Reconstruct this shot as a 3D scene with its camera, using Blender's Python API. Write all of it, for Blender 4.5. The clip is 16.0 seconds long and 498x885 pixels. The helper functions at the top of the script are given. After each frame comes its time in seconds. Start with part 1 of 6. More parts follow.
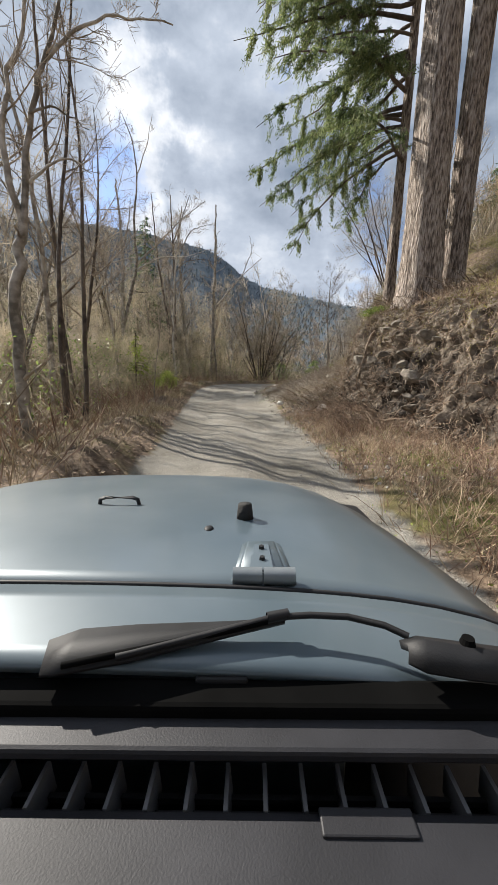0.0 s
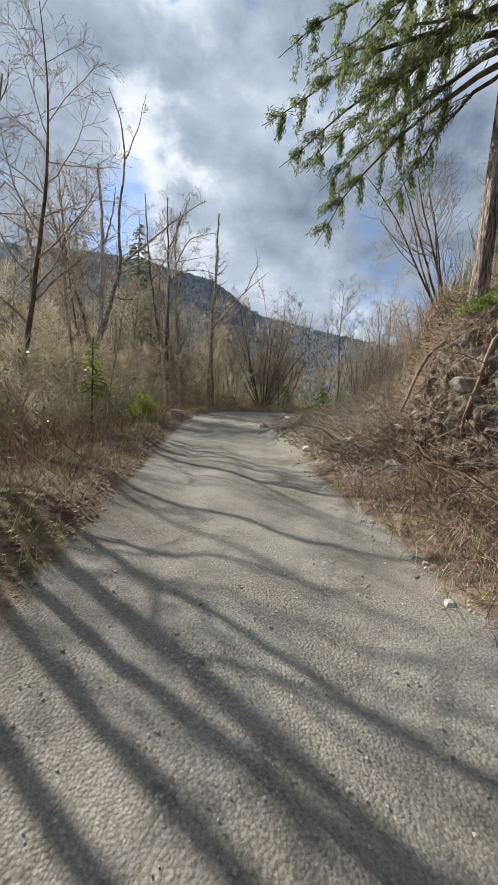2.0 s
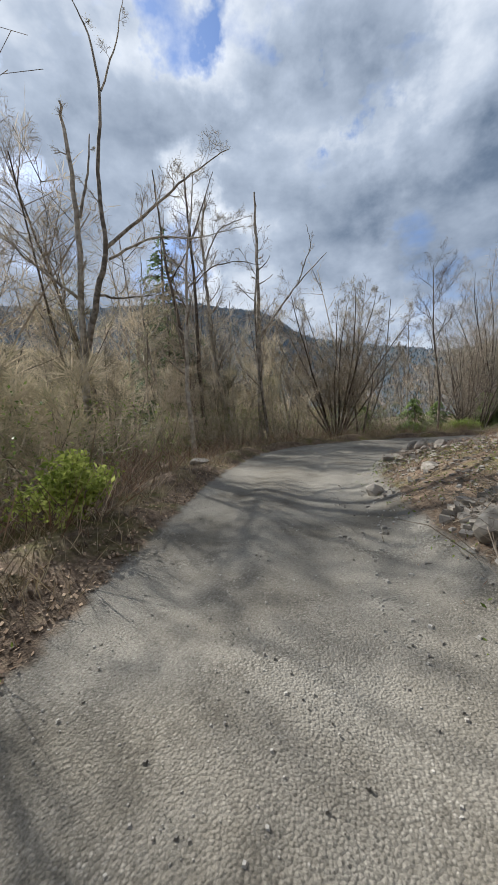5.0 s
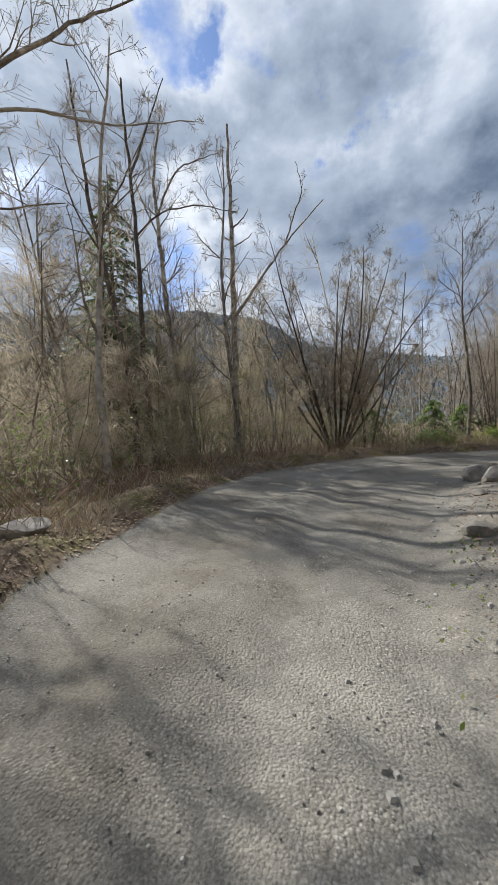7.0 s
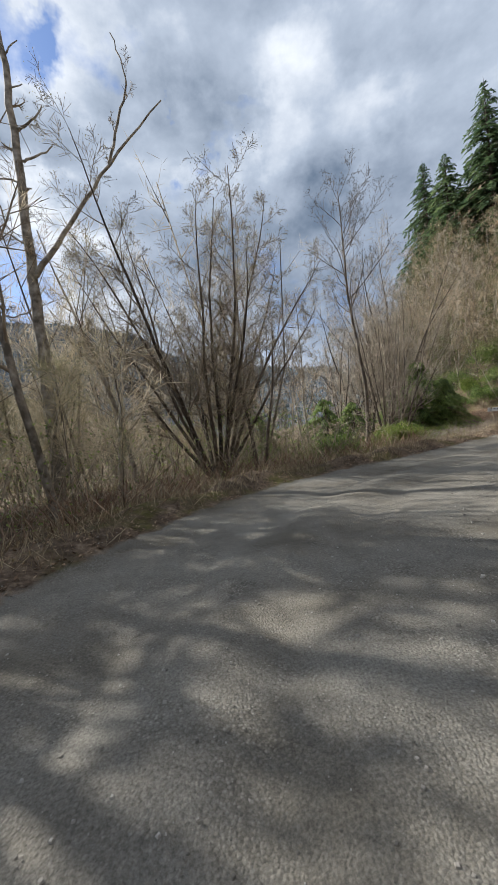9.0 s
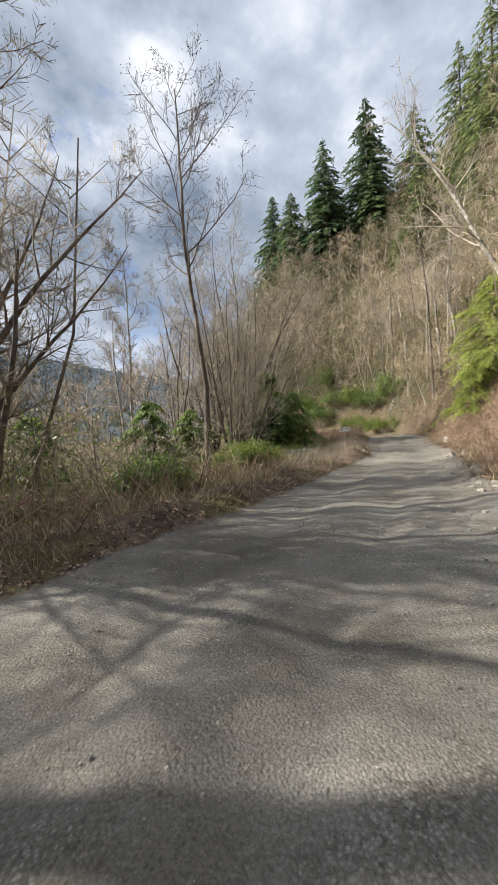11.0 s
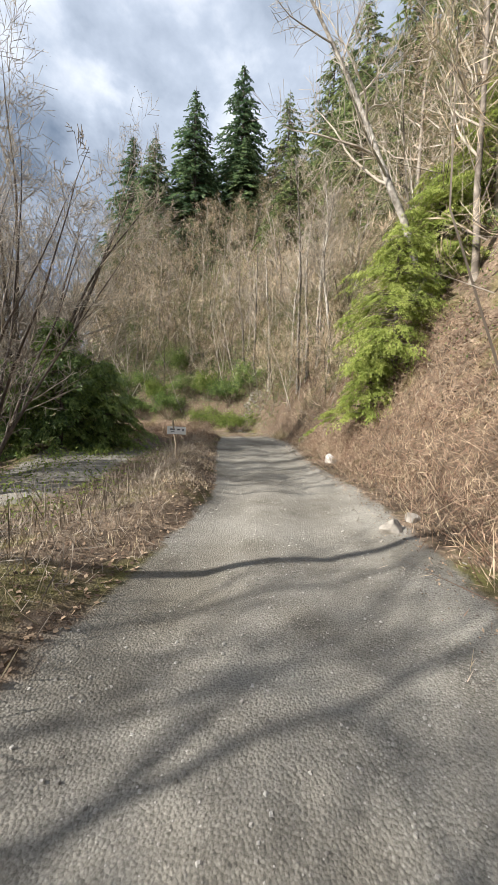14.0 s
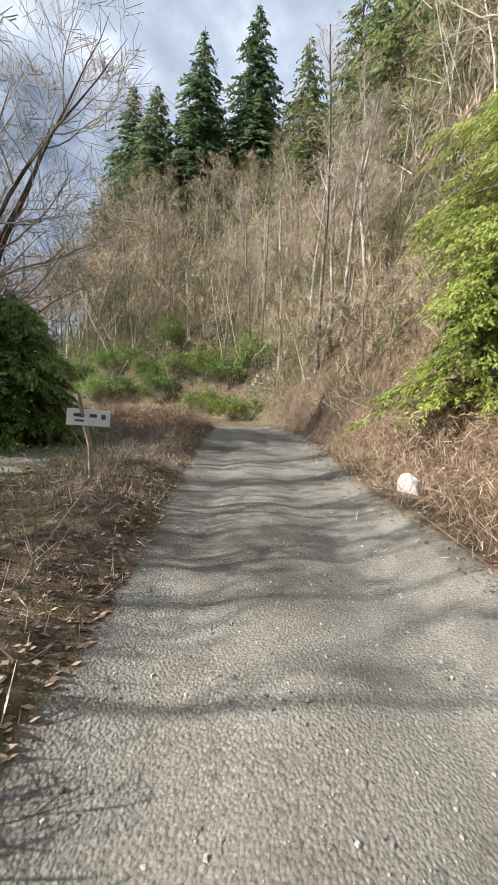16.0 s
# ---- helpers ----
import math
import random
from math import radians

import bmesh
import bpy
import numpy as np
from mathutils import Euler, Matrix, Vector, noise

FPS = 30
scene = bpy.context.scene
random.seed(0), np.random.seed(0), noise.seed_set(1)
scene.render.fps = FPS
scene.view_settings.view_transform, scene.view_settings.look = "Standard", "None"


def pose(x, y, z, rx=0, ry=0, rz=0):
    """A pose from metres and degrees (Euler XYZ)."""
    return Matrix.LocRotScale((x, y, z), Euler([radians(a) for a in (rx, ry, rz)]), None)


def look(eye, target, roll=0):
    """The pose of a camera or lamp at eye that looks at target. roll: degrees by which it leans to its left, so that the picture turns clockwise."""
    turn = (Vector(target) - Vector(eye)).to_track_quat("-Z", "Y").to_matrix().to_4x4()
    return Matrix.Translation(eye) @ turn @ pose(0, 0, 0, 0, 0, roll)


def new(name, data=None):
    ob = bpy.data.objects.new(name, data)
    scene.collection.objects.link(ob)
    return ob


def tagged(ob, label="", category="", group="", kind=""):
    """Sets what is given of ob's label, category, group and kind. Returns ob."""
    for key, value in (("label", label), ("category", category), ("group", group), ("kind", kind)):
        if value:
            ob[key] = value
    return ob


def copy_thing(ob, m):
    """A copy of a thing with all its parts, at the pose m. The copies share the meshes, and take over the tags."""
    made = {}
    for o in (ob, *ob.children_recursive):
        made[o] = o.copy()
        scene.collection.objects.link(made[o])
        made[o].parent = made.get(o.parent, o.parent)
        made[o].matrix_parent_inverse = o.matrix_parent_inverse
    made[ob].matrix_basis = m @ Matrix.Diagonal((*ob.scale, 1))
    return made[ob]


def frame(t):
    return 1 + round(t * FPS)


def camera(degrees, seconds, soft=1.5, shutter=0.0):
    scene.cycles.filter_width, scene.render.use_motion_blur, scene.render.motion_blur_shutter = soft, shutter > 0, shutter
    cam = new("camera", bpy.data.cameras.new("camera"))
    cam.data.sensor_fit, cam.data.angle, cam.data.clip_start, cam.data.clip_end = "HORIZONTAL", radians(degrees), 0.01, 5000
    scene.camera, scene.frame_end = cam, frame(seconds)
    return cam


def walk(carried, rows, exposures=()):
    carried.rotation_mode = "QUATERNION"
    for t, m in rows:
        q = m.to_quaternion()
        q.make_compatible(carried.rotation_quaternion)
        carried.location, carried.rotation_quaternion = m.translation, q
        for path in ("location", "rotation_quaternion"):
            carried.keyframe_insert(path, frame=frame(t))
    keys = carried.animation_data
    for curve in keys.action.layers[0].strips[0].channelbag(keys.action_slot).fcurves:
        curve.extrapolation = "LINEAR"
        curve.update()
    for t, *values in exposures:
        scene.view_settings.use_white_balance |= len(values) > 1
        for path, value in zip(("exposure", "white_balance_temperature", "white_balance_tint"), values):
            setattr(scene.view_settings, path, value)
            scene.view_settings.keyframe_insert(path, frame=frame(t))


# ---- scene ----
cam = camera(70.2, 16.0, soft=1.15)
PATH = [
    (0, (5.099, 4.167, 1.652), (5.063, 6.122, 1.232), 3.0),
    (0.5, (5.009, 5.43, 1.593), (4.971, 7.382, 1.16), 4.6),
    (1, (4.904, 6.733, 1.575), (4.823, 8.692, 1.18), 3.9),
    (1.5, (4.769, 7.974, 1.598), (4.594, 9.935, 1.25), 2.6),
    (2, (4.615, 9.351, 1.592), (4.589, 11.332, 1.312), 4.6),
    (2.5, (4.488, 10.759, 1.594), (4.284, 12.74, 1.41), 2.5),
    (3, (4.302, 12.212, 1.602), (4.072, 14.194, 1.468), 2.8),
    (3.5, (4.136, 13.699, 1.609), (3.844, 15.672, 1.458), 1.0),
    (4, (3.981, 15.146, 1.622), (3.674, 17.116, 1.459), 0.4),
    (4.2, (3.898, 15.715, 1.628), (3.573, 17.682, 1.465), -0.4),
    (6.3, (4.205, 22.545, 1.632), (3.791, 24.498, 1.52), -1.6),
    (6.5, (4.239, 23.231, 1.649), (3.86, 25.19, 1.515), -2.1),
    (7, (4.122, 24.804, 1.591), (3.751, 26.766, 1.482), -1.6),
    (7.5, (3.993, 26.439, 1.597), (3.71, 28.415, 1.482), -0.9),
    (8, (4.022, 28.016, 1.583), (3.86, 30.009, 1.522), -0.7),
    (8.5, (4.211, 29.669, 1.57), (4.411, 31.658, 1.52), -4.7),
    (8.7, (4.321, 30.284, 1.597), (4.558, 32.269, 1.536), -5.7),
    (10.8, (7.45, 36.364, 1.462), (8.409, 38.116, 1.367), -3.5),
    (11, (7.813, 36.839, 1.488), (8.873, 38.534, 1.408), -3.3),
    (11.5, (8.764, 37.92, 1.542), (10.001, 39.489, 1.446), -3.3),
    (12, (9.856, 38.919, 1.643), (11.28, 40.322, 1.597), 3.4),
    (12.5, (11.034, 39.826, 1.669), (12.532, 41.149, 1.603), 2.7),
    (13, (12.244, 40.713, 1.725), (13.777, 41.997, 1.701), 6.0),
    (13.5, (13.559, 41.609, 1.696), (15.214, 42.732, 1.669), 7.6),
    (14, (14.938, 42.349, 1.689), (16.567, 43.499, 1.534), 1.9),
    (14.5, (16.228, 43.259, 1.655), (17.844, 44.42, 1.458), 3.1),
    (15, (17.506, 44.039, 1.627), (19.119, 45.214, 1.494), 3.8),
    (15.5, (18.719, 44.923, 1.57), (20.354, 46.056, 1.359), 4.4),
    (16, (19.938, 45.719, 1.49), (21.546, 46.887, 1.264), 3.4),
]
walk(cam, [(t, look(eye, target, roll)) for t, eye, target, roll in PATH], [(0.0, 0.92, 6400, 10), (3.0, 0.74, 6100, 9), (6.5, 0.70, 6050, 9), (8.7, 0.76, 6100, 9), (11.0, 0.95, 6350, 10), (16.0, 1.08, 6150, 10)])


# ---- light and sky ----
SUN_AZ, SUN_EL = 55.0, 34.0      # degrees to the left of +y, and above the horizon

world = bpy.data.worlds.new("sky")
scene.world = world
world.use_nodes = True
wt = world.node_tree
for n in list(wt.nodes):
    wt.nodes.remove(n)


def wnode(kind, sky_type="", operation="", data_type="", blend_type=""):
    n = wt.nodes.new(kind)
    if sky_type:
        n.sky_type, n.sun_disc = sky_type, False
    if operation:
        n.operation = operation
    if data_type:
        n.data_type = data_type
    if blend_type:
        n.blend_type = blend_type

    return n


w_out = wnode("ShaderNodeOutputWorld")
w_back = wnode("ShaderNodeBackground")
w_sky = wnode("ShaderNodeTexSky", sky_type="NISHITA")
w_sky.sun_elevation, w_sky.sun_rotation = radians(SUN_EL), radians(-SUN_AZ)
w_co = wnode("ShaderNodeTexCoord")
w_flat = wnode("ShaderNodeVectorMath", operation="MULTIPLY")
w_flat.inputs[1].default_value = (1.0, 1.0, 1.7)
w_dot = wnode("ShaderNodeVectorMath", operation="DOT_PRODUCT")
w_dot.inputs[1].default_value = (-math.sin(radians(SUN_AZ)) * 0.83, math.cos(radians(SUN_AZ)) * 0.83, 0.56)
w_glow = wnode("ShaderNodeMath", operation="MULTIPLY_ADD")
w_glow.inputs[1].default_value = 0.05
w_cover = wnode("ShaderNodeTexNoise")
w_cover.inputs["Scale"].default_value = 3.0
w_cover.inputs["Detail"].default_value = 9.0
w_cover.inputs["Roughness"].default_value = 0.52
w_cover.inputs["Distortion"].default_value = 0.0
w_ramp = wnode("ShaderNodeValToRGB")
w_ramp.color_ramp.elements[0].position, w_ramp.color_ramp.elements[1].position = 0.30, 0.43
w_tone = wnode("ShaderNodeTexNoise")
w_tone.inputs["Scale"].default_value = 2.7
w_tone.inputs["Detail"].default_value = 7.0
w_tone.inputs["Roughness"].default_value = 0.55
w_tone.inputs["Distortion"].default_value = 0.0
w_tones = wnode("ShaderNodeValToRGB")
w_tones.color_ramp.elements[0].position, w_tones.color_ramp.elements[1].position = 0.29, 0.70
w_tones.color_ramp.elements[0].color = (0.115, 0.15, 0.205, 1)
w_tones.color_ramp.elements[1].color = (0.70, 0.71, 0.73, 1)
w_mid = w_tones.color_ramp.elements.new(0.53)
w_mid.color = (0.37, 0.41, 0.475, 1)
w_scale = wnode("ShaderNodeMix", data_type="RGBA", blend_type="MULTIPLY")
w_scale.inputs[0].default_value = 1.0
w_scale.inputs[7].default_value = (0.075, 0.088, 0.11, 1)
w_mix = wnode("ShaderNodeMix", data_type="RGBA")
w_shift = wnode("ShaderNodeVectorMath", operation="ADD")
w_shift.inputs[1].default_value = (0.35, 4.15, 0.0)
# the cloud masses of the day: degrees to the left of +y and above the horizon, reach in degrees, darker (-) or brighter (+), thinner cover (-)
CLOUDS = [(2, 34, 12, -0.095, 0.10), (14, 36, 8, -0.06, 0.10), (-24, 40, 9, 0.06, 0.04), (25, 37, 8, -0.06, 0.06), (1, 18, 11, -0.08, 0.10), (-34, 27, 9, -0.06, 0.05),
          (-48, 48, 15, -0.11, 0.10), (17, 27, 6, 0.12, 0.05), (37, 41, 9, 0.03, 0.05), (9, 45, 7, 0.08, 0.05), (-13, 37, 7, 0.09, 0.0),
          (-36, 41, 11, 0.07, 0.10), (23, 26, 8, 0.0, -0.18), (22, 46, 6, 0.0, -0.16), (42, 30, 9, 0.0, -0.15), (-8, 40, 5, 0.0, -0.16), (-3, 15, 6, -0.03, -0.08)]
tone, cover = w_glow.outputs[0], w_cover.outputs[0]
# ragged edges: the direction is pushed about by noise before it is compared with the masses
w_push = wnode("ShaderNodeTexNoise")
w_push.inputs["Scale"].default_value, w_push.inputs["Detail"].default_value, w_push.inputs["Roughness"].default_value = 4.0, 6.0, 0.6
w_less = wnode("ShaderNodeVectorMath", operation="SUBTRACT")
w_less.inputs[1].default_value = (0.5, 0.5, 0.5)
w_bent = wnode("ShaderNodeVectorMath", operation="MULTIPLY_ADD")
w_bent.inputs[1].default_value = (0.6, 0.6, 0.6)
wt.links.new(w_co.outputs["Generated"], w_push.inputs["Vector"])
wt.links.new(w_push.outputs["Color"], w_less.inputs[0])
wt.links.new(w_less.outputs[0], w_bent.inputs[0])
wt.links.new(w_co.outputs["Generated"], w_bent.inputs[2])
w_unit = wnode("ShaderNodeVectorMath", operation="NORMALIZE")
wt.links.new(w_bent.outputs[0], w_unit.inputs[0])
for c_az, c_el, c_reach, c_tone, c_cover in CLOUDS:
    near = wnode("ShaderNodeVectorMath", operation="DOT_PRODUCT")
    a_, e_ = radians(c_az), radians(c_el)
    near.inputs[1].default_value = (-math.sin(a_) * math.cos(e_), math.cos(a_) * math.cos(e_), math.sin(e_))
    fade = wnode("ShaderNodeMapRange")
    fade.interpolation_type = "SMOOTHSTEP"
    fade.inputs[1].default_value, fade.inputs[2].default_value = math.cos(radians(c_reach * 1.35)), math.cos(radians(c_reach * 0.3))
    wt.links.new(w_unit.outputs[0], near.inputs[0])
    wt.links.new(near.outputs["Value"], fade.inputs[0])
    more, thick = wnode("ShaderNodeMath", operation="MULTIPLY_ADD"), wnode("ShaderNodeMath", operation="MULTIPLY_ADD")
    more.inputs[1].default_value, thick.inputs[1].default_value = c_tone, c_cover
    for n, last in ((more, tone), (thick, cover)):
        wt.links.new(fade.outputs[0], n.inputs[0])
        wt.links.new(last, n.inputs[2])
    tone, cover = more.outputs[0], thick.outputs[0]
for a, b in (
    (w_co.outputs["Generated"], w_flat.inputs[0]), (w_flat.outputs[0], w_cover.inputs["Vector"]),
    (w_flat.outputs[0], w_shift.inputs[0]), (w_shift.outputs[0], w_tone.inputs["Vector"]),
    (w_co.outputs["Generated"], w_dot.inputs[0]), (w_dot.outputs["Value"], w_glow.inputs[0]), (w_tone.outputs[0], w_glow.inputs[2]),
    (cover, w_ramp.inputs[0]), (tone, w_tones.inputs[0]),
    (w_sky.outputs[0], w_scale.inputs[6]), (w_scale.outputs[2], w_mix.inputs[6]), (w_tones.outputs[0], w_mix.inputs[7]),
    (w_ramp.outputs[0], w_mix.inputs[0]), (w_mix.outputs[2], w_back.inputs[0]), (w_back.outputs[0], w_out.inputs[0]),
):
    wt.links.new(a, b)
w_back.inputs[1].default_value = 0.84

sun = new("sun", bpy.data.lights.new("sun", "SUN"))
sun.data.energy, sun.data.angle, sun.data.color = 5.0, radians(0.6), (1.0, 0.93, 0.82)
sun_way = Vector((-math.sin(radians(SUN_AZ)) * math.cos(radians(SUN_EL)), math.cos(radians(SUN_AZ)) * math.cos(radians(SUN_EL)), math.sin(radians(SUN_EL))))
sun.matrix_world = look(sun_way * 60, (0, 0, 0))


# ---- materials ----
def material(name, ramp, scale=6.0, rough=0.85, bump=0.3, bump_scale=40.0, metal=0.0, spec=0.35, coarse=0.6, per_object=0.0,
             per_island=0.0, thin=False, stretch=(1, 1, 1), bump_distance=0.01):
    """Noise at two scales through a colour ramp, with fine relief; thin: lets light through, for leaves."""
    m = bpy.data.materials.new(name)
    m.use_nodes = True
    t = m.node_tree
    bsdf = t.nodes["Principled BSDF"]
    out = t.nodes["Material Output"]
    bsdf.inputs["Roughness"].default_value = rough
    bsdf.inputs["Metallic"].default_value = metal
    bsdf.inputs["Specular IOR Level"].default_value = spec
    co = t.nodes.new("ShaderNodeTexCoord")
    mp = t.nodes.new("ShaderNodeMapping")
    mp.inputs["Scale"].default_value = stretch
    t.links.new(co.outputs["Object"], mp.inputs[0])
    n1 = t.nodes.new("ShaderNodeTexNoise")
    n1.inputs["Scale"].default_value, n1.inputs["Detail"].default_value = scale, 6
    n2 = t.nodes.new("ShaderNodeTexNoise")
    n2.inputs["Scale"].default_value, n2.inputs["Detail"].default_value = scale * 0.13, 3
    add = t.nodes.new("ShaderNodeMath")
    add.operation = "MULTIPLY_ADD"
    add.inputs[1].default_value = coarse
    sub = t.nodes.new("ShaderNodeMath")
    sub.operation = "SUBTRACT"
    sub.inputs[1].default_value = coarse * 0.5
    for n in (n1, n2):
        t.links.new(mp.outputs[0], n.inputs["Vector"])
    t.links.new(n2.outputs[0], add.inputs[0])
    t.links.new(n1.outputs[0], add.inputs[2])
    t.links.new(add.outputs[0], sub.inputs[0])
    last = sub.outputs[0]
    for amount, kind, socket in ((per_object, "ShaderNodeObjectInfo", "Random"), (per_island, "ShaderNodeNewGeometry", "Random Per Island")):
        if amount:
            info = t.nodes.new(kind)
            more = t.nodes.new("ShaderNodeMath")
            more.operation = "MULTIPLY_ADD"
            more.inputs[1].default_value = amount
            less = t.nodes.new("ShaderNodeMath")
            less.operation = "SUBTRACT"
            less.inputs[1].default_value = amount * 0.5
            t.links.new(info.outputs[socket], more.inputs[0])
            t.links.new(last, more.inputs[2])
            t.links.new(more.outputs[0], less.inputs[0])
            last = less.outputs[0]
    cr = t.nodes.new("ShaderNodeValToRGB")
    el = cr.color_ramp.elements
    while len(el) < len(ramp):
        el.new(0.5)
    for e, (at, colour) in zip(el, ramp):
        e.position, e.color = at, (*colour, 1)
    t.links.new(last, cr.inputs[0])
    t.links.new(cr.outputs[0], bsdf.inputs["Base Color"])
    if bump:
        n3 = t.nodes.new("ShaderNodeTexNoise")
        n3.inputs["Scale"].default_value, n3.inputs["Detail"].default_value = bump_scale, 5
        t.links.new(mp.outputs[0], n3.inputs["Vector"])
        b = t.nodes.new("ShaderNodeBump")
        b.inputs["Strength"].default_value, b.inputs["Distance"].default_value = bump, bump_distance
        t.links.new(n3.outputs[0], b.inputs["Height"])
        t.links.new(b.outputs[0], bsdf.inputs["Normal"])
    if thin:
        tr = t.nodes.new("ShaderNodeBsdfTranslucent")
        t.links.new(cr.outputs[0], tr.inputs[0])
        mix = t.nodes.new("ShaderNodeMixShader")
        mix.inputs[0].default_value = 0.45
        t.links.new(bsdf.outputs[0], mix.inputs[1])
        t.links.new(tr.outputs[0], mix.inputs[2])
        t.links.new(mix.outputs[0], out.inputs["Surface"])
    return m


bark_grey = material("bark_grey", [(0.3, (0.12, 0.105, 0.085)), (0.5, (0.29, 0.26, 0.225)), (0.72, (0.50, 0.465, 0.41))], 5, bump=0.5, bump_scale=30, per_object=0.25)
bark_mixed = material("bark_mixed", [(0.25, (0.09, 0.072, 0.055)), (0.5, (0.22, 0.185, 0.15)), (0.75, (0.48, 0.435, 0.375))], 0.6, bump=0, per_island=0.7)
bark_brown = material("bark_brown", [(0.3, (0.10, 0.082, 0.065)), (0.5, (0.21, 0.178, 0.145)), (0.72, (0.37, 0.325, 0.275))], 3, bump=0.4, bump_scale=28, per_object=0.35)
bark_dark = material("bark_dark", [(0.3, (0.045, 0.036, 0.03)), (0.7, (0.16, 0.13, 0.105))], 5, bump=0.5, bump_scale=25, per_object=0.2)
bark_fir = material("bark_fir", [(0.36, (0.06, 0.045, 0.036)), (0.5, (0.22, 0.175, 0.14)), (0.66, (0.40, 0.345, 0.30))], 26, bump=1.0, bump_scale=24, stretch=(1, 1, 0.17), bump_distance=0.08, coarse=0.35)
twig_brown = material("twig_brown", [(0.3, (0.16, 0.13, 0.10)), (0.7, (0.42, 0.355, 0.28))], 3, bump=0, per_object=0.3, per_island=0.3)
twig_tan = material("twig_tan", [(0.3, (0.21, 0.178, 0.14)), (0.7, (0.51, 0.445, 0.365))], 3, bump=0, per_object=0.3, per_island=0.4)
bramble_red = material("bramble_red", [(0.25, (0.13, 0.075, 0.05)), (0.5, (0.28, 0.18, 0.125)), (0.75, (0.47, 0.36, 0.25))], 2, bump=0, per_island=0.6)
straw = material("straw", [(0.25, (0.17, 0.13, 0.08)), (0.5, (0.34, 0.27, 0.17)), (0.75, (0.54, 0.46, 0.31))], 2, bump=0, per_island=0.6)
litter_leaf = material("litter_leaf", [(0.2, (0.07, 0.045, 0.03)), (0.5, (0.19, 0.125, 0.08)), (0.8, (0.37, 0.27, 0.18))], 2, bump=0, per_island=0.9)
needle_green = material("needle_green", [(0.2, (0.07, 0.105, 0.04)), (0.5, (0.16, 0.205, 0.08)), (0.8, (0.32, 0.355, 0.15))], 1.2, bump=0, per_island=0.5, thin=True, rough=0.6)
fir_green = material("fir_green", [(0.2, (0.045, 0.085, 0.045)), (0.5, (0.11, 0.17, 0.08)), (0.8, (0.19, 0.25, 0.11))], 0.4, bump=0, per_island=0.5, per_object=0.2, thin=True, rough=0.65)
cedar_green = material("cedar_green", [(0.2, (0.13, 0.18, 0.038)), (0.5, (0.32, 0.375, 0.09)), (0.8, (0.53, 0.565, 0.19))], 1.0, bump=0, per_island=0.4, thin=True, rough=0.8, spec=0.15)
bush_green = material("bush_green", [(0.2, (0.06, 0.105, 0.028)), (0.5, (0.16, 0.235, 0.055)), (0.8, (0.30, 0.38, 0.11))], 0.9, bump=0, per_island=0.6, per_object=0.2, thin=True, rough=0.45, spec=0.5)
bud_olive = material("bud_olive", [(0.2, (0.13, 0.11, 0.04)), (0.8, (0.34, 0.31, 0.12))], 1.0, bump=0, per_island=0.7, thin=True)
catkin = material("catkin", [(0.2, (0.07, 0.05, 0.035)), (0.8, (0.20, 0.15, 0.10))], 1.0, bump=0, per_island=0.7)
grass_green = material("grass_green", [(0.2, (0.085, 0.13, 0.025)), (0.8, (0.27, 0.32, 0.085))], 2.0, bump=0, per_island=0.6, thin=True)
stone = material("stone", [(0.25, (0.17, 0.153, 0.13)), (0.5, (0.29, 0.262, 0.225)), (0.75, (0.44, 0.405, 0.355))], 7, bump=0.6, bump_scale=35, per_object=0.3)
stone_white = material("stone_white", [(0.25, (0.46, 0.45, 0.42)), (0.7, (0.78, 0.77, 0.74))], 7, bump=0.5, bump_scale=30)
gravel_bits = material("gravel_bits", [(0.2, (0.13, 0.12, 0.105)), (0.5, (0.30, 0.28, 0.25)), (0.8, (0.40, 0.38, 0.345))], 4, bump=0.3, bump_scale=60, per_island=0.8)
root_wood = material("root_wood", [(0.3, (0.09, 0.065, 0.045)), (0.7, (0.27, 0.20, 0.145))], 8, bump=0.6, bump_scale=30, per_island=0.3)
# the aerial haze of the far ridge is painted into this blue-grey base colour
haze_tinted_wood = material("haze_tinted_wood", [(0.3, (0.085, 0.105, 0.125)), (0.5, (0.125, 0.15, 0.17)), (0.7, (0.165, 0.185, 0.195))], 0.02, bump=0, coarse=0.5, per_island=0.1, spec=0.02)
near_ridge = material("near_ridge", [(0.3, (0.13, 0.12, 0.08)), (0.5, (0.215, 0.195, 0.14)), (0.72, (0.31, 0.275, 0.205))], 0.35, bump=0, stretch=(1, 1, 0.45), per_island=0.3, spec=0.03, thin=True)
wood_haze = material("wood_haze", [(0.30, (0.08, 0.105, 0.035)), (0.42, (0.20, 0.18, 0.095)), (0.5, (0.33, 0.262, 0.175)), (0.60, (0.46, 0.36, 0.25)), (0.74, (0.61, 0.50, 0.375))], 1.6, bump=0, coarse=1.3, per_island=0.25)
bud_tan = material("bud_tan", [(0.25, (0.27, 0.26, 0.15)), (0.42, (0.40, 0.35, 0.24)), (0.6, (0.53, 0.45, 0.33)), (0.8, (0.64, 0.56, 0.45))], 1.4, bump=0, coarse=1.3, per_island=0.25, thin=True)
valley_haze = material("valley_haze", [(0.22, (0.17, 0.16, 0.10)), (0.42, (0.29, 0.25, 0.185)), (0.6, (0.42, 0.365, 0.285)), (0.8, (0.56, 0.50, 0.41))], 1.4, bump=0, coarse=1.3, per_island=0.25, thin=True)


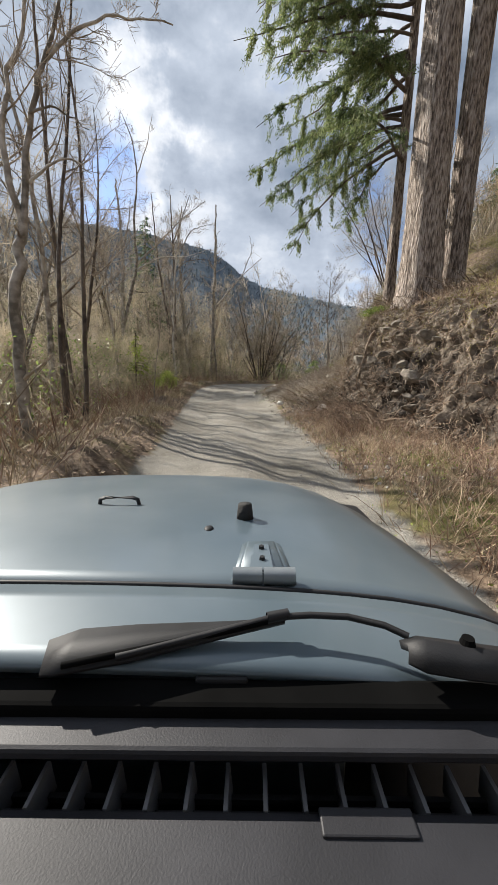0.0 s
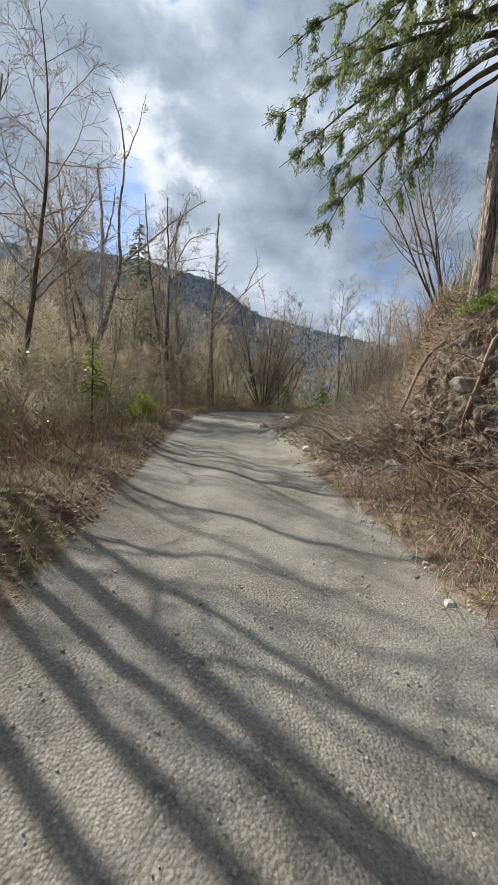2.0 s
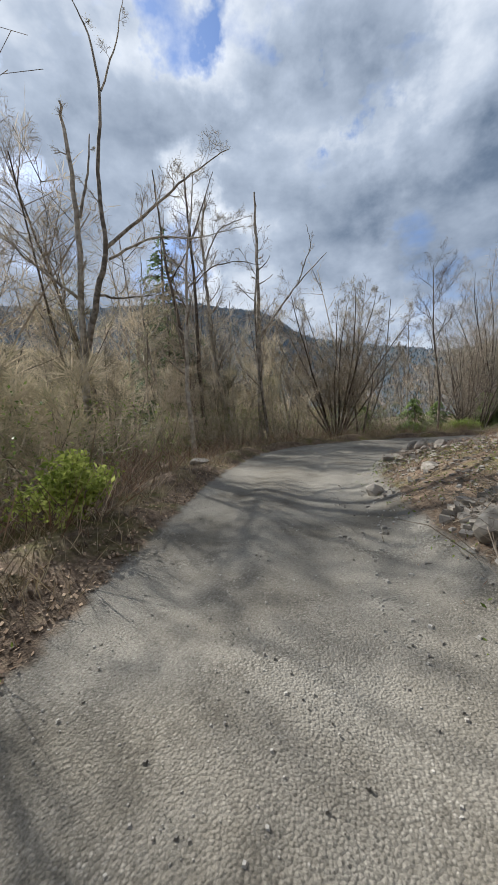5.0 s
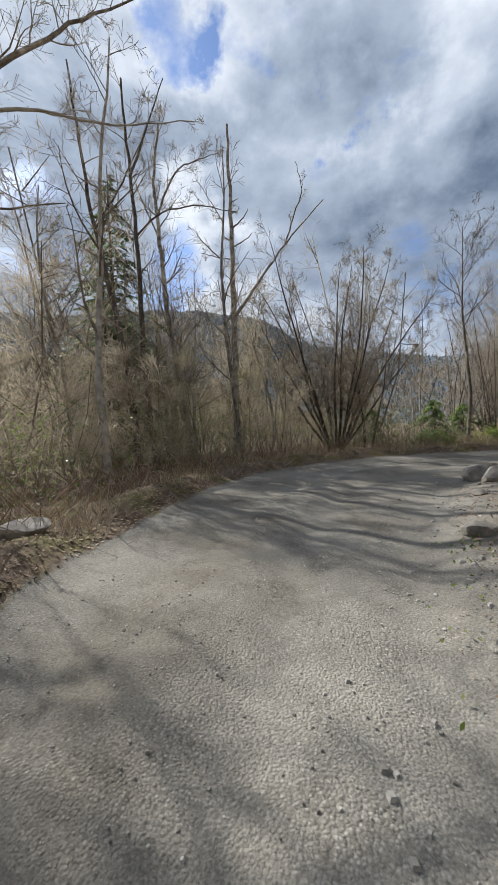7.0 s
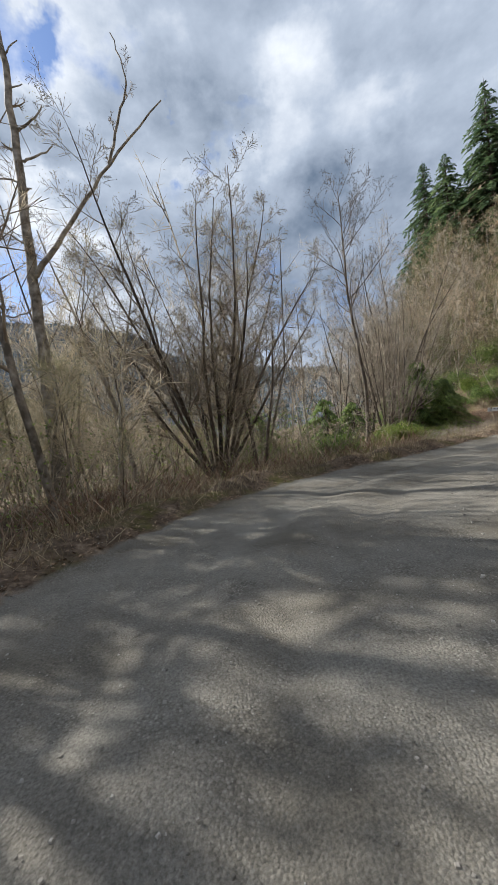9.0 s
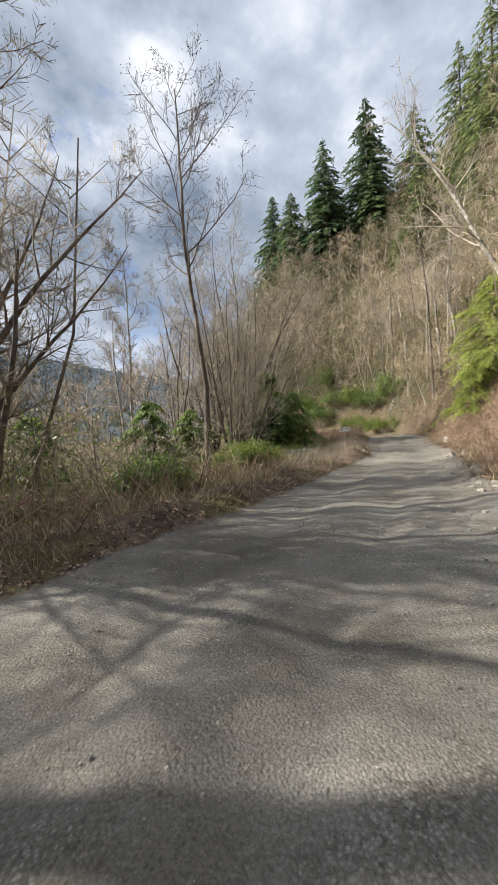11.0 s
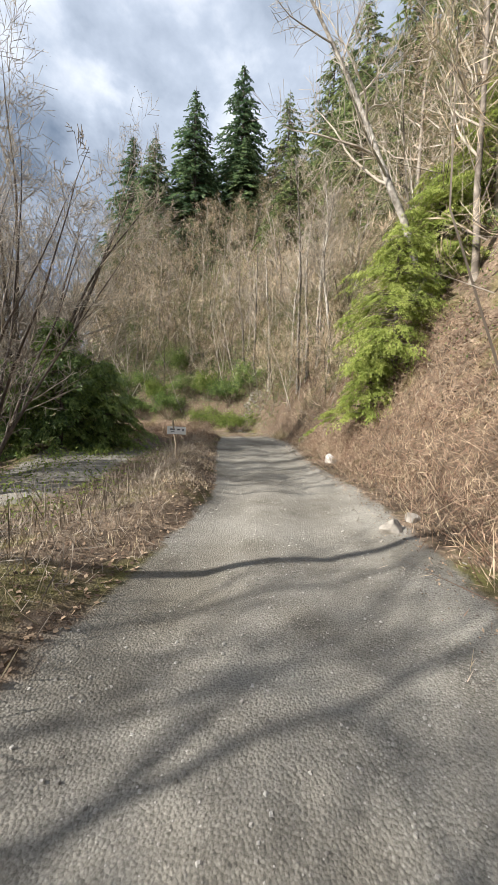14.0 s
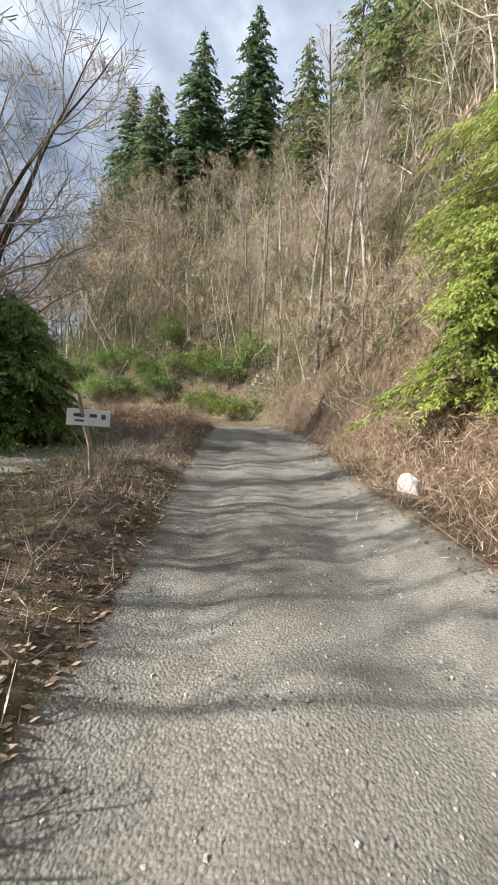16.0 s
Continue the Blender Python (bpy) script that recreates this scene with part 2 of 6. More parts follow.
def ground_material():
    m = bpy.data.materials.new("forest_ground")
    m.use_nodes = True
    t = m.node_tree
    bsdf = t.nodes["Principled BSDF"]
    bsdf.inputs["Roughness"].default_value = 0.95
    bsdf.inputs["Specular IOR Level"].default_value = 0.15
    co = t.nodes.new("ShaderNodeTexCoord")

    def noise_of(scale, detail=6, rough=0.6):
        n = t.nodes.new("ShaderNodeTexNoise")
        n.inputs["Scale"].default_value, n.inputs["Detail"].default_value, n.inputs["Roughness"].default_value = scale, detail, rough
        t.links.new(co.outputs["Object"], n.inputs["Vector"])
        return n.outputs[0]

    def ramp_of(value, stops):
        r = t.nodes.new("ShaderNodeValToRGB")
        el = r.color_ramp.elements
        while len(el) < len(stops):
            el.new(0.5)
        for e, (at, c) in zip(el, stops):
            e.position, e.color = at, (*c, 1)
        t.links.new(value, r.inputs[0])
        return r.outputs[0]

    def mixed(f, a, b, mode="MIX"):
        x = t.nodes.new("ShaderNodeMix")
        x.data_type, x.blend_type = "RGBA", mode
        if isinstance(f, float):
            x.inputs[0].default_value = f
        else:
            t.links.new(f, x.inputs[0])
        t.links.new(a, x.inputs[6])
        t.links.new(b, x.inputs[7])
        return x.outputs[2]

    def mask(name):
        a = t.nodes.new("ShaderNodeAttribute")
        a.attribute_name = name
        return a.outputs["Fac"]

    def stones_of(scale, output):
        v = t.nodes.new("ShaderNodeTexVoronoi")
        v.inputs["Scale"].default_value = scale
        t.links.new(co.outputs["Object"], v.inputs["Vector"])
        return v.outputs[output]

    grit = ramp_of(noise_of(55, 8, 0.8), [(0.32, (0.10, 0.094, 0.082)), (0.5, (0.225, 0.214, 0.19)), (0.68, (0.36, 0.345, 0.31))])
    bw = t.nodes.new("ShaderNodeRGBToBW")
    t.links.new(stones_of(56, "Color"), bw.inputs[0])
    stones = ramp_of(bw.outputs[0], [(0.2, (0.10, 0.093, 0.08)), (0.55, (0.24, 0.226, 0.20)), (0.8, (0.44, 0.425, 0.39))])
    rim = ramp_of(stones_of(56, "Distance"), [(0.25, (1, 1, 1)), (0.5, (0.55, 0.54, 0.52))])
    stones = mixed(1.0, stones, rim, "MULTIPLY")
    strewn = ramp_of(noise_of(1.4, 6, 0.7), [(0.45, (0, 0, 0)), (0.68, (0.7, 0.7, 0.7))])
    gravel = mixed(strewn, grit, stones)
    patches = ramp_of(noise_of(0.55, 5), [(0.34, (0.66, 0.63, 0.58)), (0.5, (0.95, 0.93, 0.90)), (0.66, (1.16, 1.15, 1.13))])
    gravel = mixed(1.0, gravel, patches, "MULTIPLY")
    litter = ramp_of(noise_of(9, 8, 0.7), [(0.28, (0.055, 0.042, 0.032)), (0.5, (0.165, 0.127, 0.095)), (0.72, (0.34, 0.28, 0.215))])
    litter = mixed(1.0, litter, ramp_of(noise_of(1.6, 6, 0.65), [(0.34, (0.42, 0.40, 0.38)), (0.62, (1.12, 1.06, 1.0))]), "MULTIPLY")
    green = ramp_of(noise_of(7, 6), [(0.3, (0.05, 0.055, 0.015)), (0.7, (0.18, 0.17, 0.05))])
    soil = ramp_of(noise_of(6, 8, 0.7), [(0.3, (0.045, 0.032, 0.023)), (0.7, (0.20, 0.145, 0.10))])
    grown = ramp_of(noise_of(0.7, 5), [(0.5, (0, 0, 0)), (0.64, (0.75, 0.75, 0.75))])
    base = mixed(grown, litter, green)
    base = mixed(mask("soil"), base, soil)
    edge = t.nodes.new("ShaderNodeMath")
    edge.operation = "MULTIPLY_ADD"
    edge.inputs[1].default_value = 0.9
    t.links.new(noise_of(2.5, 6), edge.inputs[0])
    t.links.new(mask("gravel"), edge.inputs[2])
    sharp = ramp_of(edge.outputs[0], [(0.78, (0, 0, 0)), (1.0, (1, 1, 1))])
    base = mixed(sharp, base, gravel)
    t.links.new(base, bsdf.inputs["Base Color"])
    b = t.nodes.new("ShaderNodeBump")
    b.inputs["Strength"].default_value, b.inputs["Distance"].default_value = 0.55, 0.02
    rough = t.nodes.new("ShaderNodeMath")
    rough.operation = "SUBTRACT"
    t.links.new(noise_of(38, 8, 0.75), rough.inputs[0])
    t.links.new(stones_of(56, "Distance"), rough.inputs[1])
    t.links.new(rough.outputs[0], b.inputs["Height"])
    t.links.new(b.outputs[0], bsdf.inputs["Normal"])
    return m


forest_ground = ground_material()


# ---- mesh helpers ----
class Soup:
    """Collects vertices and faces of tubes, blades and leaves for one mesh."""

    def __init__(self):
        self.v, self.f, self.n = [], [], 0

    def add(self, verts, faces):
        self.v.append(np.asarray(verts, np.float32))
        self.f.append(np.asarray(faces, np.int64) + self.n)
        self.n += len(verts)

    def tube(self, points, radii, sides=5):
        p, r = np.asarray(points, float), np.asarray(radii, float)
        d = np.gradient(p, axis=0)
        d /= np.linalg.norm(d, axis=1, keepdims=True) + 1e-9
        ref = np.array([0.0, 0.0, 1.0]) if abs(d[0][2]) < 0.8 else np.array([1.0, 0.0, 0.0])
        a = np.cross(d, ref)
        a /= np.linalg.norm(a, axis=1, keepdims=True) + 1e-9
        b = np.cross(d, a)
        ang = np.arange(sides) * 2 * np.pi / sides
        ring = a[:, None] * np.cos(ang)[None, :, None] + b[:, None] * np.sin(ang)[None, :, None]
        verts = (p[:, None] + ring * r[:, None, None]).reshape(-1, 3)
        i, j = np.meshgrid(np.arange(len(p) - 1), np.arange(sides), indexing="ij")
        k = (j + 1) % sides
        self.add(verts, np.stack([i * sides + j, i * sides + k, (i + 1) * sides + k, (i + 1) * sides + j], -1).reshape(-1, 4))

    def leaves(self, centres, along, across):
        """Diamond leaves, one a row."""
        c, u, w = (np.asarray(q, float) for q in (centres, along, across))
        verts = np.stack([c - u, c + w, c + u, c - w], 1).reshape(-1, 3)
        self.add(verts, np.arange(len(c))[:, None] * 4 + np.arange(4)[None])

    def mesh(self, name, mat, smooth=True):
        me = bpy.data.meshes.new(name)
        v, f = np.concatenate(self.v), np.concatenate(self.f)
        me.vertices.add(len(v))
        me.vertices.foreach_set("co", v.ravel())
        me.loops.add(f.size)
        me.loops.foreach_set("vertex_index", f.ravel().astype(np.int32))
        me.polygons.add(len(f))
        me.polygons.foreach_set("loop_start", np.arange(0, f.size, f.shape[1], dtype=np.int32))
        me.polygons.foreach_set("use_smooth", np.full(len(f), smooth))
        me.update(calc_edges=True)
        me.materials.append(mat)
        return me


def holder(name, m, label, category, group="", kind=""):
    ob = new(name)
    ob.matrix_world = m
    return tagged(ob, label, category, group, kind)


def child(name, me, parent, label=""):
    ob = new(name, me)
    ob.parent = parent
    return tagged(ob, label) if label else ob


def part(name, bm, mat, parent, label="", smooth=False):
    me = bpy.data.meshes.new(name)
    bm.to_mesh(me)
    bm.free()
    me.materials.append(mat)
    me.polygons.foreach_set("use_smooth", np.full(len(me.polygons), smooth))
    return child(name, me, parent, label)


def unit(v):
    v = np.asarray(v, float)
    return v / (np.linalg.norm(v) + 1e-9)


# ---- the lie of the land ----
ROAD = [(8, -34, 1.6), (5.6, 0, 1.55), (5.05, 7, 1.45), (4.6, 12, 1.5), (3.7, 19, 1.5), (3.1, 24, 1.5), (3.2, 29, 1.9), (4.5, 34, 2.5),
        (7.8, 38.2, 2.4), (12.7, 41.3, 1.6), (17, 43.7, 1.35), (21, 46, 1.2), (25, 49.2, 1.25), (30.7, 53.5, 1.65), (35.5, 57.5, 1.5),
        (39.5, 62.5, 1.4), (41, 68, 1.4), (39.5, 75, 1.4), (34, 86, 1.8), (20, 112, 1.8)]


def smooth_line(points, step=8):
    p = np.array(points, float)
    p = np.vstack([2 * p[0] - p[1], p, 2 * p[-1] - p[-2]])
    rows = []
    for i in range(1, len(p) - 2):
        for k in range(step):
            u = k / step
            a, b, c, d = p[i - 1 : i + 3]
            rows.append(0.5 * (2 * b + (c - a) * u + (2 * a - 5 * b + 4 * c - d) * u**2 + (3 * b - a - 3 * c + d) * u**3))
    rows.append(p[-2])
    return np.array(rows)


LINE = smooth_line(ROAD)
LINE_XY = LINE[:, :2]
RUN = np.r_[0, np.cumsum(np.linalg.norm(np.diff(LINE_XY, axis=0), axis=1))]
RUN -= RUN[8]           # metres along the road from (5.6, 0)
# metres along: bank foot on the uphill side beyond the road's edge, bank height, bank width, slope above; flat on the downhill side, its fall; rise of the apron below the bank
SIDES = np.array([
    (-40, 1.0, 1.2, 2.0, 0.5, 3.5, 0.30, 0.0), (5, 2.6, 1.6, 1.6, 0.6, 3.2, 0.30, 0.08), (9.5, 2.7, 2.2, 1.1, 0.5, 3.4, 0.30, 0.14), (12, 2.55, 2.6, 0.75, 0.4, 3.6, 0.30, 0.16), (16.2, 2.5, 2.6, 0.7, 0.35, 4.0, 0.30, 0.2),
    (17.6, 3.2, 2.2, 1.0, 0.35, 4.5, 0.28, 0.38), (20, 4.0, 2.3, 1.1, 0.4, 6.0, 0.26, 0.44), (25, 6.0, 3.0, 1.7, 0.45, 7.0, 0.25, 0.40), (32, 6.6, 1.6, 2.5, 0.5, 8.5, 0.25, 0.18), (39, 3.6, 0.8, 2.2, 0.55, 8.0, 0.25, 0.06),
    (46, 1.4, 0.7, 1.6, 0.8, 7.0, 0.22, 0.0), (51, 1.3, 0.6, 1.6, 0.8, 7.5, 0.2, 0.05), (56, 1.4, 0.6, 1.6, 1.0, 8.5, 0.18, 0.05), (61, 1.6, 0.9, 1.6, 1.6, 9.0, 0.18, 0.04), (68, 1.0, 1.4, 1.5, 1.45, 9.0, 0.18, 0.0), (82, 0.6, 2.2, 1.8, 1.3, 8.0, 0.15, 0.0), (98, 0.6, 2.2, 1.8, 0.88, 8.0, 0.15, 0.0), (170, 0.6, 2.2, 1.8, 0.85, 8.0, 0.15, 0.0)])


def waves(x, y, size, seed):
    """A smooth bumpy field, about -1 to 1."""
    rng = np.random.RandomState(seed)
    z = 0
    for _ in range(6):
        a, ph, k = rng.uniform(0, 2 * np.pi), rng.uniform(0, 6.3), rng.uniform(0.6, 1.6) * 2 * np.pi / size
        z = z + np.sin((x * np.cos(a) + y * np.sin(a)) * k + ph)
    return z / 3.2


def road_place(x, y):
    """Metres along the road, to its right, and half its width, for arrays of places."""
    x, y = np.asarray(x, float).ravel(), np.asarray(y, float).ravel()
    along, side, half = np.empty_like(x), np.empty_like(x), np.empty_like(x)
    a, b = LINE_XY[:-1], LINE_XY[1:]
    ab = b - a
    l2 = (ab**2).sum(1)
    for s in range(0, len(x), 20000):
        p = np.stack([x[s : s + 20000], y[s : s + 20000]], 1)
        u = np.clip(((p[:, None] - a) * ab).sum(2) / l2, 0, 1)
        off = p[:, None] - (a + u[..., None] * ab)
        d2 = (off**2).sum(2)
        i = d2.argmin(1)
        n = np.arange(len(p))
        o, w = off[n, i], ab[i] / np.sqrt(l2[i])[:, None]
        right = o[:, 0] * w[:, 1] - o[:, 1] * w[:, 0]
        side[s : s + 20000] = np.where(right >= 0, 1, -1) * np.sqrt(d2[n, i])
        along[s : s + 20000] = RUN[i] + u[n, i] * np.sqrt(l2[i])
        half[s : s + 20000] = LINE[i, 2] + u[n, i] * (LINE[i + 1, 2] - LINE[i, 2])
    return along, side, half


def smoothstep(a, b, x):
    u = np.clip((x - a) / (b - a), 0, 1)
    return u * u * (3 - 2 * u)


def land(x, y):
    """Height of the ground, and how much each place is gravel or bare soil."""
    shape = np.shape(x)
    x, y = np.asarray(x, float).ravel(), np.asarray(y, float).ravel()
    along, side, half = road_place(x, y)
    foot, high, wide, slope, flat, fall, apron = (np.interp(along, SIDES[:, 0], SIDES[:, n]) for n in range(1, 8))
    r = side - half
    rough = waves(x, y, 0.55, 3) * 0.007 + waves(x, y, 1.7, 4) * 0.014
    up = high * smoothstep(0, 1, (r - foot) / wide) + slope * np.maximum(r - foot - wide * 0.6, 0)
    up += apron * np.clip(r - 0.4, 0, np.maximum(foot + wide - 0.4, 0.1))
    up = np.where(up > 20, 20 + (up - 20) * 0.93, up)
    up = np.where(up > 75, 75 + 15 * (1 - np.exp(-(up - 75) / 15)), up)
    az, far = np.degrees(np.arctan2(x - 6, y - 34)), np.hypot(x - 6, y - 34)
    hill = 1 - (1 - smoothstep(24, 40, np.where(y > 34, az, 90))) * smoothstep(22, 34, far)
    up *= hill
    up -= (1 - hill) * (14 * smoothstep(10, 60, r))
    up += 0.12 * smoothstep(0.0, 0.7, r)
    up += smoothstep(1, 5, r - foot) * (waves(x, y, 4.5, 5) * 0.35 + waves(x, y, 17, 6) * 0.9)
    l = -side - half
    berm = 0.32 * np.exp(-((l - 0.9) / 0.75) ** 2) * (0.75 + 0.5 * waves(x, y, 3.0, 7))
    down = fall * np.maximum(l - flat, 0) * smoothstep(0, 6, l - flat + 2)
    down = 26 * (1 - np.exp(-down / 26))
    left = berm - down - 0.025 * np.maximum(l - 1, 0) + smoothstep(2, 6, l) * waves(x, y, 5, 8) * 0.2
    ruts = -0.05 * (np.exp(-((np.abs(side) - 0.72) / 0.24) ** 2)) + 0.025 * np.exp(-((side) / 0.3) ** 2)
    z = np.where(side >= 0, up * smoothstep(0, 0.4, r + 0.2), np.where(l > -0.2, left * smoothstep(-0.2, 0.4, l), 0)) + ruts * (np.abs(side) < half) + rough
    gravel = np.where(side >= 0, 1 - smoothstep(-0.1, 0.7, r - 0.35 * smoothstep(15, 20, along) - np.minimum(foot, 4) * 0.6 * smoothstep(27, 33, along) * (1 - smoothstep(44, 50, along))), 1 - smoothstep(-0.35, 0.4, l))
    mid = np.exp(-(side / 0.28) ** 2) * np.clip(waves(x, y, 2.2, 9), 0, 1) * 0.35
    track = np.exp(-((l - 4.9) / 1.9) ** 4) * smoothstep(50, 56, along) * (1 - smoothstep(70, 76, along)) * 0.85
    soil = smoothstep(0.1, 0.5, (r - foot) / wide) * (1 - smoothstep(0.9, 1.5, (r - foot) / wide)) * smoothstep(-2, 2, side)
    return z.reshape(shape), np.clip(np.maximum(gravel - mid, track) * (1 - 0.7 * smoothstep(71, 77, along)), 0, 1).reshape(shape), soil.reshape(shape)


def height(x, y):
    return float(land(np.array([x]), np.array([y]))[0][0])


def on_ground(x, y, turn=0.0, sink=0.05):
    return pose(x, y, height(x, y) - sink, 0, 0, turn)


def spread(lo, hi, step, far, n):
    """Grid lines: even between lo and hi, then ever wider out to far."""
    inner = np.arange(lo, hi, step)
    out = np.geomspace(step, far, n)
    return np.r_[(lo - out)[::-1], inner, hi + out]


def build_ground():
    xs, ys = spread(-9, 37, 0.27, 2800, 46), spread(3, 64, 0.27, 2800, 46)
    gx, gy = np.meshgrid(xs, ys, indexing="ij")
    z, gravel, soil = land(gx, gy)
    s = Soup()
    i, j = np.meshgrid(np.arange(len(xs) - 1), np.arange(len(ys) - 1), indexing="ij")
    k = len(ys)
    s.add(np.stack([gx, gy, z], -1).reshape(-1, 3), np.stack([i * k + j, (i + 1) * k + j, (i + 1) * k + j + 1, i * k + j + 1], -1).reshape(-1, 4))
    me = s.mesh("ground", forest_ground)
    for name, values in (("gravel", gravel), ("soil", soil)):
        me.attributes.new(name, "FLOAT", "POINT").data.foreach_set("value", values.ravel().astype(np.float32))
    return tagged(new("ground", me), "sloping forest ground with a rutted gravel track and leaf litter", "ground", kind="structure")


build_ground()


def build_ridge(name, mat, label, dist, profile, bump, seed, base=-60, deep=2.2, crowns=0, crown=(8, 2)):
    """A far wooded ridge: rows of (degrees to the left of +y, degrees above the horizon)."""
    rng = np.random.RandomState(seed)
    az = np.arange(profile[0][0], profile[-1][0] + 0.01, 0.4)
    el = np.interp(az, [p[0] for p in profile], [p[1] for p in profile])
    s, rows = Soup(), 18
    top = np.tan(np.radians(el)) * dist * deep
    jag = rng.normal(0, bump, len(az)) + np.convolve(rng.normal(0, bump * 3, len(az)), np.ones(7) / 7, "same")
    verts = []
    for k in range(rows):
        u = k / (rows - 1)
        d = dist * (1 + (deep - 1) * u + rng.normal(0, 0.002, len(az)))
        z = base + (top - base) * u ** 1.1 + (jag if k == rows - 1 else 0.5 * jag * u * u + rng.normal(0, bump * 0.12, len(az)))
        verts.append(np.stack([5 - np.sin(np.radians(az)) * d, 20 + np.cos(np.radians(az)) * d, z], -1))
    n = len(az)
    i, j = np.meshgrid(np.arange(rows - 1), np.arange(n - 1), indexing="ij")
    s.add(np.concatenate(verts), np.stack([i * n + j, (i + 1) * n + j, (i + 1) * n + j + 1, i * n + j + 1], -1).reshape(-1, 4))
    if crowns:
        grid = np.array(verts)
        i, u = rng.randint(0, rows - 1, crowns), rng.uniform(0, 1, crowns)
        k, v = rng.randint(0, n - 1, crowns), rng.uniform(0, 1, crowns)[:, None]
        u = u[:, None]
        p = (grid[i, k] * (1 - v) + grid[i, k + 1] * v) * (1 - u) + (grid[i + 1, k] * (1 - v) + grid[i + 1, k + 1] * v) * u
        up = np.stack([rng.normal(0, 0.15, crowns), rng.normal(0, 0.15, crowns), np.ones(crowns)], 1) * (crown[0] * rng.uniform(0.35, 0.65, crowns))[:, None]
        a = rng.uniform(0, 2 * np.pi, crowns)
        s.leaves(p + up * 0.8, up, np.stack([np.cos(a), np.sin(a), 0 * a], 1) * (crown[1] * rng.uniform(0.4, 0.7, crowns))[:, None])
    tagged(new(name, s.mesh(name, mat)), label, "hill", kind="structure")


build_ridge("backdrop_mountain", haze_tinted_wood, "wooded mountain ridge across the valley, blue haze put into its colour", 1200,
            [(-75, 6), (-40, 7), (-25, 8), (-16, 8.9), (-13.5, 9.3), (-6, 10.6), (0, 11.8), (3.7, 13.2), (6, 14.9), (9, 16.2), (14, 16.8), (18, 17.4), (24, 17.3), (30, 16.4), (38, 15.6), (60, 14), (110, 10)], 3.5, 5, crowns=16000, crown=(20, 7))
build_ridge("backdrop_hillside", near_ridge, "brown leafless wooded hillside beyond the valley", 230,
            [(-2, 0.5), (8, 2.5), (17, 5), (24, 7.5), (34, 9.5), (50, 10.5), (75, 10), (110, 8)], 1.0, 6, -40, 2.6, crowns=40000, crown=(7.5, 2.0))


# ---- trees and plants ----
def grow(soup, tips, p, d, length, radius, level, depth, rng, spec):
    """One branch with its side branches. spec: children, spread, lift and shortening by level."""
    if level == depth:
        tips.append(np.r_[p, unit(d), length, radius])
        return
    n = max(3, int(4 + length * (1.1 if level == 0 else 1.4)) - level)
    n = min(n, 16)
    pts, dirs = [np.array(p, float)], [unit(d)]
    for i in range(n):
        dd = unit(dirs[-1] + rng.normal(0, spec["wander"] * (0.5 if level == 0 else 1.0), 3) + np.array([0, 0, spec["lift"][min(level, 3)]]) / n)
        dirs.append(dd)
        pts.append(pts[-1] + dd * length / n)
    pts = np.array(pts)
    taper = np.linspace(1, spec["end"] if level == 0 else 0.22, n + 1) ** 0.9
    sides = (9, 5, 4, 3)[min(level, 3)]
    (soup[0] if level == 0 else soup[1]).tube(pts, np.maximum(radius * taper, 0.0045), sides)
    kids = spec["kids"][level]
    start = spec["bare"] if level == 0 else 0.2
    for k in range(kids):
        u = start + (1 - start) * (k + rng.uniform(0, 0.9)) / kids
        f = u * n
        i = min(int(f), n - 1)
        q = pts[i] + (pts[i + 1] - pts[i]) * (f - i)
        side = unit(np.cross(dirs[i], rng.normal(0, 1, 3)))
        ang = radians(rng.uniform(*spec["angle"]))
        dd = dirs[i] * np.cos(ang) + side * np.sin(ang)
        if level == 0 and spec.get("toward") is not None:
            dd = unit(dd + np.array(spec["toward"]) * 0.5)
        ln = length * spec["short"][level] * (1.15 - 0.75 * u if level == 0 else 1.1 - 0.5 * u) * rng.uniform(0.7, 1.2)
        grow(soup, tips, q, dd, ln, radius * (taper[i]) * (0.48 if level == 0 else 0.58), level + 1, depth, rng, spec)


def twig_tubes(soup, tips, rng, lift, thin):
    """All the last twigs of a tree at once: three-sided. Returns the places along them for buds."""
    t = np.array(tips)
    p, d, ln, r = t[:, :3], t[:, 3:6], t[:, 6:7], t[:, 7]
    mid = p + d * ln * 0.5 + rng.normal(0, 0.05, p.shape) * ln
    end = p + d * ln + np.array([0, 0, lift * 0.4]) * ln + rng.normal(0, 0.10, p.shape) * ln
    a = np.cross(d, rng.normal(0, 1, d.shape))
    a /= np.linalg.norm(a, axis=1, keepdims=True) + 1e-9
    b = np.cross(d, a)
    ang = np.arange(3) * 2 * np.pi / 3
    ring = a[:, None] * np.cos(ang)[None, :, None] + b[:, None] * np.sin(ang)[None, :, None]
    rad = np.maximum(r[:, None] * np.array([0.9, 0.35]), thin)
    q = np.stack([p, end], 1)
    v = (q[:, :, None] + ring[:, None] * rad[:, :, None, None]).reshape(-1, 3)
    f = [[k * 3 + j, k * 3 + (j + 1) % 3, (k + 1) * 3 + (j + 1) % 3, (k + 1) * 3 + j] for k in range(1) for j in range(3)]
    soup.add(v, (np.arange(len(t))[:, None, None] * 6 + np.array(f)[None]).reshape(-1, 4))
    return np.concatenate([mid, end])


def tree_spec(**more):
    spec = dict(kids=(18, 7, 6), wander=0.10, lift=(0.12, 0.5, 0.35, 0.2), end=0.15, bare=0.35, angle=(35, 65), short=(0.34, 0.46, 0.75))
    spec.update(more)
    return spec


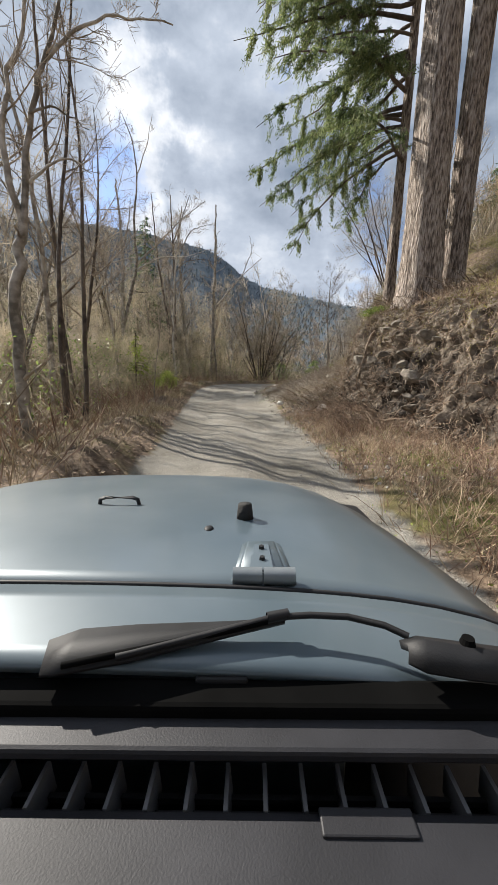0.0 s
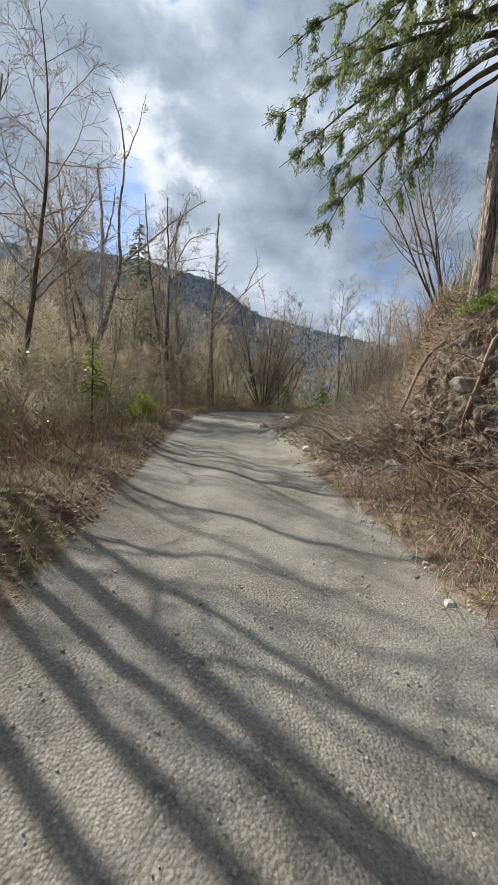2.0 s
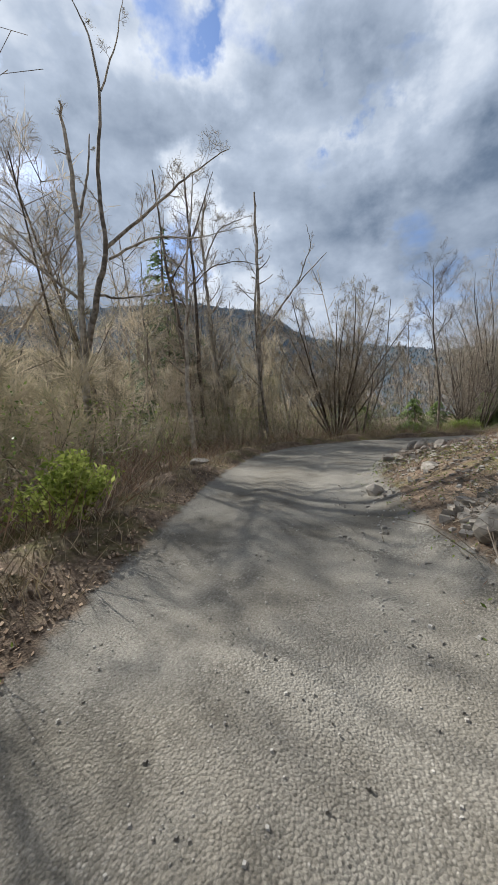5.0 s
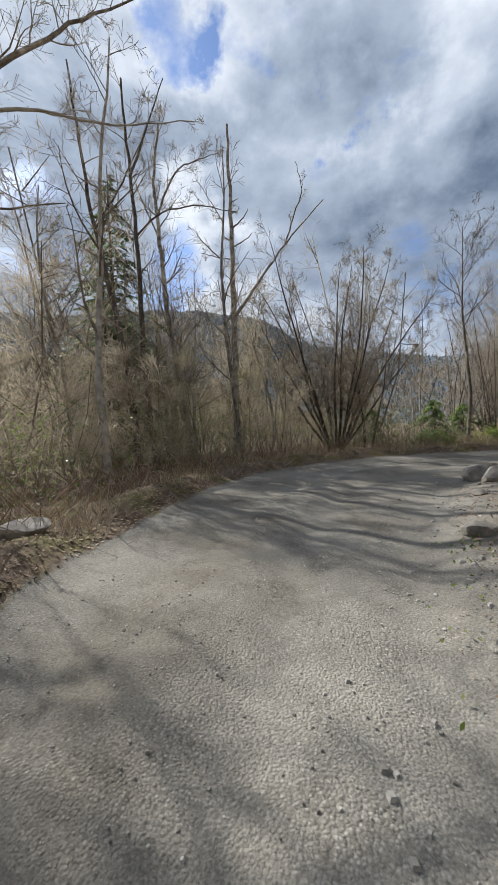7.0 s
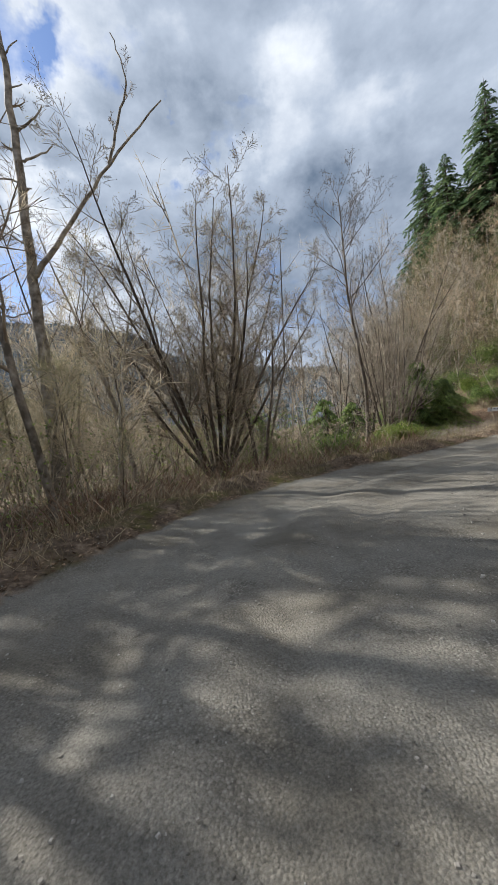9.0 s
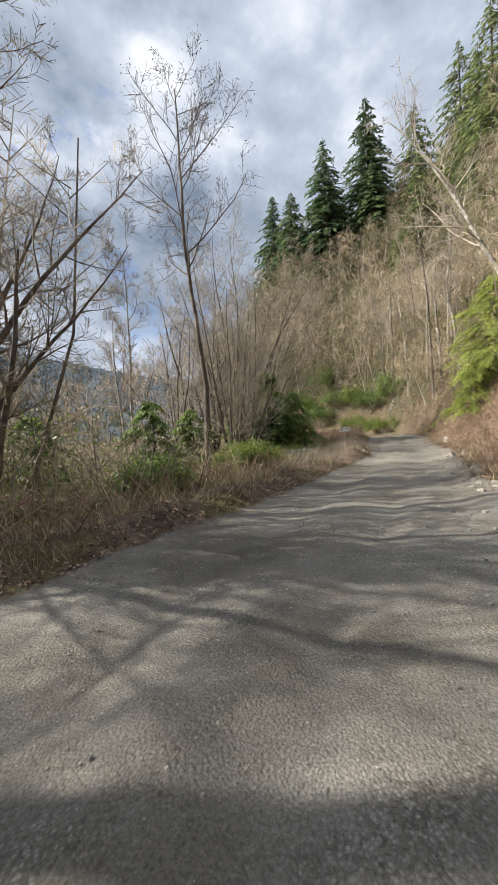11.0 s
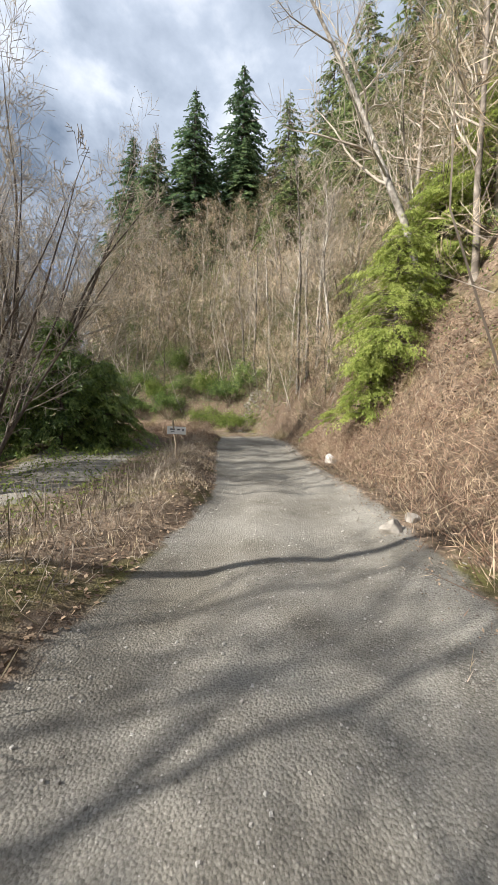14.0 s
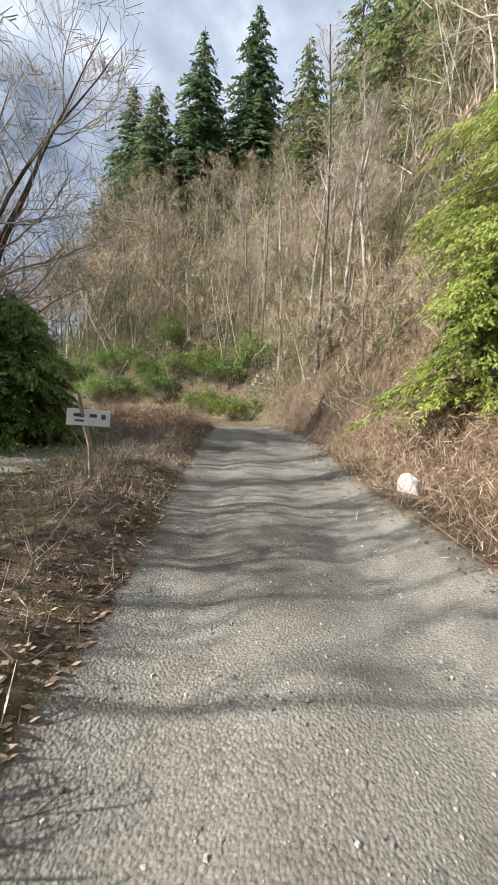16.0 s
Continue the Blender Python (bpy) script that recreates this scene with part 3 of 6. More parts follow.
def bare_tree(name, m, high, radius, seed, label, bark=None, twigs=None, stems=1, depth=3, buds=None, bud_size=0.035, lean=(0, 0), splay=0.35, category="tree", group="", stem_list=None, thin=0.0075, **more):
    """A leafless tree of one or more stems, its foot at the pose m."""
    rng = np.random.RandomState(seed)
    woods, fine, tips = [], Soup(), []
    spec = tree_spec(**more)
    for k in range(stems):
        a = 2 * np.pi * (k + rng.uniform(-0.3, 0.3)) / max(stems, 1)
        out = splay if stems > 1 else 0.0
        d = unit((np.cos(a) * out * rng.uniform(0.4, 1.2) + lean[0], np.sin(a) * out * rng.uniform(0.4, 1.2) + lean[1], 1))
        f = rng.uniform(0.7, 1.0) if stems > 1 else 1.0
        foot = (np.cos(a) * 0.18 * (stems > 1), np.sin(a) * 0.18 * (stems > 1), -0.15)
        wood = Soup()
        grow((wood, fine), tips, foot, d, high * f, radius * (0.6 + 0.4 * f), 0, depth, rng, spec)
        if stems == 1:
            wood.tube(np.array([(0, 0, -0.2), (0, 0, 0.05), np.array((0, 0, -0.15)) + np.array(d) * 0.6]), [radius * 1.5, radius * 1.3, radius * 0.95], 9)
        woods.append(wood)
    for foot, way, ln, rad in stem_list or ():
        wood = Soup()
        grow((wood, fine), tips, foot, unit(way), ln, rad, 0, depth, rng, spec)
        woods.append(wood)
    ends = twig_tubes(fine, tips, rng, spec["lift"][3], thin)
    tree = holder(name, m, label, category, group)
    for k, wood in enumerate(woods):
        child("trunk" if k == 0 else "stem", wood.mesh("trunk", bark or bark_grey), tree)
    tagged(child("crown", fine.mesh("crown", twigs or twig_brown), tree), kind="stuff")
    if buds and tips:
        c = ends
        reps = np.arange(len(c))
        c = c[reps] + rng.normal(0, 0.07, (len(reps), 3))
        u = rng.normal(0, 1, (len(reps), 3)) * bud_size * 0.45
        s = Soup()
        w = np.cross(u, rng.normal(0, 1, u.shape))
        s.leaves(c, u, w * (bud_size * 0.25 / (np.linalg.norm(w, axis=1, keepdims=True) + 1e-6)))
        tagged(child("bud_haze", s.mesh("bud_haze", buds), tree), kind="stuff")
    return tree


def conifer(name, m, high, wide, seed, label, leaf=None, droop=0.35, start=0.12, rows=30, group="", sparse=1.0, trunk_r=None, spray=1.0, more=5.0, category="tree"):
    """A fir: whorls of drooping boughs set with flat sprays, on a tapering trunk."""
    rng = np.random.RandomState(seed)
    wood, boughs, green = Soup(), Soup(), Soup()
    r0 = trunk_r or high * 0.014
    wood.tube([(0, 0, -0.3), (0, 0, high * 0.5), (0, 0, high)], [r0, r0 * 0.6, 0.02], 8)
    cen, alo, acr = [], [], []
    for k in range(rows):
        u = k / rows
        z = high * (start + (0.985 - start) * u)
        reach = wide * (1 - u) ** 0.75 * (0.55 + 0.45 * min(1, u * 5 + 0.3))
        for b in range(max(3, int(7 * sparse * (1 - 0.4 * u)))):
            a = rng.uniform(0, 2 * np.pi)
            ln = reach * rng.uniform(0.55, 1.15)
            w = np.array([np.cos(a), np.sin(a), 0])
            t = np.linspace(0, 1, 3)
            pts = np.array([0, 0, z]) + w * (ln * t)[:, None] + np.array([0, 0, 1]) * (ln * (0.22 * t - (droop + 0.22) * t * t))[:, None]
            boughs.tube(pts, np.linspace(0.012 + 0.012 * ln, 0.004, 3), 3)
            side = np.array([-w[1], w[0], 0])
            ns = int(6 + ln * more)
            tt = rng.uniform(0.15, 1.0, ns)
            c = np.array([0, 0, z]) + w * (ln * tt)[:, None] + np.array([0, 0, 1]) * (ln * (0.22 * tt - (droop + 0.22) * tt * tt))[:, None]
            sgn = rng.choice([-1, 1], ns)
            sz = rng.uniform(0.16, 0.34, ns) * (0.5 + 0.12 * min(ln, 5)) * spray
            dirv = w * 0.7 + side * sgn[:, None] * rng.uniform(0.5, 1.1, ns)[:, None] + np.array([0, 0, -1]) * rng.uniform(0.1, 0.5 + droop, ns)[:, None]
            dirv *= (sz / np.linalg.norm(dirv, axis=1))[:, None] * 1.5
            cross = np.cross(dirv, np.array([0, 0, 1]) + rng.normal(0, 0.4, (ns, 3)))
            cross *= (sz * 0.45 / (np.linalg.norm(cross, axis=1) + 1e-6))[:, None]
            cen.append(c + dirv * 0.8), alo.append(dirv), acr.append(cross)
    green.leaves(np.concatenate(cen), np.concatenate(alo), np.concatenate(acr))
    tree = holder(name, m, label, category, group)
    child("trunk", wood.mesh("trunk", bark_dark), tree)
    tagged(child("bough_wood", boughs.mesh("bough_wood", bark_dark), tree), kind="stuff")
    tagged(child("foliage", green.mesh("foliage", leaf or fir_green), tree), kind="stuff")
    return tree


def cedar(name, m, high, wide, seed, label, leaf, boughs=110, group="", fans=16, leaf_size=0.055, bark=None):
    """A young cedar: uneven boughs all the way up, hung with flat drooping fans of fine sprays."""
    r = np.random.RandomState(seed)
    wood, twigs = Soup(), Soup()
    wood.tube([(0, 0, -0.3), (0.1, 0.05, high * 0.5), (0.0, 0.1, high * 0.97)], [0.09, 0.06, 0.012], 8)
    cen, alo, acr = [], [], []
    lump = r.uniform(0, 6.3, 3)
    for k in range(boughs):
        u = r.uniform(0.0, 1.0)
        z = high * (0.06 + 0.9 * u)
        a = r.uniform(0, 2 * np.pi)
        uneven = 0.78 + 0.22 * np.sin(a * 2 + lump[0] + u * 5) + 0.12 * np.sin(a * 3 + lump[1] - u * 9)
        ln = wide * uneven * (1 - 0.75 * u ** 1.8) * r.uniform(0.45, 1.1)
        w, side = np.array([np.cos(a), np.sin(a), 0]), np.array([-np.sin(a), np.cos(a), 0])
        s = np.linspace(0, 1, 6)
        drop = r.uniform(0.15, 0.5)
        pts = np.array([0, 0, z]) + w * (ln * s)[:, None] + np.array([0, 0, 1]) * (ln * (0.30 * s - (drop + 0.2) * s * s))[:, None]
        twigs.tube(pts, np.linspace(0.006 + 0.006 * ln, 0.003, 6), 3)
        for q in range(max(3, int(fans * ln / wide))):
            v = r.uniform(0.3, 1.0)
            p = pts[0] + (w * ln * v) + np.array([0, 0, ln * (0.30 * v - (drop + 0.2) * v * v)])
            out = unit(w * r.uniform(0.5, 1.0) + side * r.uniform(-0.9, 0.9) + np.array([0, 0, -0.35]))
            across = unit(np.cross(out, np.array([0, 0, 1]) + r.normal(0, 0.25, 3)))
            fl = r.uniform(0.25, 0.6) * (0.6 + 0.2 * wide)
            n = 22
            f = r.uniform(0, 1, n)
            g = r.uniform(-1, 1, n) * 0.42 * (1 - 0.7 * f) * fl
            cc = p + out * (f * fl)[:, None] + across * g[:, None] + np.array([0, 0, -1]) * (0.35 * fl * f * f + 0.25 * np.abs(g))[:, None] + r.normal(0, 0.012, (n, 3))
            d = out * 0.8 + across * (np.sign(g) * 0.5)[:, None] + np.array([0, 0, -0.55]) + r.normal(0, 0.22, (n, 3))
            d *= (leaf_size * r.uniform(0.6, 1.3, n) / np.linalg.norm(d, axis=1))[:, None]
            x = np.cross(d, np.cross(out, across) + r.normal(0, 0.35, (n, 3)))
            x *= (leaf_size * 0.36 / (np.linalg.norm(x, axis=1) + 1e-6))[:, None]
            cen.append(cc), alo.append(d), acr.append(x)
    green = Soup()
    green.leaves(np.concatenate(cen), np.concatenate(alo), np.concatenate(acr))
    tree = holder(name, m, label, "tree", group)
    child("trunk", wood.mesh("trunk", bark or bark_dark), tree)
    tagged(child("bough_wood", twigs.mesh("bough_wood", bark_dark), tree), kind="stuff")
    tagged(child("foliage", green.mesh("foliage", leaf), tree), kind="stuff")
    return tree


def bush(name, m, wide, high, seed, label, leaf, count=1500, size=0.06, hang=0.0, category="bush", stems=24, group="", lumps=9):
    """A leafy bush: stems and many small leaves in uneven lumps with gaps."""
    rng = np.random.RandomState(seed)
    wood, green = Soup(), Soup()
    heads = []
    for k in range(stems):
        a, q = rng.uniform(0, 2 * np.pi), rng.uniform(0.1, 1) ** 0.6
        top = np.array([np.cos(a) * wide * q * 0.5, np.sin(a) * wide * q * 0.5, high * rng.uniform(0.35, 1.0) * (1 - 0.45 * q)])
        foot = np.array([top[0] * 0.2, top[1] * 0.2, -0.1])
        mid = foot * 0.4 + top * 0.6 + np.array([0, 0, high * 0.1])
        wood.tube([foot, mid, top], [0.02, 0.012, 0.004], 4)
        heads.append((mid, top))
    pick = rng.randint(0, len(heads), count)
    u = rng.uniform(0.0, 1.05, count)
    mid, top = np.array([heads[i][0] for i in pick]), np.array([heads[i][1] for i in pick])
    c = mid + (top - mid) * u[:, None] + rng.normal(0, 1, (count, 3)) * (wide * 0.07, wide * 0.07, high * 0.07)
    c[:, 2] = np.maximum(c[:, 2], 0.02)
    d = rng.normal(0, 1, (count, 3)) + np.array([0, 0, -hang])
    d *= (size * rng.uniform(0.6, 1.4, count) / np.linalg.norm(d, axis=1))[:, None]
    w = np.cross(d, rng.normal(0, 1, (count, 3)))
    w *= (size * 0.45 / (np.linalg.norm(w, axis=1) + 1e-6))[:, None]
    green.leaves(c, d, w)
    ob = holder(name, m, label, category, group)
    tagged(child("wood", wood.mesh("wood", twig_brown), ob), kind="stuff")
    tagged(child("foliage", green.mesh("foliage", leaf), ob), kind="stuff")
    return ob


def guided_tree(name, m, label, limbs, seed, bark=None, twigs=None, category="tree", group="", thin=0.006, buds=None, bud_size=0.028):
    """A bare tree whose main limbs follow a few guide points. Each limb: radius at its root, at its tip, the points, side shoots, their length."""
    r = np.random.RandomState(seed)
    fine, tips, woods_ = Soup(), [], []
    spec = tree_spec(kids=(0, 5, 6), bare=0.1, short=(0.5, 0.5, 0.8), wander=0.16, lift=(0.1, 0.35, 0.3, 0.2))
    for r0, r1, points, shoots, long in limbs:
        line = smooth_line([(*p, 0.0) for p in points], 5)[:, :3] if len(points) > 2 else np.linspace(points[0], points[1], 5)
        n = len(line)
        line[1:] += r.normal(0, 0.02 + 0.15 * r1, (n - 1, 3))
        wood = Soup()
        wood.tube(line, np.linspace(r0, r1, n), 9 if r0 > 0.05 else 6)
        woods_.append(wood)
        way = np.gradient(line, axis=0)
        for k in range(shoots):
            u = 0.18 + 0.8 * (k + r.uniform(0, 0.9)) / max(shoots, 1)
            i = min(int(u * (n - 1)), n - 2)
            d = unit(way[i])
            side = unit(np.cross(d, r.normal(0, 1, 3)))
            ang = radians(r.uniform(35, 75))
            grow((wood, fine), tips, line[i], d * np.cos(ang) + side * np.sin(ang), long * r.uniform(0.5, 1.2) * (1.1 - 0.5 * u), max(r0 * (1 - u) + r1 * u, 0.012) * 0.4, 1, 3, r, spec)
    tree = holder(name, m, label, category, group)
    for k, wood in enumerate(woods_):
        child("trunk" if k == 0 else "limb", wood.mesh("trunk", bark or bark_grey), tree)
    if tips:
        ends = twig_tubes(fine, tips, r, 0.2, thin)
        tagged(child("crown", fine.mesh("crown", twigs or twig_brown), tree), kind="stuff")
        if buds:
            u = r.normal(0, 1, (len(ends), 3)) * bud_size * 0.45
            w = np.cross(u, r.normal(0, 1, u.shape))
            g = Soup()
            g.leaves(ends + r.normal(0, 0.05, ends.shape), u, w * (bud_size * 0.25 / (np.linalg.norm(w, axis=1, keepdims=True) + 1e-6)))
            tagged(child("bud_haze", g.mesh("bud_haze", buds), tree), kind="stuff")
    return tree


# ---- standing trees along the road ----
rng = np.random.RandomState(11)
LEAFLESS = "leafless grey-barked tree with fine brown twigs on the roadside"

guided_tree("tree", on_ground(0.5, 11.15), "forked leafless tree with curved grey stems and an arching limb", [
    (0.12, 0.085, [(0, 0, -0.2), (-0.1, 0, 2.0), (0.0, 0, 3.2), (0.12, 0.1, 4.2)], 3, 0.9),
    (0.065, 0.015, [(0.1, 0.1, 4.1), (-0.08, 0.0, 5.2), (0.0, 0.1, 6.2), (0.35, 0.2, 7.4), (0.5, 0.4, 9.2)], 6, 1.5),
    (0.065, 0.015, [(0.12, 0.1, 4.1), (0.22, 0.2, 5.4), (0.5, 0.35, 6.7), (0.75, 0.5, 7.6), (0.9, 0.6, 9.3)], 6, 1.5),
    (0.04, 0.012, [(0.5, 0.4, 6.8), (0.9, 0.6, 7.35), (1.6, 1.0, 7.95), (2.5, 1.6, 8.3)], 6, 0.9),
    (0.03, 0.008, [(0.2, 0.2, 4.8), (0.7, 0.4, 5.3), (1.15, 0.7, 5.25)], 4, 0.6),
    (0.025, 0.008, [(0.3, 0.2, 5.9), (0.7, 0.4, 6.1), (1.15, 0.7, 5.95)], 4, 0.6)], 21, bark_grey, twig_brown, thin=0.0038)
for x, y, h, seed in ((0.2, 13.1, 13, 22), (-0.05, 13.8, 14, 122), (0.45, 13.6, 11, 123), (-0.9, 15.8, 12, 124)):
    bare_tree("tree", on_ground(x, y), h, 0.065, seed, "slender straight leafless tree in a roadside clump", bark_dark, twig_brown, kids=(13, 4, 3), bare=0.3, end=0.1, short=(0.13, 0.4, 0.8), wander=0.06, thin=0.005, group="slender roadside clump")
bare_tree("tree", on_ground(0.0, 10.3), 5, 0.05, 23, "thin leafless sapling with crooked branches", kids=(10, 4, 3), thin=0.005)
guided_tree("tree", on_ground(-4.6, 30.7), "tall pale tree with dead forked tops and long bare arms", [
    (0.19, 0.04, [(0.0, 0.0, -0.2), (-0.25, -0.1, 1.6), (-0.3, -0.1, 5.0), (-0.2, -0.1, 8.9), (-0.4, -0.2, 12.1), (-0.5, -0.3, 13.4)], 5, 1.1),
    (0.06, 0.02, [(-0.1, -0.1, 9.4), (0.2, 0.1, 11.1), (0.3, 0.2, 12.5)], 2, 0.6),
    (0.13, 0.015, [(-0.25, -0.1, 4.2), (0.4, 0.2, 7.1), (0.6, 0.4, 8.6), (0.5, 0.3, 11.2), (0.7, 0.4, 14.0), (0.4, 0.3, 16.0), (-0.1, 0.0, 17.3)], 3, 0.8),
    (0.04, 0.012, [(0.75, 0.4, 14.1), (1.3, 0.7, 16.0), (1.6, 0.9, 17.8)], 2, 0.6),
    (0.075, 0.015, [(0.6, 0.5, 8.5), (2.2, 2.0, 10.8), (3.3, 3.0, 12.4), (4.7, 4.4, 14.2)], 14, 1.5),
    (0.055, 0.012, [(0.6, 0.6, 8.1), (1.9, 1.8, 9.3), (3.5, 3.4, 9.9), (5.2, 5.0, 11.0)], 13, 1.3),
    (0.05, 0.012, [(0.3, 0.2, 6.6), (1.2, 1.1, 6.7), (2.6, 2.4, 7.4)], 9, 1.1),
    (0.06, 0.012, [(-0.3, -0.1, 6.4), (-1.8, -1.0, 7.8), (-3.4, -1.8, 9.5)], 12, 1.5)], 24, bark_grey, twig_brown, thin=0.005, buds=bud_olive)
bare_tree("tree", on_ground(-3.4, 21.0), 11.5, 0.11, 222, "leafless tree reaching fine drooping twigs over the verge", bark_dark, twig_brown, kids=(20, 9, 7), bare=0.3, end=0.06, lean=(0.12, 0.03), short=(0.34, 0.45, 0.7), lift=(0.1, 0.1, -0.1, -0.3), thin=0.0045)
bare_tree("tree", on_ground(-6.5, 34.0), 15.5, 0.14, 25, "tall leafless tree with a long forked crown", bark_dark, twig_brown, kids=(16, 9, 7), thin=0.005, bare=0.4, end=0.06, lean=(0.03, -0.05), short=(0.28, 0.42, 0.8), buds=bud_olive, bud_size=0.028)
guided_tree("tree", on_ground(-2.9, 39.6), "tall thin dead tree with a broken forked top", [
    (0.17, 0.04, [(0, 0, -0.2), (-0.15, -0.1, 2.0), (-0.3, -0.2, 5.0), (-0.4, -0.2, 9.2), (-0.6, -0.3, 13.2), (-0.7, -0.4, 16.4)], 20, 1.7),
    (0.06, 0.02, [(-0.5, -0.3, 12.6), (0.1, 0.0, 14.4), (0.8, 0.4, 16.8)], 7, 1.2),
    (0.045, 0.012, [(-0.45, -0.2, 10.0), (0.6, 0.3, 11.2), (2.2, 0.9, 11.6), (3.6, 1.4, 11.4)], 9, 1.1)], 27, bark_dark, twig_brown, thin=0.005)
guided_tree("tree", on_ground(-2.1, 42.3), "leaning white-barked birch with a hooked stub and drooping twigs", [
    (0.20, 0.05, [(0, 0, -0.2), (-0.2, -0.1, 1.6), (-0.6, -0.2, 4.5), (-1.0, -0.4, 7.5), (-1.2, -0.5, 11.0), (-1.4, -0.5, 13.8), (-1.1, -0.4, 16.6)], 22, 2.1),
    (0.08, 0.035, [(-0.5, -0.2, 5.3), (-0.2, -0.1, 6.3), (0.4, 0.15, 7.0), (0.5, 0.2, 7.6)], 1, 0.5),
    (0.04, 0.015, [(-0.5, -0.2, 4.2), (0.3, 0.1, 4.6), (0.9, 0.3, 4.7), (1.0, 0.4, 5.2)], 2, 0.5),
    (0.06, 0.012, [(-1.3, -0.5, 12.2), (-0.4, -0.2, 14.3), (0.4, 0.2, 15.0), (1.9, 0.7, 15.6)], 11, 1.4),
    (0.05, 0.012, [(-1.2, -0.5, 11.0), (-2.1, -0.8, 13.4), (-2.6, -1.0, 15.4)], 9, 1.4)], 28, bark_grey, twig_tan, thin=0.005, buds=bud_olive)
guided_tree("tree", on_ground(-3.3, 38.2), "leaning dark tree with a long bowed trunk", [
    (0.18, 0.03, [(0.2, 0.2, -0.2), (0.1, 0.1, 2.4), (-0.3, -0.1, 5.8), (-0.8, -0.4, 9.0), (-1.2, -0.6, 12.0), (-1.5, -0.8, 15.6)], 24, 2.2),
    (0.05, 0.012, [(-0.9, -0.4, 9.6), (0.0, 0.2, 11.6), (0.8, 0.5, 13.4)], 9, 1.3)], 29, bark_dark, twig_brown, thin=0.005)
for x, y, h, seed in ((-6.4, 33.0, 12, 46), (-7.2, 38.4, 14, 47), (-4.2, 46.0, 13, 48), (-8.6, 29.0, 12, 49)):
    bare_tree("tree", on_ground(x, y), h, 0.10, seed, "slender leafless tree with a haze of fine pale twigs", bark_grey, twig_brown, kids=(17, 9, 6), thin=0.005, bare=0.3, end=0.06, lean=(-0.06, 0.0), short=(0.3, 0.44, 0.8), buds=bud_olive, bud_size=0.025, group="slender trees below the track")
guided_tree("dead_tree", on_ground(-0.15, 43.9), "tall pale dead tree with one long forked arm and short snags", [
    (0.22, 0.06, [(0, 0, -0.2), (0.02, 0, 4.4), (0.05, 0, 8.2), (0.0, 0, 11.6), (-0.02, 0, 15.0), (-0.05, 0, 17.6)], 6, 0.7),
    (0.10, 0.02, [(0.1, 0.0, 7.6), (1.4, 0.0, 9.3), (2.9, -0.3, 11.0), (4.8, -0.8, 12.6)], 2, 0.6),
    (0.05, 0.015, [(2.9, -0.3, 11.0), (3.4, -0.5, 12.4), (3.8, -0.8, 13.3), (3.5, -0.9, 14.6)], 3, 0.7),
    (0.05, 0.02, [(0.0, 0, 11.3), (0.5, 0.1, 11.5), (1.1, 0.2, 12.0)], 0, 0.3),
    (0.05, 0.02, [(0.0, 0, 12.2), (0.6, 0.1, 12.7), (0.9, 0.2, 13.3)], 1, 0.3),
    (0.03, 0.012, [(0.0, 0, 10.6), (-0.9, -0.2, 10.8), (-1.6, -0.4, 11.0)], 4, 0.7),
    (0.03, 0.015, [(0.0, 0, 14.6), (0.4, 0.1, 15.3)], 0, 0.2),
    (0.03, 0.015, [(0.0, 0, 13.6), (0.45, 0.0, 13.8)], 0, 0.2),
    (0.03, 0.012, [(0.0, 0, 6.6), (-0.9, 0.2, 6.4), (-1.5, 0.3, 6.9)], 8, 1.0),
    (0.03, 0.012, [(0.0, 0, 8.6), (-0.8, -0.2, 9.0), (-1.7, -0.3, 8.6)], 8, 1.0)], 30, bark_grey, twig_brown, "dead tree", thin=0.005)
conifer("spruce_tree", on_ground(-7.6, 44.5), 18.5, 4.4, 31, "dark spruce with ragged boughs behind bare trees", rows=40, sparse=1.1, start=0.12, spray=0.9, more=7.0)
conifer("spruce_tree", on_ground(-5.4, 40.0), 9.5, 2.4, 131, "small dark spruce among bare trees", rows=22, sparse=0.8, start=0.08)
bare_tree("tree", on_ground(12.3, 25.7), 7.5, 0.055, 45, "leaning many-stemmed bare shrub on top of the bank", bark_dark, twig_brown, stems=6, splay=0.2, lean=(-0.34, 0.08), kids=(11, 5, 4), bare=0.25, end=0.08, thin=0.005)
bare_tree("maple_tree", on_ground(5.3, 45.6), 11.5, 0.095, 32, "wide many-stemmed leafless maple at the bend of the track", bark_dark, twig_brown, stems=17, splay=0.62, kids=(18, 8, 6), bare=0.25, end=0.08, wander=0.09, thin=0.005, lift=(0.3, 0.4, 0.3, 0.2), short=(0.22, 0.45, 0.65), buds=bud_olive, bud_size=0.03)
bare_tree("tree", on_ground(7.0, 45.2), 7.0, 0.09, 33, "broken thin leafless tree with a snapped top", bark_dark, stems=2, splay=0.12, kids=(7, 4, 3), bare=0.4, end=0.25, short=(0.16, 0.5, 0.8))
bare_tree("tree", on_ground(13.3, 59.2), 14.5, 0.11, 34, "pair of slender pale leafless trees", bark_grey, stems=2, splay=0.16, kids=(15, 7, 6), bare=0.4, short=(0.2, 0.45, 0.8), buds=catkin)
bare_tree("alder_tree", on_ground(13.1, 48.2), 12.8, 0.105, 35, "leaning alder with an open crown full of small catkins", bark_brown, bark_dark, kids=(17, 8, 6), bare=0.5, lean=(0.02, -0.05), lift=(0.25, 0.6, 0.4, 0.2),
          short=(0.36, 0.40, 0.6), thin=0.005, buds=catkin, bud_size=0.05)
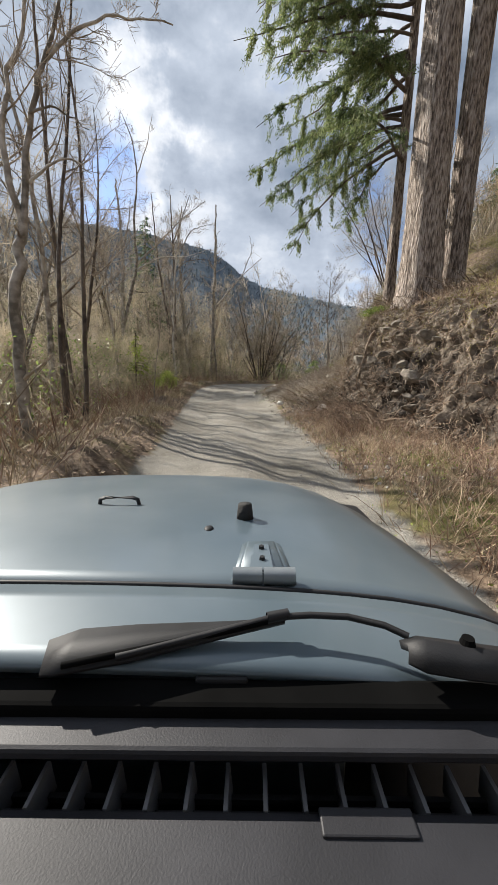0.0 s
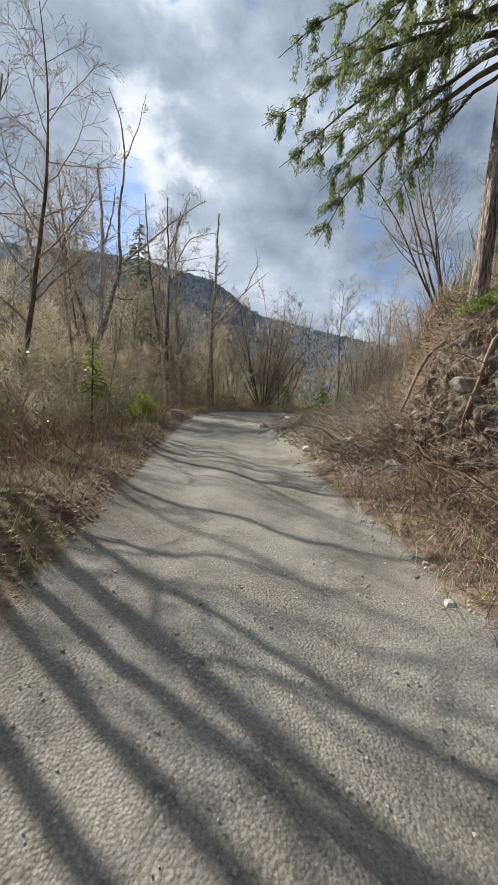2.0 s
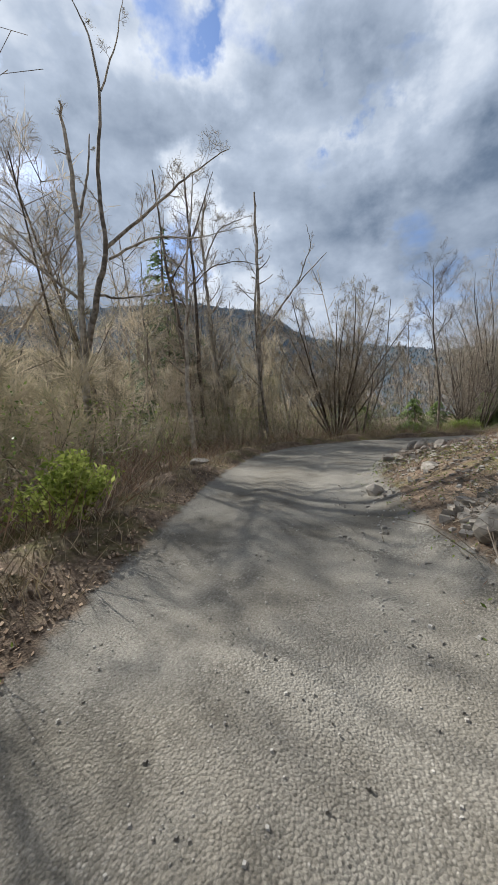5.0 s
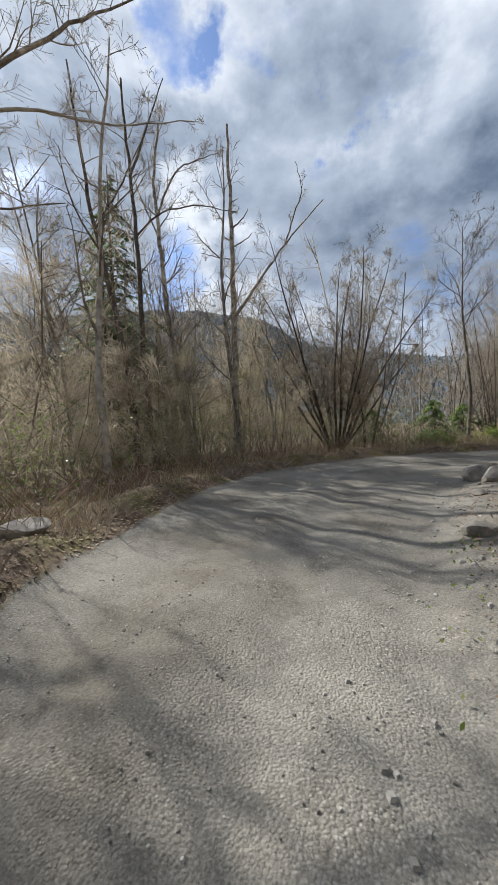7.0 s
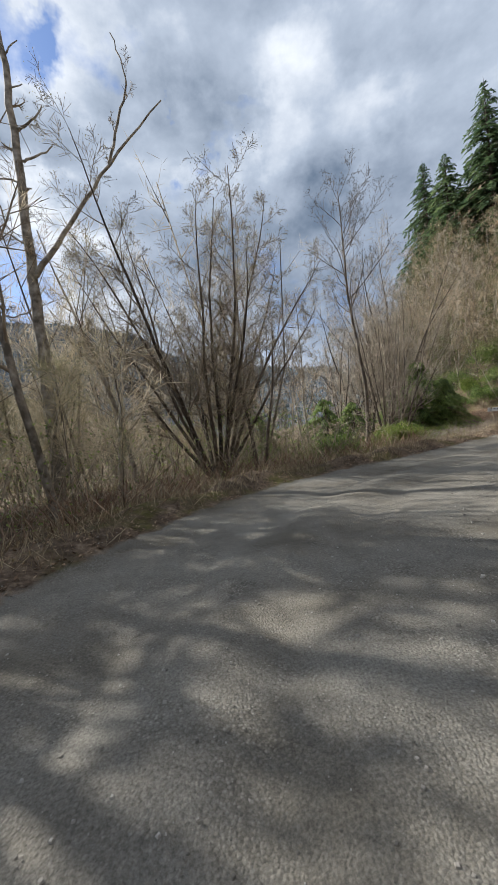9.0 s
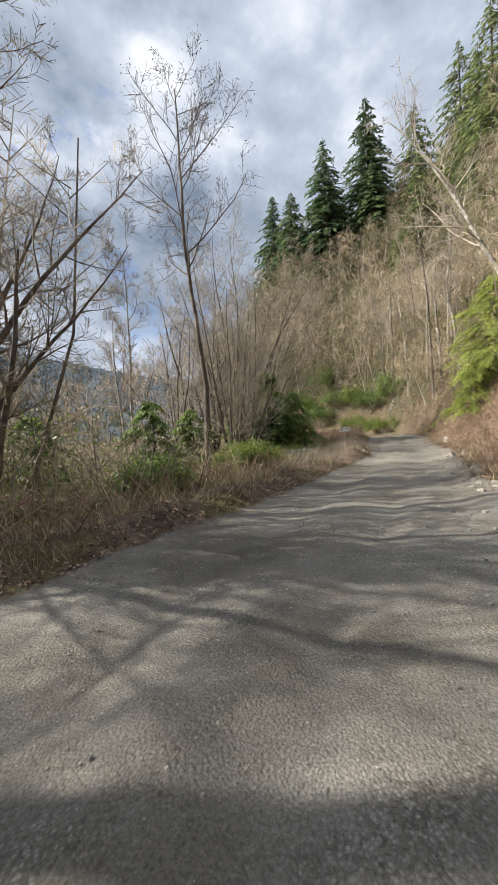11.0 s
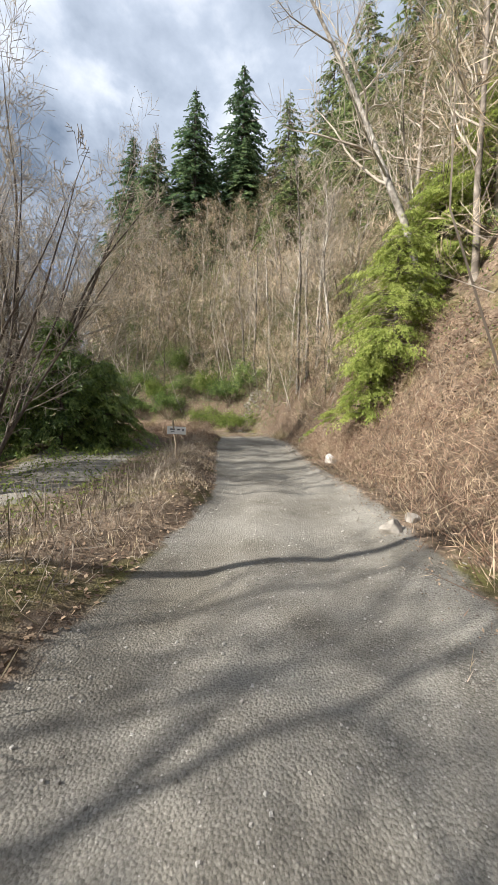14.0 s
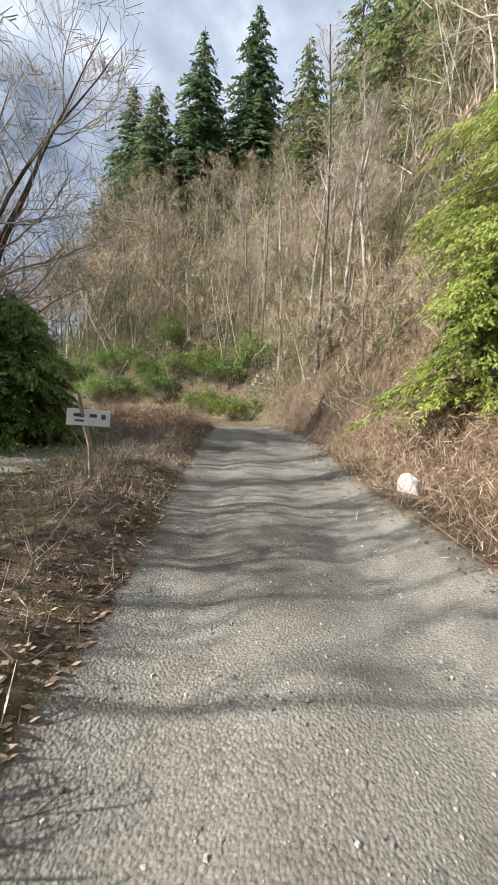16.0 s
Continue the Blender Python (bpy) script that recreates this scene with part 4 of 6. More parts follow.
bare_tree("maple_tree", on_ground(23.3, 62.2), 17.5, 0.13, 36, "large many-stemmed leafless maple behind evergreen bushes", bark_dark, twig_tan, stems=14, splay=0.36, kids=(15, 7, 5), bare=0.15, end=0.04, wander=0.10, thin=0.009, lift=(0.35, 0.6, 0.4, 0.2), buds=bud_olive)
bare_tree("maple_tree", on_ground(19.6, 60.6), 12, 0.13, 37, "many-stemmed leafless maple on the verge", bark_dark, twig_tan, stems=10, splay=0.36, kids=(12, 6, 5), bare=0.2, end=0.05, wander=0.10, thin=0.009, lift=(0.35, 0.6, 0.4, 0.2), buds=bud_olive)
for x, y, h, seed in ((16.6, 52.4, 10.5, 136), (18.6, 54.2, 11.5, 137), (15.2, 55.6, 10, 138)):
    bare_tree("willow_shrub", on_ground(x, y), h, 0.06, seed, "tall many-stemmed leafless tan shrub on the verge", bark_dark, twig_tan, stems=9, splay=0.4, kids=(12, 5, 4), bare=0.12, end=0.06, thin=0.008, short=(0.2, 0.45, 0.7), category="shrub", group="tan shrubs on the verge")
bare_tree("tree", on_ground(30.3, 44.8), 15, 0.17, 38, "pale leaning tree with long bare limbs above a cedar", bark_grey, twig_tan, kids=(15, 7, 6), bare=0.3, lean=(-0.13, 0.30), short=(0.36, 0.42, 0.8))
for x, y, h, seed in ((40.2, 54.9, 15, 39), (40.7, 54.3, 14, 40), (39.8, 55.4, 15, 41), (41.8, 54.6, 14, 42), (43.6, 60.5, 13, 43), (45.0, 63.2, 13, 44), (46.2, 65.2, 12, 139), (42.6, 57.6, 12, 140), (37.6, 52.0, 12, 141)):
    bare_tree("tree", on_ground(x, y), h, 0.14, seed, "slender pale leafless tree on the steep bank", bark_grey, twig_tan, kids=(14, 7, 6), bare=0.4, lean=(-0.05, 0.03), short=(0.22, 0.42, 0.8), group="trees on the bank")
for x, y, h, w, seed in ((70.5, 97.5, 37, 11.0, 50), (82.3, 94.5, 36.5, 11.0, 52), (66.2, 112, 31.5, 9.5, 51), (65.2, 103.5, 27, 9, 53), (76, 101, 24, 9, 54), (78, 90, 20, 8, 55)):
    conifer("fir_tree", on_ground(x, y), h, w, seed, "tall dark green fir on the crest of the hillside", rows=58, droop=0.4, start=0.04, sparse=1.5, spray=1.3, more=4.8, group="firs on the hillside")
for x, y, h, w, seed in ((85, 84, 24, 8, 56), (80.4, 72, 28, 8, 57), (68.5, 61.7, 31, 8.5, 58), (60.7, 52.9, 28, 8, 59), (47, 37, 22, 5.5, 160), (56.4, 46.8, 23, 6.5, 161), (58, 40, 26, 7, 162), (74, 66, 25, 8, 163), (50, 30, 22, 5, 164), (64, 60, 20, 7, 165), (54, 52, 15, 5.5, 166), (66, 72, 18, 6, 167)):
    conifer("fir_tree", on_ground(x, y), h, w, seed, "ragged olive green fir among bare trees on the hillside", needle_green, rows=44, droop=0.45, start=0.1, sparse=0.9, spray=1.2, more=4.0, group="ragged firs on the hillside")


def far_tree_set(seeds, twigs, bark, label, group, **more):
    return [bare_tree("tree", on_ground(-60 - 3 * k, -60), 12, 0.12, s, label, bark, twigs, group=group, **more) for k, s in enumerate(seeds)]


def scatter(models, places, sizes, seed):
    """Copies of the models, turned and sized, one at each place."""
    r = np.random.RandomState(seed)
    for n, ((x, y), size) in enumerate(zip(places, sizes)):
        ob = models[n % len(models)]
        made = copy_thing(ob, pose(x, y, height(x, y) - 0.1, r.uniform(-5, 5), r.uniform(-5, 5), r.uniform(0, 360)))
        made.scale = (size, size, size * r.uniform(0.9, 1.2))


def beside_road(count, along, off, seed, gap=1.0):
    """Places at so many metres along the road and off its right edge (negative: its left), not too close together."""
    r = np.random.RandomState(seed)
    out = []
    for _ in range(count * 30):
        a, o = r.uniform(*along), r.uniform(*off)
        x, y = np.interp(a, RUN, LINE_XY[:, 0]), np.interp(a, RUN, LINE_XY[:, 1])
        x2, y2 = np.interp(a + 0.5, RUN, LINE_XY[:, 0]), np.interp(a + 0.5, RUN, LINE_XY[:, 1])
        d = unit((x2 - x, y2 - y))
        half = np.interp(a, RUN, LINE[:, 2])
        s = o + (half if o > 0 else -half)
        p = (x + d[1] * s, y - d[0] * s)
        _, side, hw = road_place([p[0]], [p[1]])
        if abs(side[0]) < hw[0] + min(abs(off[0]), abs(off[1])) - 0.1:
            continue
        if all((p[0] - q[0]) ** 2 + (p[1] - q[1]) ** 2 > gap**2 for q in out):
            out.append(p)
        if len(out) == count:
            break
    return out


wood_dense = far_tree_set((60, 61, 62, 63), twig_brown, bark_grey, "leafless grey-barked tree in the woods below the track", "woods below the track", kids=(11, 5, 4), bare=0.25, short=(0.26, 0.42, 0.8), thin=0.007)
wood_tan = far_tree_set((64, 65, 66, 67), twig_tan, bark_brown, "leafless pale-stemmed tree on the sunlit hillside", "hillside trees", kids=(11, 6, 4), bare=0.3, short=(0.26, 0.42, 0.8), thin=0.008)
r2 = np.random.RandomState(5)
left_places = beside_road(26, (8, 42), (-14, -3.6), 71, 1.6)
scatter(wood_dense, left_places, r2.uniform(0.6, 1.1, len(left_places)), 73)
hill_places = beside_road(36, (52, 100), (5.0, 16), 76, 2.2)
scatter(wood_tan, hill_places, r2.uniform(0.8, 1.25, len(hill_places)), 77)
inner_places = beside_road(10, (14, 44), (9, 18), 78, 2.5)
scatter(wood_tan, inner_places, r2.uniform(0.6, 0.9, len(inner_places)), 79)


# ---- bushes ----
CEDAR = "bright yellow-green young cedar with drooping sprays on the bank"
for x, y, h, w, seed in ((29.1, 45.8, 5.7, 2.9, 90), (30.8, 44.8, 5.2, 2.6, 97), (32.6, 46.0, 4.6, 2.4, 98), (28.1, 46.3, 3.0, 1.9, 99), (31.4, 43.0, 5.4, 2.6, 100)):
    cedar("cedar_tree", on_ground(x, y), h, w, seed, CEDAR, cedar_green, boughs=int(46 * h), fans=17, leaf_size=0.05, group="cedars on the bank")
for x, y, h, w, seed in ((22.4, 57.2, 5.6, 2.4, 91), (24.6, 59.6, 5.2, 2.4, 191), (20.4, 57.6, 4.0, 2.1, 192), (26.6, 62.0, 5.0, 2.3, 193), (24.3, 57.0, 4.2, 2.2, 201)):
    cedar("cedar_tree", on_ground(x, y), h, w, seed, "dark green young cedar under a bare maple", bush_green, boughs=int(30 * h), fans=14, leaf_size=0.075, group="cedars under the maple")
for x, y, h, w, seed in ((12.2, 51.4, 3.2, 1.6, 194), (14.6, 53.0, 3.0, 1.6, 195), (8.0, 50.6, 2.8, 1.6, 196)):
    cedar("cedar_tree", on_ground(x, y), h, w, seed, "dark green young cedar on the verge beside an alder", bush_green, boughs=int(24 * h), fans=12, leaf_size=0.075)
for x, y, h, w, seed in ((28.6, 41.6, 5.0, 1.9, 210), (30.6, 40.8, 6.0, 2.1, 211), (26.4, 40.4, 4.2, 1.7, 212), (33.6, 43.4, 5.5, 2.0, 213), (35.2, 45.6, 5.0, 2.0, 214), (37.0, 47.4, 5.2, 2.0, 215)):
    cedar("cedar_tree", on_ground(x, y), h, w, seed, "olive green young conifer on the slope above brambles", needle_green, boughs=int(20 * h), fans=11, leaf_size=0.08, group="young conifers above the brambles")
for n, (x, y) in enumerate(beside_road(15, (80, 104), (0.4, 4.0), 197, 2.0)):
    bush("evergreen_bush", on_ground(x, y), r2.uniform(3.0, 5.2), r2.uniform(2.4, 4.6), 700 + n, "fresh green leafy bush at the foot of the far slope", bush_green if n % 3 else grass_green, count=3200, size=0.10, stems=26, group="bushes below the far slope")
bush("evergreen_bush", on_ground(10.6, 46.4), 2.2, 1.2, 92, "low dark evergreen bush on the verge", bush_green, count=8000, size=0.06, hang=0.6, stems=40)
bush("evergreen_bush", on_ground(14.9, 48.4), 2.6, 1.5, 93, "low bright green broom bush on the verge", grass_green, count=9000, size=0.05, stems=60)
bush("evergreen_bush", on_ground(46, 76), 5, 5, 94, "glossy green bush at the far bend", bush_green, count=8000, size=0.09, stems=40)
conifer("young_fir", on_ground(-0.35, 20.0), 2.9, 0.7, 95, "soft green young evergreen among dry stems", cedar_green, rows=14, sparse=0.8, start=0.45, spray=0.42, more=12.0)
bare_tree("sapling", on_ground(1.25, 17.3), 4.2, 0.022, 199, "thin pale leafless sapling on the verge", kids=(8, 3, 2), thin=0.004)
bush("moss_mound", on_ground(9.0, 16.3), 1.6, 0.4, 198, "yellow-green mossy mound on the lip of the bank", grass_green, count=5000, size=0.03, stems=30)
bush("green_shrub", on_ground(0.2, 22.8), 1.5, 1.4, 96, "fresh yellow-green leafy shrub on the verge", cedar_green, count=2600, size=0.05, stems=26)


def stems_mesh(name, feet, tops, bow, thick, mat, seed, bent=True):
    """Many thin three-sided stems, bowed from foot to top."""
    r = np.random.RandomState(seed)
    mids = feet * 0.45 + tops * 0.55 + bow
    p = np.stack([feet, mids, tops] if bent else [feet, tops], 1)
    d = p[:, -1] - p[:, 0]
    d /= np.linalg.norm(d, axis=1, keepdims=True) + 1e-9
    a = np.cross(d, r.normal(0, 1, d.shape))
    a /= np.linalg.norm(a, axis=1, keepdims=True) + 1e-9
    b = np.cross(d, a)
    ang = np.arange(3) * 2 * np.pi / 3
    ring = a[:, None] * np.cos(ang)[None, :, None] + b[:, None] * np.sin(ang)[None, :, None]
    rings = p.shape[1]
    rad = np.asarray(thick)[:, None] * np.linspace(1.0, 0.35, rings)
    v = (p[:, :, None] + ring[:, None] * rad[:, :, None, None]).reshape(-1, 3)
    f = []
    for k in range(rings - 1):
        for j in range(3):
            f.append([k * 3 + j, k * 3 + (j + 1) % 3, (k + 1) * 3 + (j + 1) % 3, (k + 1) * 3 + j])
    s = Soup()
    s.add(v, (np.arange(len(feet))[:, None, None] * 3 * rings + np.array(f)[None]).reshape(-1, 4))
    return s.mesh(name, mat, False)


# ---- rocks ----
def rock(x, y, wide, high, seed, mat=None, label="grey angular rock lying on the gravel", group="rocks beside the track", buried=0.0):
    r = np.random.RandomState(seed)
    bm = bmesh.new()
    bmesh.ops.create_icosphere(bm, subdivisions=3, radius=1.0)
    cuts = [(unit(r.normal(0, 1, 3)), r.uniform(0.5, 0.8)) for _ in range(12)]
    for v in bm.verts:
        p = np.array(v.co)
        for n, lim in cuts:
            over = p @ n - lim
            if over > 0:
                p = p - n * over * 0.97
        p = p * (1 + 0.05 * noise.noise(Vector(p * 3) + Vector((seed, 0, 0))))
        v.co = Vector((p[0] * wide / 1.7, p[1] * wide / 2.0, p[2] * high / 1.55))
    me = bpy.data.meshes.new("rock")
    bm.to_mesh(me)
    bm.free()
    me.materials.append(mat or stone)
    ob = new("rock", me)
    ob.matrix_world = pose(x, y, height(x, y) + high * 0.22 - buried, r.uniform(-8, 8), r.uniform(-8, 8), r.uniform(0, 360))
    return tagged(ob, label, "rock", group)


for k, (x, y, w, h) in enumerate(((5.8, 22.05, 0.62, 0.42), (5.0, 25.2, 0.36, 0.28), (6.05, 25.6, 0.38, 0.24), (6.0, 29.4, 0.36, 0.26), (8.1, 33.5, 0.75, 0.5), (7.6, 29.8, 0.42, 0.36),
                                  (7.3, 30.4, 0.4, 0.2), (8.2, 34.4, 0.85, 0.55), (6.6, 20.7, 0.36, 0.26), (20.2, 43.5, 0.34, 0.22), (20.75, 43.35, 0.28, 0.18), (16.5, 41.0, 0.30, 0.26),
                                  (7.6, 29.2, 0.3, 0.16), (7.0, 31.8, 0.26, 0.14), (9.6, 34.0, 0.3, 0.2), (13.9, 39.2, 0.3, 0.14))):
    rock(x, y, w, h, 200 + k)
bank_stone = material("bank_stone", [(0.25, (0.06, 0.05, 0.039)), (0.5, (0.155, 0.132, 0.105)), (0.75, (0.30, 0.27, 0.225))], 6, bump=0.8, bump_scale=18, per_object=0.3, bump_distance=0.03)
bank_earth = material("bank_earth", [(0.30, (0.03, 0.023, 0.017)), (0.45, (0.085, 0.066, 0.048)), (0.6, (0.16, 0.128, 0.096)), (0.78, (0.27, 0.23, 0.18))], 4, bump=0.7, bump_scale=26, bump_distance=0.02, coarse=1.1, stretch=(1, 1, 1.4))


def build_outcrop():
    """The undercut face of layered rock and earth below the old firs."""
    na, nv = 190, 84
    verts = []
    for i in range(na):
        a = 9.6 + 8.8 * i / (na - 1)
        cx, cy = np.interp(a, RUN, LINE_XY[:, 0]), np.interp(a, RUN, LINE_XY[:, 1])
        d = unit((np.interp(a + 0.4, RUN, LINE_XY[:, 0]) - cx, np.interp(a + 0.4, RUN, LINE_XY[:, 1]) - cy))
        half = np.interp(a, RUN, LINE[:, 2])
        foot, wide = np.interp(a, SIDES[:, 0], SIDES[:, 1]), np.interp(a, SIDES[:, 0], SIDES[:, 3])
        ends = min(1.0, i / 22, (na - 1 - i) / 26)
        off = half + foot - 0.30 + (wide + 0.75) * np.linspace(0, 1, nv)
        px, py = cx + d[1] * off, cy - d[0] * off
        pz = land(px, py)[0]
        for k in range(nv):
            v = k / (nv - 1)
            p = Vector((px[k], py[k], pz[k]))
            q = p + Vector((0, 0, 0.35 * noise.noise(p * 0.7)))
            lumps = 0.26 * noise.noise(q * 1.3) - 0.26 * abs(noise.noise(q * 2.7)) + 0.10 * noise.noise(q * 5.1) + 0.05 * noise.noise(q * 10.5)
            ledge = 0.16 * abs(noise.noise(Vector((q.x * 1.2, q.y * 1.2, q.z * 3.4 + q.y * 1.3)))) + 0.05 * abs(noise.noise(q * 6.3))
            bulge = 0.26 * math.sin(math.pi * min(1, v * 1.15)) ** 2 * (v > 0.0)
            push = (lumps + ledge + bulge + 0.02) * ends * min(1, v * 8, (1 - v) * 5)
            verts.append((p.x - d[1] * push, p.y + d[0] * push, p.z + 0.02 * ends + 0.35 * push * (1 - v) - 0.05 * (1 - ends)))
    s = Soup()
    i, k = np.meshgrid(np.arange(na - 1), np.arange(nv - 1), indexing="ij")
    s.add(verts, np.stack([i * nv + k, i * nv + k + 1, (i + 1) * nv + k + 1, (i + 1) * nv + k], -1).reshape(-1, 4))
    tagged(new("rock_outcrop", s.mesh("rock_outcrop", bank_earth, False)), "undercut face of layered dark rock and earth under old firs", "rock face", kind="structure")
    # roots, dead twigs and moss that cling to the face
    r = np.random.RandomState(88)
    face = np.array(verts).reshape(na, nv, 3)
    for name, label, mat, count, long, thick, hang in (("root_tangle", "tangle of bare brown roots over the cut bank", root_wood, 2600, (0.15, 0.6), (0.004, 0.016), 0.9), ("root_tangle", "pale dry twigs and rootlets on the cut bank", twig_brown, 3600, (0.08, 0.38), (0.002, 0.006), 0.5),
                                                       ("bramble", "red-brown dry stems hanging down the cut bank", bramble_red, 1800, (0.1, 0.45), (0.002, 0.006), 0.7)):
        p = face[r.randint(8, na - 8, count), r.randint(3, nv - 3, count)] + r.normal(0, 0.02, (count, 3))
        d = np.stack([r.normal(-0.12, 0.3, count), r.normal(0, 0.75, count), r.normal(-hang, 0.5, count)], 1)
        d *= (r.uniform(*long, count) / np.linalg.norm(d, axis=1))[:, None]
        bow = np.stack([r.normal(-0.07, 0.06, count), r.normal(0, 0.07, count), r.normal(0.02, 0.05, count)], 1)
        tagged(new(name, stems_mesh(name, p - d * 0.3, p + d * 0.7, bow, r.uniform(*thick, count), mat, 89)), label, "undergrowth", kind="stuff")
    for name, label, mat, count, low, high, size in (("moss", "olive moss patches on the cut bank", bud_olive, 9000, 40, nv - 1, 0.02), ("leaf_litter", "dry brown leaves caught on the cut bank", litter_leaf, 5000, 1, nv - 1, 0.028)):
        k, j = r.randint(6, na - 6, count // 30).repeat(30), r.randint(low, high, count // 30).repeat(30)
        c = face[np.clip(k + r.randint(-5, 6, len(k)), 0, na - 1), np.clip(j + r.randint(-4, 5, len(j)), 0, nv - 1)] + r.normal(0, 0.025, (len(k), 3)) + (-0.02, 0, 0.01)
        u = r.normal(0, 1, c.shape)
        u *= (size * r.uniform(0.6, 1.4, len(c)) / np.linalg.norm(u, axis=1))[:, None]
        w = np.cross(u, r.normal(0, 1, c.shape))
        w *= (size * 0.5 / (np.linalg.norm(w, axis=1) + 1e-6))[:, None]
        g = Soup()
        g.leaves(c, u, w)
        tagged(new(name, g.mesh(name, mat, False)), label, "undergrowth", kind="stuff")


build_outcrop()
bank_rng = np.random.RandomState(77)
def slab(x, y, z, w, seed):
    """A broken slab standing out of the face, dipping towards the track."""
    ob = rock(x, y, w, w * bank_rng.uniform(0.3, 0.55), seed, bank_stone, "dark angular slab bedded in the earth of the bank", "rocks in the bank")
    ob.matrix_world = pose(x, y, z, bank_rng.uniform(-22, 8), bank_rng.uniform(-8, 26), bank_rng.uniform(-40, 40))


for k in range(44):
    y = bank_rng.uniform(11.8, 17.3)
    u = bank_rng.uniform(0, 1)
    x = 8.32 + 0.14 * max(0, 14.5 - y) + 0.42 * u
    slab(x - 0.02 - 0.12 * math.sin(math.pi * u), y, 0.55 + 2.5 * u, bank_rng.choice([0.2, 0.3, 0.42, 0.62], p=[0.35, 0.3, 0.22, 0.13]) * bank_rng.uniform(0.8, 1.25), 260 + k)
for k in range(14):
    y = bank_rng.uniform(17.2, 23.0)
    rock(6.9 + bank_rng.uniform(0, 1.9), y, bank_rng.uniform(0.2, 0.5), bank_rng.uniform(0.1, 0.25), 330 + k, stone, "grey slab lying on the scree", "slabs on the scree", 0.05)
rock(7.3, 15.9, 0.5, 0.3, 345, stone, "pale grey slab at the foot of the bank", "slabs on the scree", 0.04)
rock(6.0, 18.4, 0.28, 0.16, 230, stone_white, "pale broken rock in the dry grass")
rock(26.2, 46.9, 0.46, 0.40, 231, stone_white, "white quartz rock on the verge")
rock(0.2, 28.9, 0.7, 0.26, 232, stone, "rounded pale boulder in the dry grass")


